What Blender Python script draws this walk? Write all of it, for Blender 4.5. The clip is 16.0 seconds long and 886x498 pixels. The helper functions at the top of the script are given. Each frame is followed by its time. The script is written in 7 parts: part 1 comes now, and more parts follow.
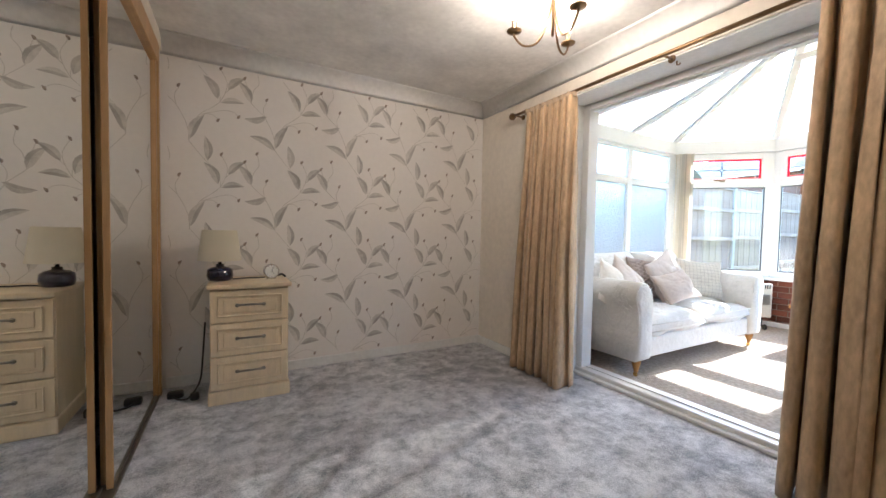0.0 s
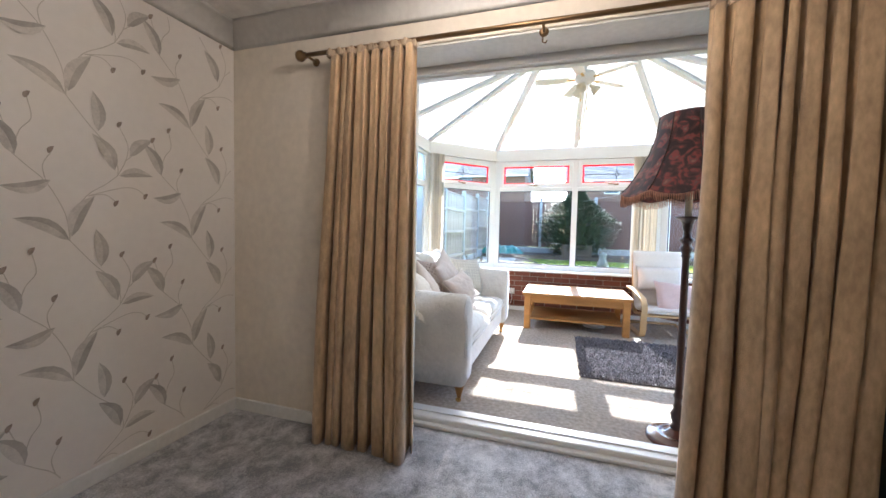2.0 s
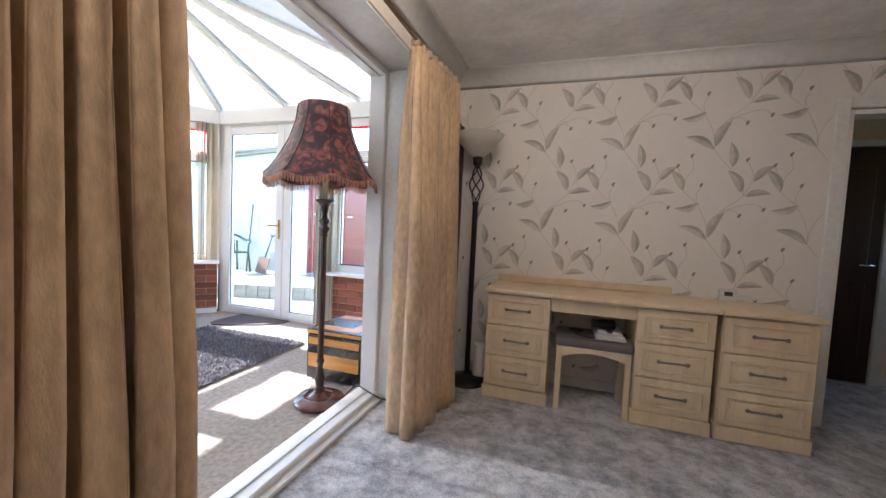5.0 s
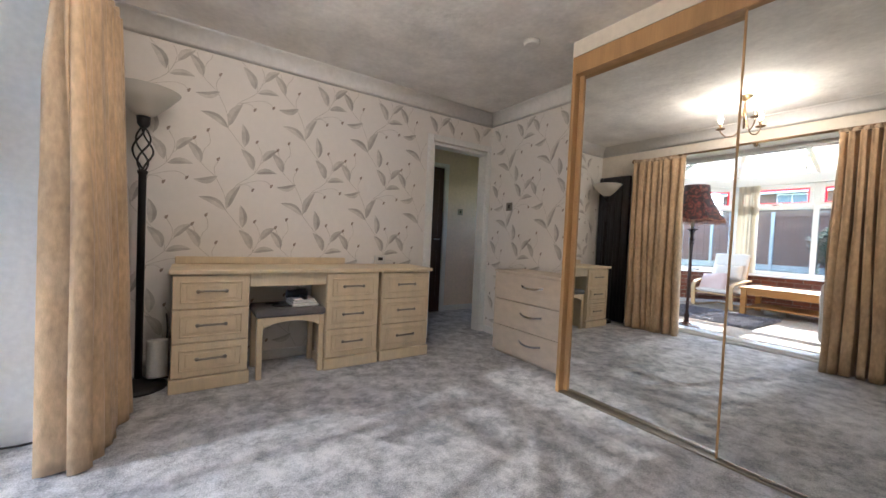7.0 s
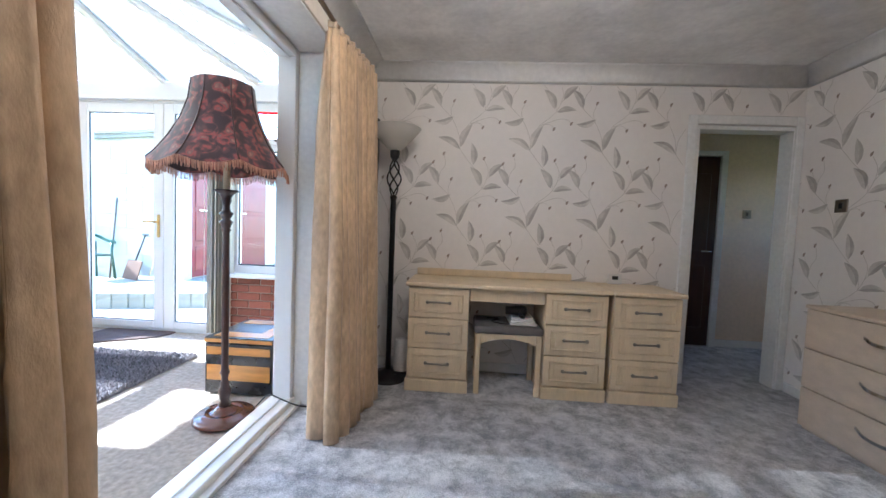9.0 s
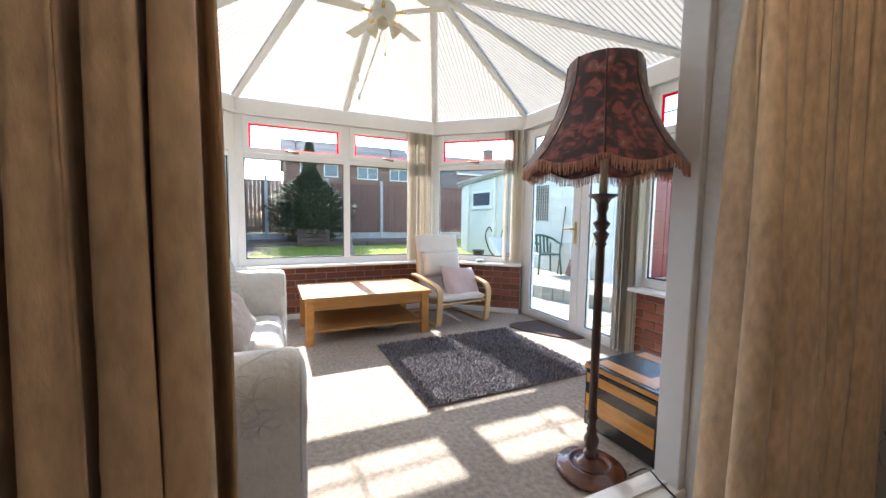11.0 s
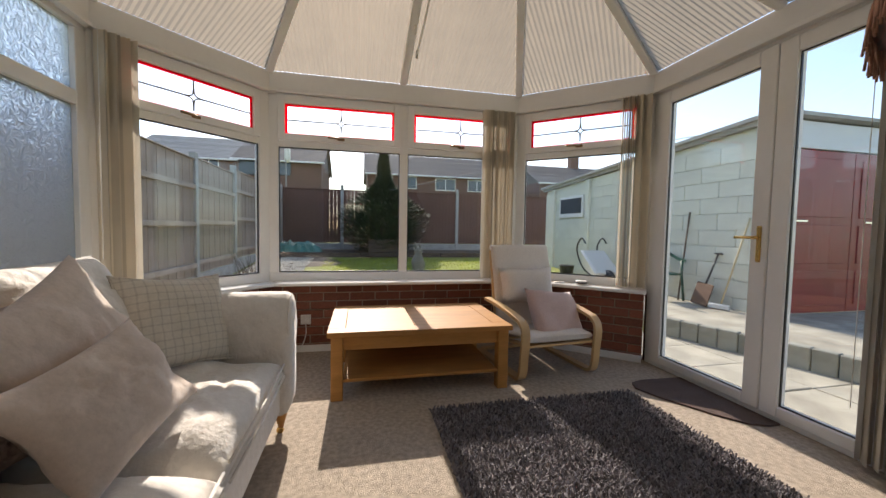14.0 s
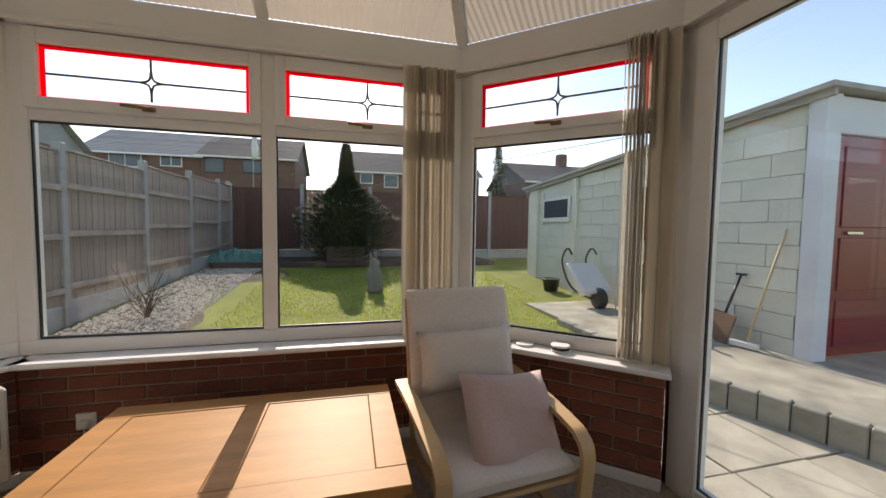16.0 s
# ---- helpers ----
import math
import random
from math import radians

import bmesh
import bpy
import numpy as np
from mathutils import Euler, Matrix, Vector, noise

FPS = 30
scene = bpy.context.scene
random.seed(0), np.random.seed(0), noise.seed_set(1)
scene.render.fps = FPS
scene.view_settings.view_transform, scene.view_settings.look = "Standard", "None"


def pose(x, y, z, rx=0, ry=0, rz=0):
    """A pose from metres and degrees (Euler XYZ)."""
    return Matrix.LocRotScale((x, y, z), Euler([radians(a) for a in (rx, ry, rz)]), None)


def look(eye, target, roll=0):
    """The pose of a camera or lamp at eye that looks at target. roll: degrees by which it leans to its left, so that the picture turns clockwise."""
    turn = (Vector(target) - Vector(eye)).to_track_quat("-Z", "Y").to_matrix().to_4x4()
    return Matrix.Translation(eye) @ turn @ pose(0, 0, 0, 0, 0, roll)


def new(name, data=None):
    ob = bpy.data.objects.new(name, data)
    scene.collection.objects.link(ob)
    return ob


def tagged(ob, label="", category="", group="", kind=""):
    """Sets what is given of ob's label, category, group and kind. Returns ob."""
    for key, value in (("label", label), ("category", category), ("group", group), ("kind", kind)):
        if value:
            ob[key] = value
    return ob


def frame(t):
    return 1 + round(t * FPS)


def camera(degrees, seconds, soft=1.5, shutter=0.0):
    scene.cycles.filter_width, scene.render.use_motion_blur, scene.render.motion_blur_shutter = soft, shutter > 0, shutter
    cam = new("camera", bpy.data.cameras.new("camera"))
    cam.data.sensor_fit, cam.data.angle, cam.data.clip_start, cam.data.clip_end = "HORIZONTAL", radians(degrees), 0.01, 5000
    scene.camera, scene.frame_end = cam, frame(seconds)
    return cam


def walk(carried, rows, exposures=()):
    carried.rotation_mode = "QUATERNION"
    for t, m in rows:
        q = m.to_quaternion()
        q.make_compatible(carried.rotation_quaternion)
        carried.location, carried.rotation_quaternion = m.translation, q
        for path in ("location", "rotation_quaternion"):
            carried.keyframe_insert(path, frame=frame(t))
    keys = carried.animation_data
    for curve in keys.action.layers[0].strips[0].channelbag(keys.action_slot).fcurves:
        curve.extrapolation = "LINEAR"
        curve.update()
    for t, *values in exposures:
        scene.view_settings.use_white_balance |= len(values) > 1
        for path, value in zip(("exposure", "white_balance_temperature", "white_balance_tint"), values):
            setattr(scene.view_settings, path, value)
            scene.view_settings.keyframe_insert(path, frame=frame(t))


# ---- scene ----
cam = camera(99.9, 16.0)
PATH = [
    (0, (0.23, 0.218, 1.088), (1.207, 1.962, 1.013), 1.1),
    (0.5, (0.235, 0.374, 1.077), (1.286, 2.075, 1.008), 1.2),
    (1, (0.239, 0.709, 1.134), (1.524, 2.24, 1.048), 1.1),
    (1.5, (0.402, 1.004, 1.168), (2.127, 2.01, 1.059), 1.2),
    (2, (0.564, 1.369, 1.179), (2.469, 1.971, 1.078), 1.3),
    (2.5, (0.688, 1.732, 1.193), (2.67, 1.982, 1.083), 1.0),
    (3, (0.854, 2.0, 1.167), (2.835, 1.754, 1.054), 1.3),
    (3.5, (1.014, 2.289, 1.203), (2.894, 1.618, 1.09), 1.5),
    (4, (1.133, 2.453, 1.208), (2.752, 1.285, 1.092), 2.1),
    (4.5, (1.308, 2.532, 1.175), (2.488, 0.922, 1.064), 2.5),
    (5, (1.523, 2.658, 1.148), (2.142, 0.76, 1.033), 2.7),
    (5.2, (1.606, 2.717, 1.132), (1.946, 0.749, 1.022), 2.8),
    (7.3, (1.918, 2.891, 1.016), (0.736, 1.278, 0.964), 2.6),
    (7.5, (1.919, 2.857, 1.041), (0.716, 1.26, 0.989), 2.6),
    (8, (1.866, 2.769, 1.064), (0.63, 1.2, 0.962), 2.6),
    (8.5, (1.762, 2.769, 1.097), (1.073, 0.894, 1.001), 2.5),
    (9, (1.625, 2.664, 1.116), (1.747, 0.67, 1.012), 2.3),
    (9.5, (1.485, 2.557, 1.132), (2.355, 0.758, 1.033), 1.9),
    (10, (1.418, 2.395, 1.133), (2.911, 1.068, 1.036), 1.6),
    (10.2, (1.48, 2.311, 1.168), (3.048, 1.076, 1.045), 1.4),
    (12.3, (2.038, 1.651, 1.17), (4.024, 1.442, 1.066), 0.9),
    (12.5, (2.11, 1.602, 1.137), (4.099, 1.412, 1.037), 0.9),
    (13, (2.335, 1.566, 1.073), (4.315, 1.306, 0.971), 1.0),
    (13.5, (2.58, 1.556, 1.083), (4.545, 1.194, 0.98), 1.0),
    (14, (2.817, 1.597, 1.094), (4.766, 1.159, 0.991), 1.0),
    (14.5, (3.087, 1.555, 1.115), (5.033, 1.101, 1.016), 0.8),
    (15, (3.389, 1.436, 1.167), (5.333, 0.975, 1.068), 0.9),
    (15.5, (3.708, 1.178, 1.237), (5.654, 0.731, 1.13), 0.8),
    (16, (4.014, 0.763, 1.285), (5.95, 0.275, 1.175), 0.8),
]
EXPOSURES = [(0.0, 3.35, 5450, 9), (1.5, 3.1, 5250, 9), (2.5, 2.95, 5550, 11), (4.0, 2.95, 5450, 12), (5.2, 3.25, 5450, 12), (7.3, 3.55, 5300, 9), (9.0, 3.5, 4950, 8), (10.2, 2.95, 5250, 10), (12.3, 1.7, 6650, 14), (14.0, 1.08, 6800, 15), (16.0, 0.8, 7100, 16)]
walk(cam, [(t, look(eye, target, roll)) for t, eye, target, roll in PATH], EXPOSURES)

# ---- light ----
SUN_EL, SUN_AZ = 34.0, 1.5
world = bpy.data.worlds.new("sky")
scene.world = world
world.use_nodes = True
wn = world.node_tree
sky = wn.nodes.new("ShaderNodeTexSky")
sky.sky_type = 'NISHITA'
sky.sun_disc = False
sky.sun_elevation = radians(SUN_EL)
sky.sun_rotation = radians(90 - SUN_AZ)
sky.air_density, sky.dust_density, sky.ozone_density = 1.0, 0.6, 1.0
wn.links.new(sky.outputs[0], wn.nodes["Background"].inputs[0])
wn.nodes["Background"].inputs[1].default_value = 0.15
sun_data = bpy.data.lights.new("sun", 'SUN')
sun_data.energy, sun_data.angle, sun_data.color = 3.3, radians(0.6), (1.0, 0.93, 0.82)
sun = new("sun", sun_data)
sun.matrix_world = look((30, 1, 20), (30 - math.cos(radians(SUN_EL)) * math.cos(radians(SUN_AZ)), 1 - math.cos(radians(SUN_EL)) * math.sin(radians(SUN_AZ)), 20 - math.sin(radians(SUN_EL))))


# ---- materials ----
def mat(name, col, rough=0.6, metal=0.0, var=0.12, scale=6.0, bump=0.0, bscale=60.0, spec=0.5, stretch=(1, 1, 1), rand=0.0, island=0.0, coat=0.0, bdist=0.01, var2=0.06, sheen=0.0):
    """A procedural surface: base colour with blotches at two scales, fine relief, and a spread from piece to piece."""
    m = bpy.data.materials.new(name)
    m.use_nodes = True
    nt = m.node_tree
    b = nt.nodes["Principled BSDF"]
    b.inputs["Roughness"].default_value = rough
    b.inputs["Metallic"].default_value = metal
    b.inputs["Specular IOR Level"].default_value = spec
    b.inputs["Coat Weight"].default_value = coat
    b.inputs["Sheen Weight"].default_value = sheen
    tc = nt.nodes.new("ShaderNodeTexCoord")
    mp = nt.nodes.new("ShaderNodeMapping")
    mp.inputs["Scale"].default_value = stretch
    nt.links.new(tc.outputs["Object"], mp.inputs[0])

    def noisy(s, detail):
        n = nt.nodes.new("ShaderNodeTexNoise")
        n.inputs["Scale"].default_value = s
        n.inputs["Detail"].default_value = detail
        nt.links.new(mp.outputs[0], n.inputs["Vector"])
        return n.outputs[0]

    def maths(op, a, c):
        n = nt.nodes.new("ShaderNodeMath")
        n.operation = op
        for i, v in enumerate((a, c)):
            if isinstance(v, (int, float)):
                n.inputs[i].default_value = v
            else:
                nt.links.new(v, n.inputs[i])
        return n.outputs[0]

    f = maths('ADD', maths('MULTIPLY', maths('SUBTRACT', noisy(scale, 4), 0.5), 4 * var), maths('MULTIPLY', maths('SUBTRACT', noisy(scale * 9, 3), 0.5), 4 * var2))
    if rand:
        oi = nt.nodes.new("ShaderNodeObjectInfo")
        f = maths('ADD', f, maths('MULTIPLY', maths('SUBTRACT', oi.outputs["Random"], 0.5), 2 * rand))
    if island:
        ge = nt.nodes.new("ShaderNodeNewGeometry")
        f = maths('ADD', f, maths('MULTIPLY', maths('SUBTRACT', ge.outputs["Random Per Island"], 0.5), 2 * island))
    f = maths('ADD', f, 1.0)
    mx = nt.nodes.new("ShaderNodeVectorMath")
    mx.operation = 'SCALE'
    mx.inputs[0].default_value = col
    nt.links.new(f, mx.inputs["Scale"])
    nt.links.new(mx.outputs[0], b.inputs["Base Color"])
    if bump:
        bp = nt.nodes.new("ShaderNodeBump")
        bp.inputs["Strength"].default_value = bump
        bp.inputs["Distance"].default_value = bdist
        nt.links.new(noisy(bscale, 5), bp.inputs["Height"])
        nt.links.new(bp.outputs[0], b.inputs["Normal"])
    return m


def clear_glass(name, col=(0.97, 0.985, 0.98), ripple=0.0, rough=0.0, haze=0.0):
    """Thin window glass: straight through, with a mirror gloss; ripple and haze make it patterned."""
    m = bpy.data.materials.new(name)
    m.use_nodes = True
    nt = m.node_tree
    nt.nodes.clear()
    out = nt.nodes.new("ShaderNodeOutputMaterial")
    tr = nt.nodes.new("ShaderNodeBsdfTranslucent" if haze else "ShaderNodeBsdfTransparent")
    tr.inputs[0].default_value = (*col, 1)
    gl = nt.nodes.new("ShaderNodeBsdfGlossy")
    gl.inputs["Roughness"].default_value = rough
    fr = nt.nodes.new("ShaderNodeLayerWeight")
    fr.inputs[0].default_value = 0.5
    pw = nt.nodes.new("ShaderNodeMath")
    pw.operation = 'POWER'
    nt.links.new(fr.outputs["Facing"], pw.inputs[0])
    pw.inputs[1].default_value = 5.0
    ma = nt.nodes.new("ShaderNodeMath")
    ma.operation = 'MULTIPLY_ADD'
    nt.links.new(pw.outputs[0], ma.inputs[0])
    ma.inputs[1].default_value, ma.inputs[2].default_value = 0.6, 0.035
    mx = nt.nodes.new("ShaderNodeMixShader")
    nt.links.new(ma.outputs[0], mx.inputs[0])
    body = tr.outputs[0]
    if haze:
        rf = nt.nodes.new("ShaderNodeBsdfRefraction")
        rf.inputs["IOR"].default_value = 1.35
        rf.inputs["Roughness"].default_value = 0.2
        rf.inputs[0].default_value = (*col, 1)
        mh = nt.nodes.new("ShaderNodeMixShader")
        mh.inputs[0].default_value = haze
        nt.links.new(tr.outputs[0], mh.inputs[1])
        nt.links.new(rf.outputs[0], mh.inputs[2])
        body = mh.outputs[0]
        tc = nt.nodes.new("ShaderNodeTexCoord")
        n = nt.nodes.new("ShaderNodeTexNoise")
        n.inputs["Scale"].default_value = 24.0
        n.inputs["Detail"].default_value = 1.5
        n.inputs["Distortion"].default_value = 1.6
        nt.links.new(tc.outputs["Object"], n.inputs["Vector"])
        bp = nt.nodes.new("ShaderNodeBump")
        bp.inputs["Strength"].default_value = ripple
        bp.inputs["Distance"].default_value = 0.032
        nt.links.new(n.outputs[0], bp.inputs["Height"])
        nt.links.new(bp.outputs[0], rf.inputs["Normal"])
        nt.links.new(bp.outputs[0], gl.inputs["Normal"])
    nt.links.new(body, mx.inputs[1])
    nt.links.new(gl.outputs[0], mx.inputs[2])
    nt.links.new(mx.outputs[0], out.inputs[0])
    return m


def veil(name, col, through_part, island=0.0, clear=0.0, rand=0.0):
    """Cloth or plastic sheet that lets some light through."""
    m = bpy.data.materials.new(name)
    m.use_nodes = True
    nt = m.node_tree
    nt.nodes.clear()
    out = nt.nodes.new("ShaderNodeOutputMaterial")
    df = nt.nodes.new("ShaderNodeBsdfDiffuse")
    tl = nt.nodes.new("ShaderNodeBsdfTranslucent")
    mx = nt.nodes.new("ShaderNodeMixShader")
    mx.inputs[0].default_value = through_part
    tc = nt.nodes.new("ShaderNodeTexCoord")
    n = nt.nodes.new("ShaderNodeTexNoise")
    n.inputs["Scale"].default_value = 5.0
    nt.links.new(tc.outputs["Object"], n.inputs["Vector"])
    k = nt.nodes.new("ShaderNodeMath")
    k.operation = 'MULTIPLY_ADD'
    nt.links.new(n.outputs[0], k.inputs[0])
    k.inputs[1].default_value, k.inputs[2].default_value = 0.2, 0.9
    last = k.outputs[0]
    if island:
        ge = nt.nodes.new("ShaderNodeNewGeometry")
        k2 = nt.nodes.new("ShaderNodeMath")
        k2.operation = 'MULTIPLY_ADD'
        nt.links.new(ge.outputs["Random Per Island"], k2.inputs[0])
        k2.inputs[1].default_value = island
        nt.links.new(last, k2.inputs[2])
        last = k2.outputs[0]
    if rand:
        oi = nt.nodes.new("ShaderNodeObjectInfo")
        k3 = nt.nodes.new("ShaderNodeMath")
        k3.operation = 'MULTIPLY_ADD'
        nt.links.new(oi.outputs["Random"], k3.inputs[0])
        k3.inputs[1].default_value = -rand
        nt.links.new(last, k3.inputs[2])
        last = k3.outputs[0]
    sc = nt.nodes.new("ShaderNodeVectorMath")
    sc.operation = 'SCALE'
    sc.inputs[0].default_value = col
    nt.links.new(last, sc.inputs["Scale"])
    for s in (df, tl):
        nt.links.new(sc.outputs[0], s.inputs[0])
    nt.links.new(df.outputs[0], mx.inputs[1])
    nt.links.new(tl.outputs[0], mx.inputs[2])
    last = mx.outputs[0]
    if clear:
        tp = nt.nodes.new("ShaderNodeBsdfTransparent")
        tp.inputs[0].default_value = (1.0, 0.96, 0.88, 1)
        mc = nt.nodes.new("ShaderNodeMixShader")
        mc.inputs[0].default_value = clear
        nt.links.new(last, mc.inputs[1])
        nt.links.new(tp.outputs[0], mc.inputs[2])
        last = mc.outputs[0]
    nt.links.new(last, out.inputs[0])
    return m


def glow(name, col, strength):
    m = bpy.data.materials.new(name)
    m.use_nodes = True
    b = m.node_tree.nodes["Principled BSDF"]
    b.inputs["Base Color"].default_value = (*col, 1)
    b.inputs["Emission Color"].default_value = (*col, 1)
    b.inputs["Emission Strength"].default_value = strength
    return m


M_PAPER = mat("wallpaper", (0.83, 0.785, 0.735), 0.62, var=0.015, scale=3, bump=0.15, bscale=260, bdist=0.002, var2=0.02)
M_LEAF = mat("wallpaper_leaf_print", (0.475, 0.44, 0.40), 0.5, var=0.22, scale=14, island=0.10, var2=0.08, bump=0.1, bscale=260, bdist=0.002)
M_LEAF2 = mat("wallpaper_leaf_highlight_print", (0.62, 0.58, 0.53), 0.5, var=0.2, scale=14, island=0.08, var2=0.1)
M_STEM = mat("wallpaper_stem_print", (0.59, 0.545, 0.49), 0.55, var=0.1, scale=20)
M_BUD = mat("wallpaper_bud_print", (0.33, 0.265, 0.22), 0.5, var=0.3, scale=40)
M_CREAM = mat("cream_wall_paint", (0.78, 0.71, 0.61), 0.75, var=0.02, scale=2.5, bump=0.12, bscale=120, bdist=0.003)
M_CEIL = mat("textured_white_ceiling", (0.85, 0.83, 0.80), 0.85, var=0.16, scale=3.2, bump=0.5, bscale=5, bdist=0.03)
M_COVE = mat("white_coving_paint", (0.86, 0.845, 0.82), 0.6, var=0.02, scale=3)
M_WHITE = mat("white_gloss_paint", (0.80, 0.79, 0.76), 0.35, var=0.02, scale=4, bump=0.05, bscale=90)
M_UPVC = mat("white_upvc", (0.80, 0.79, 0.77), 0.28, var=0.02, scale=3, var2=0.015)
M_CARPET = mat("grey_plush_carpet", (0.44, 0.437, 0.46), 0.95, var=0.62, scale=4.5, bump=0.9, bscale=170, bdist=0.012, var2=0.34, spec=0.1, sheen=0.25)


def plush(m, dark, pale):
    """Crushed pile: feathery patches of pale and dark nap over a fine speckle."""
    nt = m.node_tree
    b = nt.nodes["Principled BSDF"]
    tc = nt.nodes.new("ShaderNodeTexCoord")

    def cloud(s, detail, rough, dist):
        n = nt.nodes.new("ShaderNodeTexNoise")
        for k, v in (("Scale", s), ("Detail", detail), ("Roughness", rough), ("Distortion", dist)):
            n.inputs[k].default_value = v
        nt.links.new(tc.outputs["Object"], n.inputs["Vector"])
        return n.outputs[0]

    def mix(a, c, w):
        n = nt.nodes.new("ShaderNodeMath")
        n.operation = 'MULTIPLY_ADD'
        nt.links.new(a, n.inputs[0])
        n.inputs[1].default_value = w
        if isinstance(c, float):
            n.inputs[2].default_value = c
        else:
            nt.links.new(c, n.inputs[2])
        return n.outputs[0]

    f = mix(cloud(1.3, 3, 0.5, 0.3), 0.0, 0.28)
    f = mix(cloud(8.5, 9, 0.76, 0.15), f, 0.95)
    f = mix(cloud(150, 2, 0.6, 0.0), f, 0.40)
    r = nt.nodes.new("ShaderNodeValToRGB")
    e = r.color_ramp.elements
    e[0].position, e[0].color = 0.69, (*dark, 1)
    e[1].position, e[1].color = 0.94, (*pale, 1)
    nt.links.new(f, r.inputs[0])
    nt.links.new(r.outputs[0], b.inputs["Base Color"])


plush(M_CARPET, (0.27, 0.275, 0.305), (0.80, 0.79, 0.81))
M_BEIGE = mat("beige_loop_carpet", (0.47, 0.40, 0.325), 0.95, var=0.06, scale=4, bump=0.9, bscale=190, bdist=0.012, var2=0.26, spec=0.1)
M_BIRCH = mat("pale_birch_laminate", (0.74, 0.60, 0.40), 0.42, var=0.09, scale=2.5, stretch=(5, 5, 0.9), var2=0.05, spec=0.4)
M_MAPLE = mat("pale_maple_laminate", (0.62, 0.52, 0.41), 0.45, var=0.08, scale=3, stretch=(1, 4, 8), var2=0.05)
M_OAK = mat("oak_veneer_trim", (0.47, 0.28, 0.12), 0.4, var=0.14, scale=3, stretch=(6, 6, 0.5), var2=0.08)
M_TABLE = mat("honey_oak", (0.42, 0.205, 0.062), 0.5, var=0.16, scale=3, stretch=(5, 0.7, 5), var2=0.08, spec=0.2)
M_BEECH = mat("pale_bent_beech", (0.58, 0.38, 0.18), 0.38, var=0.08, scale=5, var2=0.04, coat=0.1)
M_DARKWOOD = mat("dark_stained_turned_wood", (0.045, 0.016, 0.012), 0.3, var=0.3, scale=10, coat=0.5)
M_MAHOG = mat("red_brown_mahogany", (0.12, 0.038, 0.022), 0.25, var=0.3, scale=9, coat=0.6)
M_HANDLE = mat("brushed_pewter", (0.34, 0.31, 0.26), 0.35, 1.0, var=0.1, scale=30)
M_BRASS = mat("polished_brass", (0.75, 0.50, 0.18), 0.22, 1.0, var=0.08, scale=20)
M_BRONZE = mat("antique_brass", (0.26, 0.17, 0.09), 0.35, 1.0, var=0.15, scale=18)
M_CURTAIN = mat("taupe_gold_curtain", (0.53, 0.37, 0.215), 0.6, var=0.26, scale=6, stretch=(1, 1, 0.4), bump=0.35, bscale=240, bdist=0.003, var2=0.2, sheen=0.15)
M_HEADER = mat("curtain_heading", (0.47, 0.36, 0.25), 0.8, var=0.1, scale=9)
M_SOFA = mat("silver_beige_damask", (0.67, 0.63, 0.575), 0.75, var=0.07, scale=6, bump=0.45, bscale=17, bdist=0.03, var2=0.05, sheen=0.35)
M_SOFAPRINT = mat("damask_flower_relief", (0.64, 0.60, 0.545), 0.75, var=0.12, scale=18)
M_CUSH_CREAM = mat("cream_cushion_cloth", (0.72, 0.66, 0.58), 0.85, var=0.05, scale=9, bump=0.4, bscale=20, bdist=0.025, sheen=0.3)
M_CUSH_PINK = mat("dusty_beige_cushion_cloth", (0.56, 0.46, 0.385), 0.85, var=0.08, scale=9, bump=0.4, bscale=24, bdist=0.013, sheen=0.3)
M_CUSH_MAUVE = mat("mauve_brown_ruched_cloth", (0.38, 0.30, 0.26), 0.8, var=0.1, scale=14, bump=0.9, bscale=42, bdist=0.02)
M_CUSH_CHECK = mat("oatmeal_checked_cloth", (0.58, 0.53, 0.45), 0.9, var=0.05, scale=10, bump=0.4, bscale=200, bdist=0.004)
nt = M_CUSH_CHECK.node_tree
tc = nt.nodes.new("ShaderNodeTexCoord")
src = nt.nodes["Principled BSDF"].inputs["Base Color"].links[0].from_socket
for axis in ('X', 'Y'):
    wv = nt.nodes.new("ShaderNodeTexWave")
    wv.bands_direction = axis
    wv.inputs["Scale"].default_value = 9.0
    wv.inputs["Distortion"].default_value = 0.4
    nt.links.new(tc.outputs["Object"], wv.inputs["Vector"])
    rp = nt.nodes.new("ShaderNodeMapRange")
    rp.inputs[1].default_value, rp.inputs[2].default_value, rp.inputs[3].default_value, rp.inputs[4].default_value = 0.86, 0.97, 1.0, 0.84
    nt.links.new(wv.outputs["Fac"], rp.inputs[0])
    mu = nt.nodes.new("ShaderNodeVectorMath")
    mu.operation = 'SCALE'
    nt.links.new(src, mu.inputs[0])
    nt.links.new(rp.outputs[0], mu.inputs["Scale"])
    src = mu.outputs[0]
nt.links.new(src, nt.nodes["Principled BSDF"].inputs["Base Color"])
M_SEAT_PAD = mat("off_white_chair_canvas", (0.68, 0.62, 0.56), 0.85, var=0.04, scale=8, bump=0.3, bscale=220, bdist=0.003)
M_ROSE = mat("pale_pink_linen", (0.56, 0.415, 0.38), 0.85, var=0.05, scale=8, bump=0.3, bscale=220, bdist=0.003, sheen=0.2)
M_RUG = mat("charcoal_shag_pile", (0.175, 0.16, 0.17), 0.9, var=0.2, scale=6, island=0.5, spec=0.2, sheen=0.3)
M_MAT = mat("dark_brown_doormat", (0.11, 0.075, 0.065), 0.95, var=0.15, scale=12, bump=0.8, bscale=200)
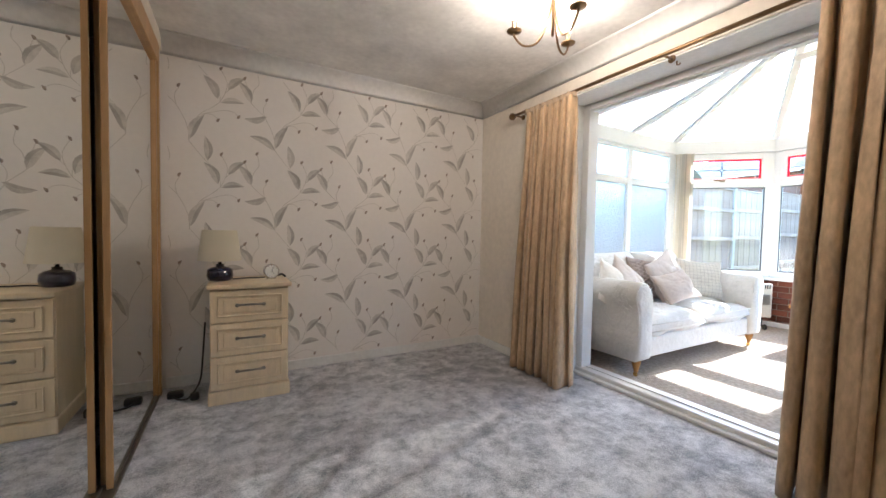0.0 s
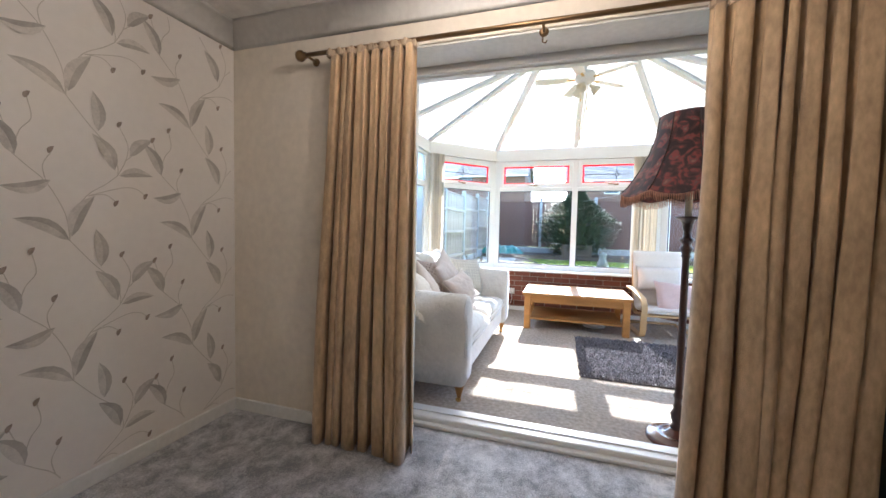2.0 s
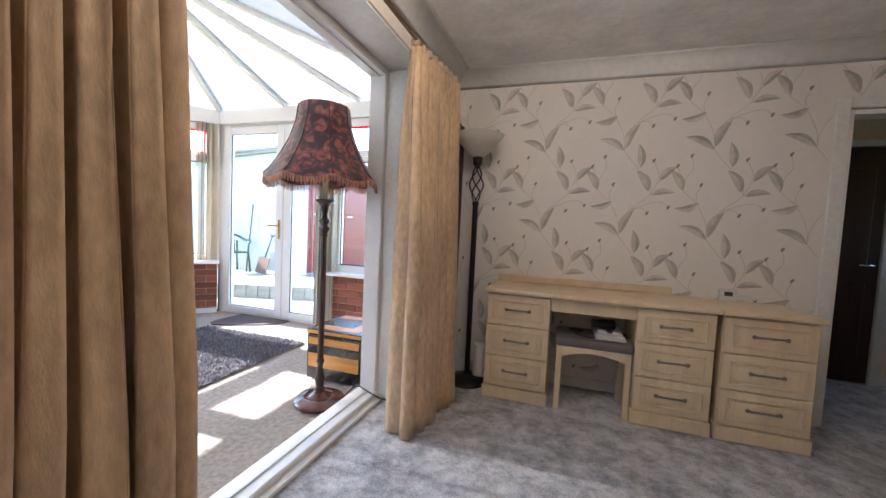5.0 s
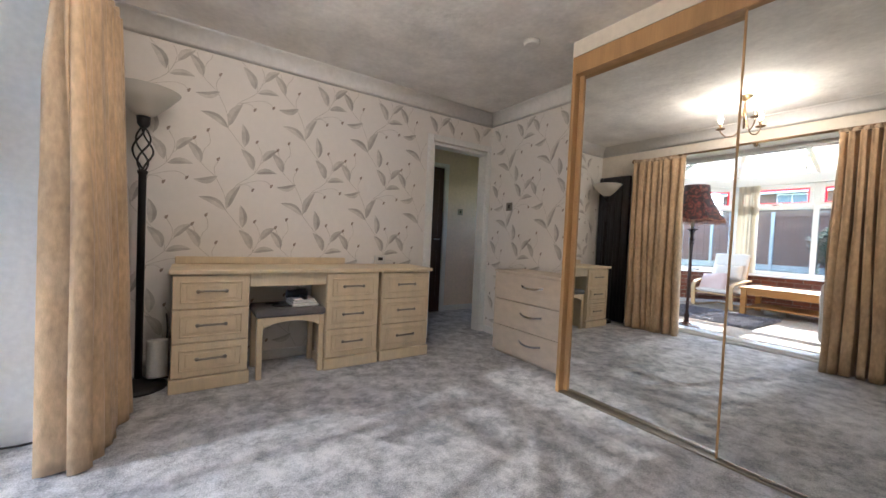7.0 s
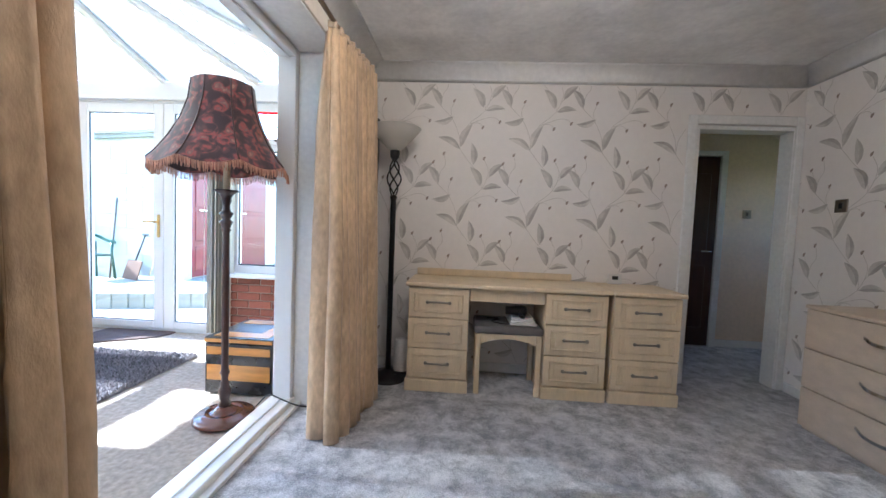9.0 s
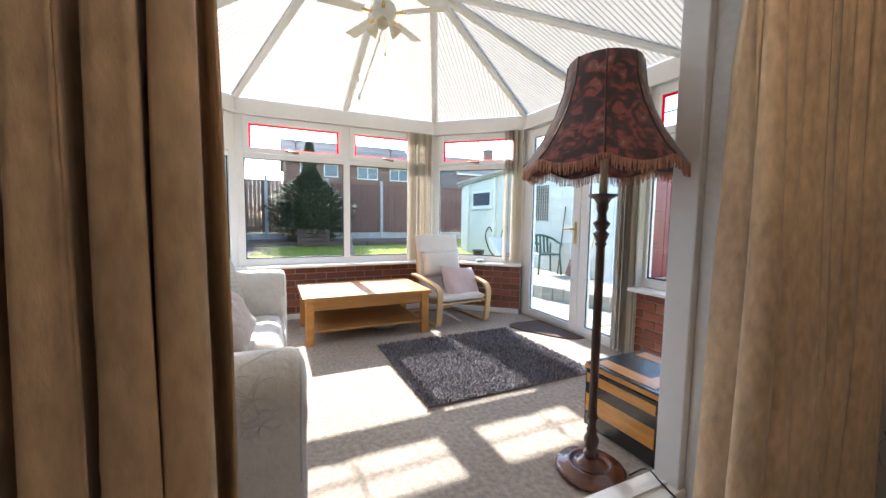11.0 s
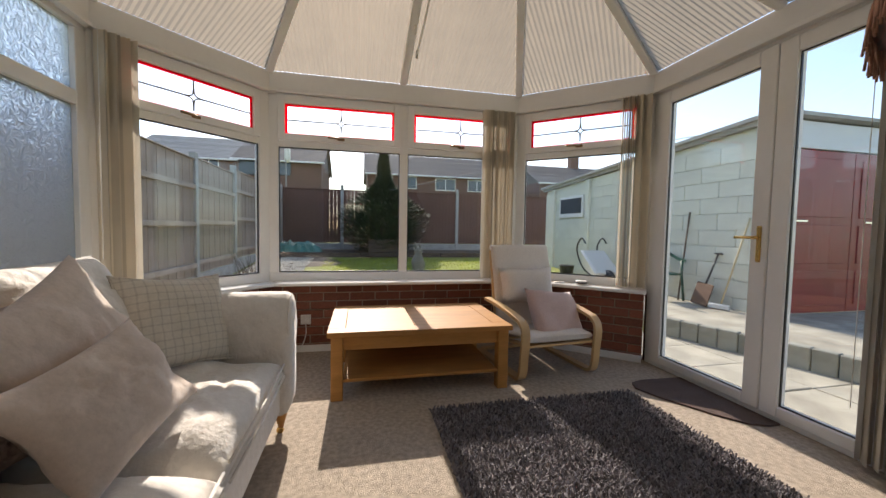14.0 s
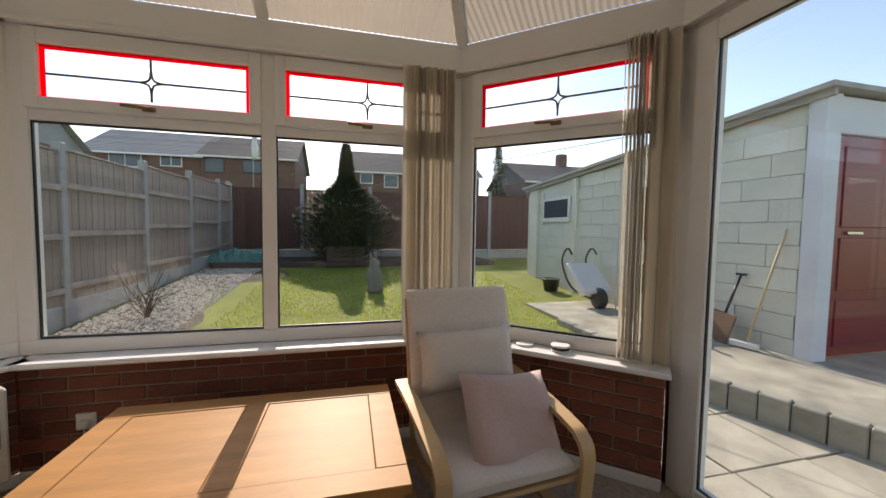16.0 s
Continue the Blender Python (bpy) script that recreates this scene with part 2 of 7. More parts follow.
M_BRICK = mat("red_brown_brick", (0.22, 0.072, 0.042), 0.85, var=0.2, scale=7, bump=0.6, bscale=90, bdist=0.006, rand=0.32, var2=0.12)
M_MORTAR = mat("pale_brown_mortar", (0.33, 0.26, 0.20), 0.95, var=0.1, scale=12, bump=0.6, bscale=120)
M_ROOF = veil("opal_ribbed_polycarbonate", (0.28, 0.232, 0.162), 0.55, island=0.05, clear=0.04)
M_BLIND = veil("cream_vertical_blind_cloth", (0.80, 0.73, 0.61), 0.28, rand=0.42)
M_LAMPSHADE = veil("cream_satin_lampshade", (0.86, 0.80, 0.66), 0.35)
M_FRINGE = mat("salmon_fringe", (0.50, 0.26, 0.17), 0.8, var=0.2, scale=30, island=0.3)
M_CANDLE = mat("ivory_candle_tube", (0.72, 0.62, 0.42), 0.5, var=0.04)
M_GLASS = clear_glass("window_glass")
M_FROST = clear_glass("frosted_ripple_glass", (0.95, 0.98, 0.98), 0.75, 0.08, 0.62)
M_MIRROR = mat("silvered_mirror", (0.86, 0.87, 0.85), 0.015, 1.0, var=0.0, var2=0.0)
M_RED = veil("red_leaded_border", (0.9, 0.02, 0.06), 0.85)
M_LEAD = mat("grey_lead_came", (0.12, 0.12, 0.12), 0.5, 0.6, var=0.1)
M_BLACK = mat("black_satin_metal", (0.018, 0.017, 0.018), 0.4, 0.3, var=0.2, scale=20)
M_BLACKPLAS = mat("black_plastic", (0.02, 0.02, 0.022), 0.35, var=0.1, scale=20)
M_SCREEN = mat("charcoal_folding_panel", (0.028, 0.028, 0.036), 0.55, var=0.15, scale=8)
M_TRUNK = mat("black_japanned_trunk", (0.02, 0.02, 0.022), 0.25, var=0.3, scale=9, coat=0.3)
M_AMBER = mat("orange_brown_wood_band", (0.56, 0.25, 0.045), 0.35, var=0.25, scale=5, stretch=(1, 6, 6), coat=0.3)
M_NAVY = mat("midnight_blue_glaze", (0.012, 0.010, 0.035), 0.08, var=0.1, coat=0.8)
M_CHROME = mat("satin_chrome", (0.62, 0.62, 0.62), 0.2, 1.0, var=0.05)
M_PLASTIC = mat("white_plastic", (0.74, 0.72, 0.68), 0.4, var=0.03)
M_IVORY = mat("ivory_painted_metal", (0.62, 0.57, 0.47), 0.4, var=0.03)
M_GREYPAD = mat("grey_stool_cloth", (0.17, 0.155, 0.15), 0.9, var=0.1, scale=20, bump=0.4, bscale=220)
M_PAPERROLL = mat("white_tissue", (0.78, 0.76, 0.73), 0.95, var=0.04, scale=9)
M_FANWHITE = mat("cream_fan_enamel", (0.74, 0.71, 0.64), 0.35, var=0.03)
M_DOORDARK = mat("dark_brown_panel_door", (0.05, 0.02, 0.014), 0.3, var=0.25, scale=5, stretch=(4, 4, 0.6))
M_HALLWALL = mat("hall_beige_paint", (0.78, 0.64, 0.50), 0.8, var=0.03, scale=3)
M_BULB = glow("warm_candle_bulb", (1.0, 0.79, 0.58), 47.0)
# outdoors
M_GRASS = mat("mown_lawn", (0.20, 0.225, 0.03), 0.9, var=0.25, scale=1.6, bump=0.8, bscale=60, bdist=0.03, var2=0.2)
M_BLADE = veil("grass_blade", (0.33, 0.37, 0.045), 0.6, island=0.3)
M_SOIL = mat("dark_garden_soil", (0.10, 0.075, 0.05), 0.95, var=0.3, scale=3, bump=0.9, bscale=30, bdist=0.05)
M_GRAVEL = mat("pale_pebbles", (0.52, 0.47, 0.38), 0.9, var=0.15, scale=6, island=0.35)
M_SLAB = mat("weathered_paving_slab", (0.40, 0.365, 0.29), 0.9, var=0.38, scale=2.6, bump=0.4, bscale=50, rand=0.12)
M_BLOCK = mat("grey_kerb_block", (0.30, 0.295, 0.25), 0.9, var=0.2, scale=8, rand=0.2, bump=0.4, bscale=60)
M_CONC = mat("weathered_concrete", (0.36, 0.35, 0.33), 0.9, var=0.16, scale=5, bump=0.4, bscale=50)
# weathered brown, lifted and greyed to put the window glass haze into it
M_FENCE = mat("weathered_brown_fence_board", (0.32, 0.245, 0.195), 0.85, var=0.45, scale=4, stretch=(1, 1, 0.5), rand=0.07, bump=0.4, bscale=40)
# paler than the boards: light on the rail tops put into the colour
M_RAIL_LIT = mat("lit_grey_brown_fence_rail", (0.40, 0.32, 0.26), 0.85, var=0.25, scale=4)
M_FENCE2 = mat("red_brown_fence_board", (0.13, 0.062, 0.045), 0.85, var=0.2, scale=3, rand=0.12, bump=0.3, bscale=40)
M_RENDER = mat("pale_green_painted_block", (0.66, 0.66, 0.56), 0.8, var=0.08, scale=3, rand=0.05, bump=0.4, bscale=60)
M_BLUEWHITE = mat("white_painted_pier", (0.66, 0.68, 0.70), 0.7, var=0.05, scale=4)
M_REDDOOR = mat("maroon_painted_door", (0.22, 0.018, 0.022), 0.35, var=0.15, scale=4)
M_HBRICK = mat("house_brick", (0.185, 0.105, 0.08), 0.9, var=0.12, scale=1.5, bump=0.5, bscale=14, var2=0.2)
M_TILE = mat("grey_brown_roof_tile", (0.17, 0.145, 0.135), 0.85, var=0.15, scale=2, island=0.2)
M_TILE2 = mat("pale_grey_roof_tile", (0.30, 0.29, 0.285), 0.8, var=0.12, scale=2, island=0.15)
M_PANE = mat("dark_far_window_glass", (0.06, 0.075, 0.09), 0.05, var=0.1)
M_NEEDLE = mat("dark_conifer_foliage", (0.035, 0.06, 0.025), 0.85, var=0.25, scale=5, island=0.5)
M_BARK = mat("brown_bark", (0.10, 0.07, 0.05), 0.9, var=0.3, scale=8)
M_GREENPLAS = mat("dark_green_plastic", (0.02, 0.075, 0.05), 0.4, var=0.15)
M_TARP = mat("green_tarpaulin", (0.06, 0.22, 0.18), 0.5, var=0.2, scale=8)
M_STONE = mat("mossy_cast_stone", (0.20, 0.19, 0.16), 0.9, var=0.25, scale=14, bump=0.5, bscale=60)
M_STEEL = mat("rusty_steel", (0.20, 0.12, 0.08), 0.6, 0.6, var=0.3, scale=20)
M_POLE = mat("pale_ash_handle", (0.52, 0.42, 0.24), 0.6, var=0.1)


# ---- shapes ----
def bevel_all(bm, w, seg=1):
    if w:
        bmesh.ops.bevel(bm, geom=list(bm.edges), offset=w, segments=seg, affect='EDGES', profile=0.5)


def box(bm, x0, x1, y0, y1, z0, z1, m=0, bev=0.0, seg=1):
    """An upright box, with its edges rounded by bev, added to bm."""
    t = bmesh.new()
    bmesh.ops.create_cube(t, size=1)
    bmesh.ops.transform(t, matrix=Matrix.Translation(((x0 + x1) / 2, (y0 + y1) / 2, (z0 + z1) / 2)) @ Matrix.Diagonal((abs(x1 - x0), abs(y1 - y0), abs(z1 - z0), 1)), verts=t.verts)
    bevel_all(t, bev, seg)
    join(bm, t, m)


def join(bm, t, m=0, mtx=None):
    if mtx is not None:
        bmesh.ops.transform(t, matrix=mtx, verts=t.verts)
    made = {v: bm.verts.new(v.co) for v in t.verts}
    for f in t.faces:
        g = bm.faces.new([made[v] for v in f.verts])
        g.material_index = m if m else f.material_index
        g.smooth = f.smooth
    t.free()


def beam(bm, p0, p1, w, h, up=(0, 0, 1), bev=0.0, m=0):
    """A straight bar from p0 to p1, w wide and h deep."""
    p0, p1 = Vector(p0), Vector(p1)
    d = (p1 - p0)
    z = d.normalized()
    x = Vector(up).cross(z)
    x = x.normalized() if x.length > 1e-5 else Vector((1, 0, 0))
    y = z.cross(x)
    t = bmesh.new()
    bmesh.ops.create_cube(t, size=1)
    bmesh.ops.scale(t, vec=(w, h, d.length), verts=t.verts)
    bevel_all(t, bev)
    r = Matrix((x, y, z)).transposed().to_4x4()
    join(bm, t, m, Matrix.Translation((p0 + p1) / 2) @ r)


def lathe(bm, prof, c=(0, 0, 0), seg=24, m=0, mtx=None, wob=None):
    """A turned body round a vertical line through c: prof is a row of (radius, height)."""
    rings = []
    for r, z in prof:
        ring = []
        for i in range(seg):
            a = 2 * math.pi * i / seg
            k = wob(a, z) if wob else (1, 0)
            p = Vector((r * k[0] * math.cos(a), r * k[0] * math.sin(a), z + k[1]))
            if mtx is not None:
                p = mtx @ p
            ring.append(bm.verts.new(p + Vector(c)))
        rings.append(ring)
    for a, b in zip(rings, rings[1:]):
        for i in range(seg):
            f = bm.faces.new((a[i], a[(i + 1) % seg], b[(i + 1) % seg], b[i]))
            f.smooth, f.material_index = True, m
    for ring, rev in ((rings[0], True), (rings[-1], False)):
        f = bm.faces.new(ring[::-1] if rev else ring)
        f.material_index = m


def tube(bm, pts, r, seg=8, m=0, taper=1.0):
    """A round rod along a row of points."""
    pts = [Vector(p) for p in pts]
    rings, prev = [], None
    for i, p in enumerate(pts):
        d = (pts[min(i + 1, len(pts) - 1)] - pts[max(i - 1, 0)]).normalized()
        if prev is None:
            x = d.orthogonal().normalized()
        else:
            x = (prev - d * prev.dot(d)).normalized()
        prev = x
        y = d.cross(x)
        k = r * (1 + (taper - 1) * i / max(1, len(pts) - 1))
        rings.append([bm.verts.new(p + (x * math.cos(2 * math.pi * j / seg) + y * math.sin(2 * math.pi * j / seg)) * k) for j in range(seg)])
    for a, b in zip(rings, rings[1:]):
        for j in range(seg):
            f = bm.faces.new((a[j], a[(j + 1) % seg], b[(j + 1) % seg], b[j]))
            f.smooth, f.material_index = True, m
    bm.faces.new(rings[0][::-1]).material_index = m
    bm.faces.new(rings[-1]).material_index = m


def ribbon(bm, pts, w, th, side=(0, 1, 0), m=0):
    """A flat bent strip (laminated wood) along pts: w across side, th thick."""
    pts = [Vector(p) for p in pts]
    s = Vector(side).normalized()
    rings = []
    for i, p in enumerate(pts):
        d = (pts[min(i + 1, len(pts) - 1)] - pts[max(i - 1, 0)]).normalized()
        n = s.cross(d).normalized()
        rings.append([bm.verts.new(p + s * a * w / 2 + n * b * th / 2) for a, b in ((-1, -1), (1, -1), (1, 1), (-1, 1))])
    for a, b in zip(rings, rings[1:]):
        for j in range(4):
            bm.faces.new((a[j], a[(j + 1) % 4], b[(j + 1) % 4], b[j])).material_index = m
    bm.faces.new(rings[0][::-1]).material_index = m
    bm.faces.new(rings[-1]).material_index = m


def smooth_path(pts, n=6):
    """Points along a soft curve through pts."""
    p = [Vector(v) for v in pts]
    res = []
    for i in range(len(p) - 1):
        a, b, c, d = p[max(i - 1, 0)], p[i], p[i + 1], p[min(i + 2, len(p) - 1)]
        for k in range(n):
            t = k / n
            res.append(0.5 * ((2 * b) + (c - a) * t + (2 * a - 5 * b + 4 * c - d) * t * t + (3 * b - a - 3 * c + d) * t ** 3))
    res.append(p[-1])
    return res


def pillow(bm, w, h, th, n=14, pinch=0.12, rnd=0.012, seed=1, sq=0.5, m=0, p=4.0, ruche=0.0):
    """A stuffed cushion lying in its own x-y plane: w by h, th thick, with drawn-in edges and soft creases."""
    grid = {}
    for side in (1, -1):
        for i in range(n + 1):
            for j in range(n + 1):
                u, v = 2 * i / n - 1, 2 * j / n - 1
                edge = i in (0, n) or j in (0, n)
                if edge and (i, j, 1) in grid:
                    grid[i, j, side] = grid[i, j, 1]
                    continue
                k = max(0.0, (1 - abs(u) ** p)) * max(0.0, (1 - abs(v) ** p))
                px = u * w / 2 * (1 - pinch * (1 - abs(v)) * 0.0 - pinch * (1 - v * v) * abs(u) ** 3 * 0.55)
                py = v * h / 2 * (1 - pinch * (1 - u * u) * abs(v) ** 3 * 0.55)
                crease = 0.5 - abs(noise.noise(Vector((u * 2.6 + v * 1.1 + seed, v * 3.4 - u * 0.8, side * 2.0 + seed))))
                q = noise.noise(Vector((u * 1.3 + seed, v * 1.3, side * 3.1 + seed))) * rnd * 1.1 - max(0.0, crease - 0.36) * rnd * 2.6 * k + noise.noise(Vector((u * 7, v * 7 + seed, side))) * rnd * 0.14
                if ruche:
                    q += side * ruche * k * max(abs(math.sin(13 * u + 17 * v)), abs(math.sin(13 * u - 17 * v))) ** 3
                bow = 0.5 * rnd * math.sin(2.2 * u + seed) * math.cos(1.8 * v + seed)
                pz = side * (th / 2 * k ** sq) + (q if not edge else 0.0) + bow
                grid[i, j, side] = bm.verts.new((px, py, pz))
    for side in (1, -1):
        for i in range(n):
            for j in range(n):
                q = [grid[i, j, side], grid[i + 1, j, side], grid[i + 1, j + 1, side], grid[i, j + 1, side]]
                f = bm.faces.new(q if side == 1 else q[::-1])
                f.smooth, f.material_index = True, m


def obj(name, bm, mats, parent=None, label="", at=None):
    me = bpy.data.meshes.new(name)
    bmesh.ops.recalc_face_normals(bm, faces=bm.faces)
    bm.to_mesh(me)
    bm.free()
    for k in (mats if isinstance(mats, (list, tuple)) else [mats]):
        me.materials.append(k)
    ob = new(name, me)
    if at is not None:
        ob.matrix_basis = at
    if parent is not None:
        ob.parent = parent
    if label:
        ob["label"] = label
    return ob


def part(name, bm, material, parent, label=""):
    return obj(name, bm, material, parent, label)


def thing(name, label, category, at=None, group="", kind=""):
    e = new(name)
    e.empty_display_size = 0.1
    if at is not None:
        e.matrix_basis = at
    return tagged(e, label, category, group, kind)


def boxed(name, dims, material, parent, bev=0.003, label=""):
    bm = bmesh.new()
    box(bm, *dims, bev=bev)
    return part(name, bm, material, parent, label)


def setting(name, boxes, material, label, category, bev=0.0):
    bm = bmesh.new()
    for d in boxes:
        box(bm, *d, bev=bev)
    return tagged(obj(name, bm, material), label, category, kind="structure")

# ---- bedroom shell ----
EX, NY, SY, WX, CEIL = 2.415, 3.34, -0.28, -0.82, 2.37
floor_bed = setting("floor_bedroom", [(WX - 0.12, 2.66, SY - 0.005, NY + 0.12, -0.2, 0.0)], M_CARPET, "grey mottled plush carpet laid wall to wall", "floor")
floor_hall = setting("floor_hall", [(-2.3, 1.2, -1.5, SY - 0.005, -0.2, -0.002)], M_CARPET, "grey carpet running on into the hall", "floor")
floor_cons = setting("floor_conservatory", [(2.66, 6.42, -0.9, 3.3, -0.2, 0.0)], M_BEIGE, "beige flecked loop-pile carpet", "floor")
wall_n = setting("wall_north", [(WX - 0.12, 2.415, NY, NY + 0.12, 0, CEIL)], M_PAPER, "pale cream wallpapered wall with trailing leaf print", "wall")
wall_w = setting("wall_west", [(WX - 0.12, WX, SY - 0.12, NY, 0, CEIL)], M_PAPER, "pale cream wallpapered wall with trailing leaf print", "wall")
wall_s = setting("wall_south", [(-0.06, 2.415, SY - 0.12, SY, 0, CEIL), (WX, -0.06, SY - 0.12, SY, 1.98, CEIL), (WX, -0.785, SY - 0.12, SY, 0, 1.98)], M_PAPER, "pale cream wallpapered wall with a doorway", "wall")
wall_e = setting("wall_east", [(EX, 2.77, -1.0, 0.46, 0, 2.6), (EX, 2.77, 2.30, NY + 0.12, 0, 2.6), (EX, 2.77, 0.46, 2.30, 2.14, 2.6)], M_CREAM, "cream painted wall with a wide opening into the conservatory", "wall")
ceil = setting("ceiling", [(WX - 0.12, EX, SY - 0.12, NY + 0.12, CEIL, 2.6)], M_CEIL, "white ceiling with swirled plaster texture", "ceiling")


def cove_run(bm, a, b, inward, size=0.115, n=6):
    """Concave coving from a to b under the ceiling; inward points into the room."""
    a, b, w = Vector((*a, 0)), Vector((*b, 0)), Vector((*inward, 0))
    prof = [(size * (1 - math.cos(t)) , -size * (1 - math.sin(t))) for t in [math.pi / 2 * k / n for k in range(n + 1)]] + [(0.0, 0.0)]
    ends = []
    for p in (a, b):
        ends.append([bm.verts.new((p.x + w.x * (u + 0.001), p.y + w.y * (u + 0.001), CEIL - 0.001 + v)) for u, v in prof])
    k = len(prof)
    for i in range(k):
        f = bm.faces.new((ends[0][i], ends[0][(i + 1) % k], ends[1][(i + 1) % k], ends[1][i]))
        f.smooth = i < n
    bm.faces.new(ends[0])
    bm.faces.new(ends[1][::-1])


bm = bmesh.new()
cove_run(bm, (-0.2, NY), (EX, NY), (0, -1))
cove_run(bm, (EX, NY), (EX, SY), (-1, 0))
cove_run(bm, (EX, SY), (WX, SY), (0, 1))
cove_run(bm, (WX, SY), (WX, 1.24), (1, 0))
tagged(obj("trim_coving", bm, M_COVE), "white curved plaster coving under the ceiling", "coving", kind="structure")

SK = 0.075
setting("baseboard_north", [(-0.18, EX, NY - 0.016, NY, 0, SK)], M_WHITE, "off-white painted skirting board", "skirting board", 0.004)
setting("baseboard_east_north", [(EX - 0.016, EX, 2.305, NY - 0.018, 0, SK)], M_WHITE, "off-white painted skirting board", "skirting board", 0.004)
setting("baseboard_east_south", [(EX - 0.016, EX, SY + 0.018, 0.455, 0, SK)], M_WHITE, "off-white painted skirting board", "skirting board", 0.004)
setting("baseboard_south", [(0.01, EX - 0.018, SY, SY + 0.016, 0, SK)], M_WHITE, "off-white painted skirting board", "skirting board", 0.004)
setting("baseboard_west", [(WX, WX + 0.016, SY + 0.03, 1.235, 0, SK)], M_WHITE, "off-white painted skirting board", "skirting board", 0.004)

# doorway to the hall
door_set = thing("door_1", "white painted doorway standing open to a dim hall", "doorway", kind="structure")
boxed("architrave", (-0.06, 0.005, SY + 0.0, SY + 0.02, 0, 2.045), M_WHITE, door_set, 0.005)
boxed("architrave", (-0.815, -0.76, SY + 0.0, SY + 0.02, 0, 2.045), M_WHITE, door_set, 0.005)
boxed("architrave", (-0.76, -0.06, SY + 0.0, SY + 0.02, 1.98, 2.045), M_WHITE, door_set, 0.005)
boxed("lining", (-0.09, -0.055, SY - 0.13, SY - 0.001, 0, 1.975), M_WHITE, door_set, 0.003)
boxed("lining", (-0.79, -0.755, SY - 0.13, SY - 0.001, 0, 1.975), M_WHITE, door_set, 0.003)
boxed("lining", (-0.755, -0.09, SY - 0.13, SY - 0.001, 1.945, 1.975), M_WHITE, door_set, 0.003)
# hall beyond
# gap in the unseen west end is added to let sky light in
setting("wall_hall", [(-2.3, 1.2, -1.52, -1.40, 0, CEIL), (1.1, 1.2, -1.4, SY - 0.12, 0, CEIL), (-2.4, -2.3, -1.5, SY - 0.12, 0, 1.2), (-2.4, -2.3, -1.5, SY - 0.12, 1.8, CEIL), (-2.4, -2.3, -1.0, SY - 0.12, 1.2, 1.8), (-2.3, WX - 0.12, SY - 0.22, SY - 0.12, 0, CEIL)], M_HALLWALL, "beige painted hall wall", "wall")
setting("ceiling_hall", [(-2.4, 1.2, -1.52, SY - 0.12, CEIL, 2.6)], M_CEIL, "plain white hall ceiling", "ceiling")
setting("baseboard_hall", [(-2.3, -1.02, -1.40, -1.384, 0, SK)], M_WHITE, "off-white painted skirting board", "skirting board", 0.004)
hd = thing("door_2", "dark brown panelled hall door, closed", "door", kind="structure")
boxed("leaf", (-0.94, -0.24, -1.396, -1.36, 0.01, 1.97), M_DOORDARK, hd, 0.004)
for z0, z1 in ((0.2, 0.85), (1.0, 1.8)):
    for x0, x1 in ((-0.86, -0.63), (-0.55, -0.32)):
        boxed("panel", (x0, x1, -1.362, -1.350, z0, z1), M_DOORDARK, hd, 0.006)
boxed("frame", (-1.01, -0.945, -1.398, -1.345, 0, 2.03), M_WHITE, hd, 0.004)
boxed("frame", (-0.235, -0.17, -1.398, -1.345, 0, 2.03), M_WHITE, hd, 0.004)
boxed("frame", (-0.945, -0.235, -1.398, -1.345, 1.975, 2.03), M_WHITE, hd, 0.004)
bm = bmesh.new()
tube(bm, [(-0.88, -1.36, 1.0), (-0.88, -1.32, 1.0), (-0.78, -1.31, 1.0)], 0.009)
part("handle", bm, M_CHROME, hd, "chrome lever handle")

# wide opening: white frame and threshold
op = thing("trim_opening_frame", "white plastic door frame lining the wide conservatory opening", "door frame", kind="structure")
boxed("jamb", (2.655, 2.765, 0.461, 0.505, 0.0, 2.139), M_UPVC, op, 0.004)
boxed("jamb", (2.655, 2.765, 2.24, 2.299, 0.0, 2.139), M_UPVC, op, 0.004)
boxed("head", (2.655, 2.765, 0.505, 2.24, 2.085, 2.139), M_UPVC, op, 0.004)
boxed("track", (2.69, 2.70, 0.51, 2.235, 2.075, 2.085), M_UPVC, op, 0.0)
for y in (0.461, 2.293):
    boxed("reveal", (2.419, 2.653, y, y + 0.006, 0.0, 2.127), M_WHITE, op, 0.001)
boxed("soffit", (2.425, 2.652, 0.463, 2.297, 2.128, 2.139), M_WHITE, op, 0.002)
boxed("threshold", (2.64, 2.79, 0.465, 2.295, 0.001, 0.05), M_UPVC, op, 0.006)
boxed("sill_strip", (2.60, 2.64, 0.465, 2.295, 0.001, 0.022), M_WHITE, op, 0.004)
boxed("rail", (2.70, 2.712, 0.507, 2.238, 0.05, 0.058), M_UPVC, op, 0.001)
bm = bmesh.new()
tube(bm, [(2.48, 1.49, 2.128), (2.48, 1.49, 2.105), (2.48, 1.475, 2.10), (2.48, 1.47, 2.11)], 0.004, 6)
part("hook", bm, M_BRONZE, op, "small brass cup hook")

# ---- conservatory shell ----
FR = 0.07
P0, P1, P2, P3, P4, P5 = (2.77, 3.17), (5.465, 3.17), (6.30, 2.36), (6.30, 0.08), (5.505, -0.79), (2.77, -0.79)


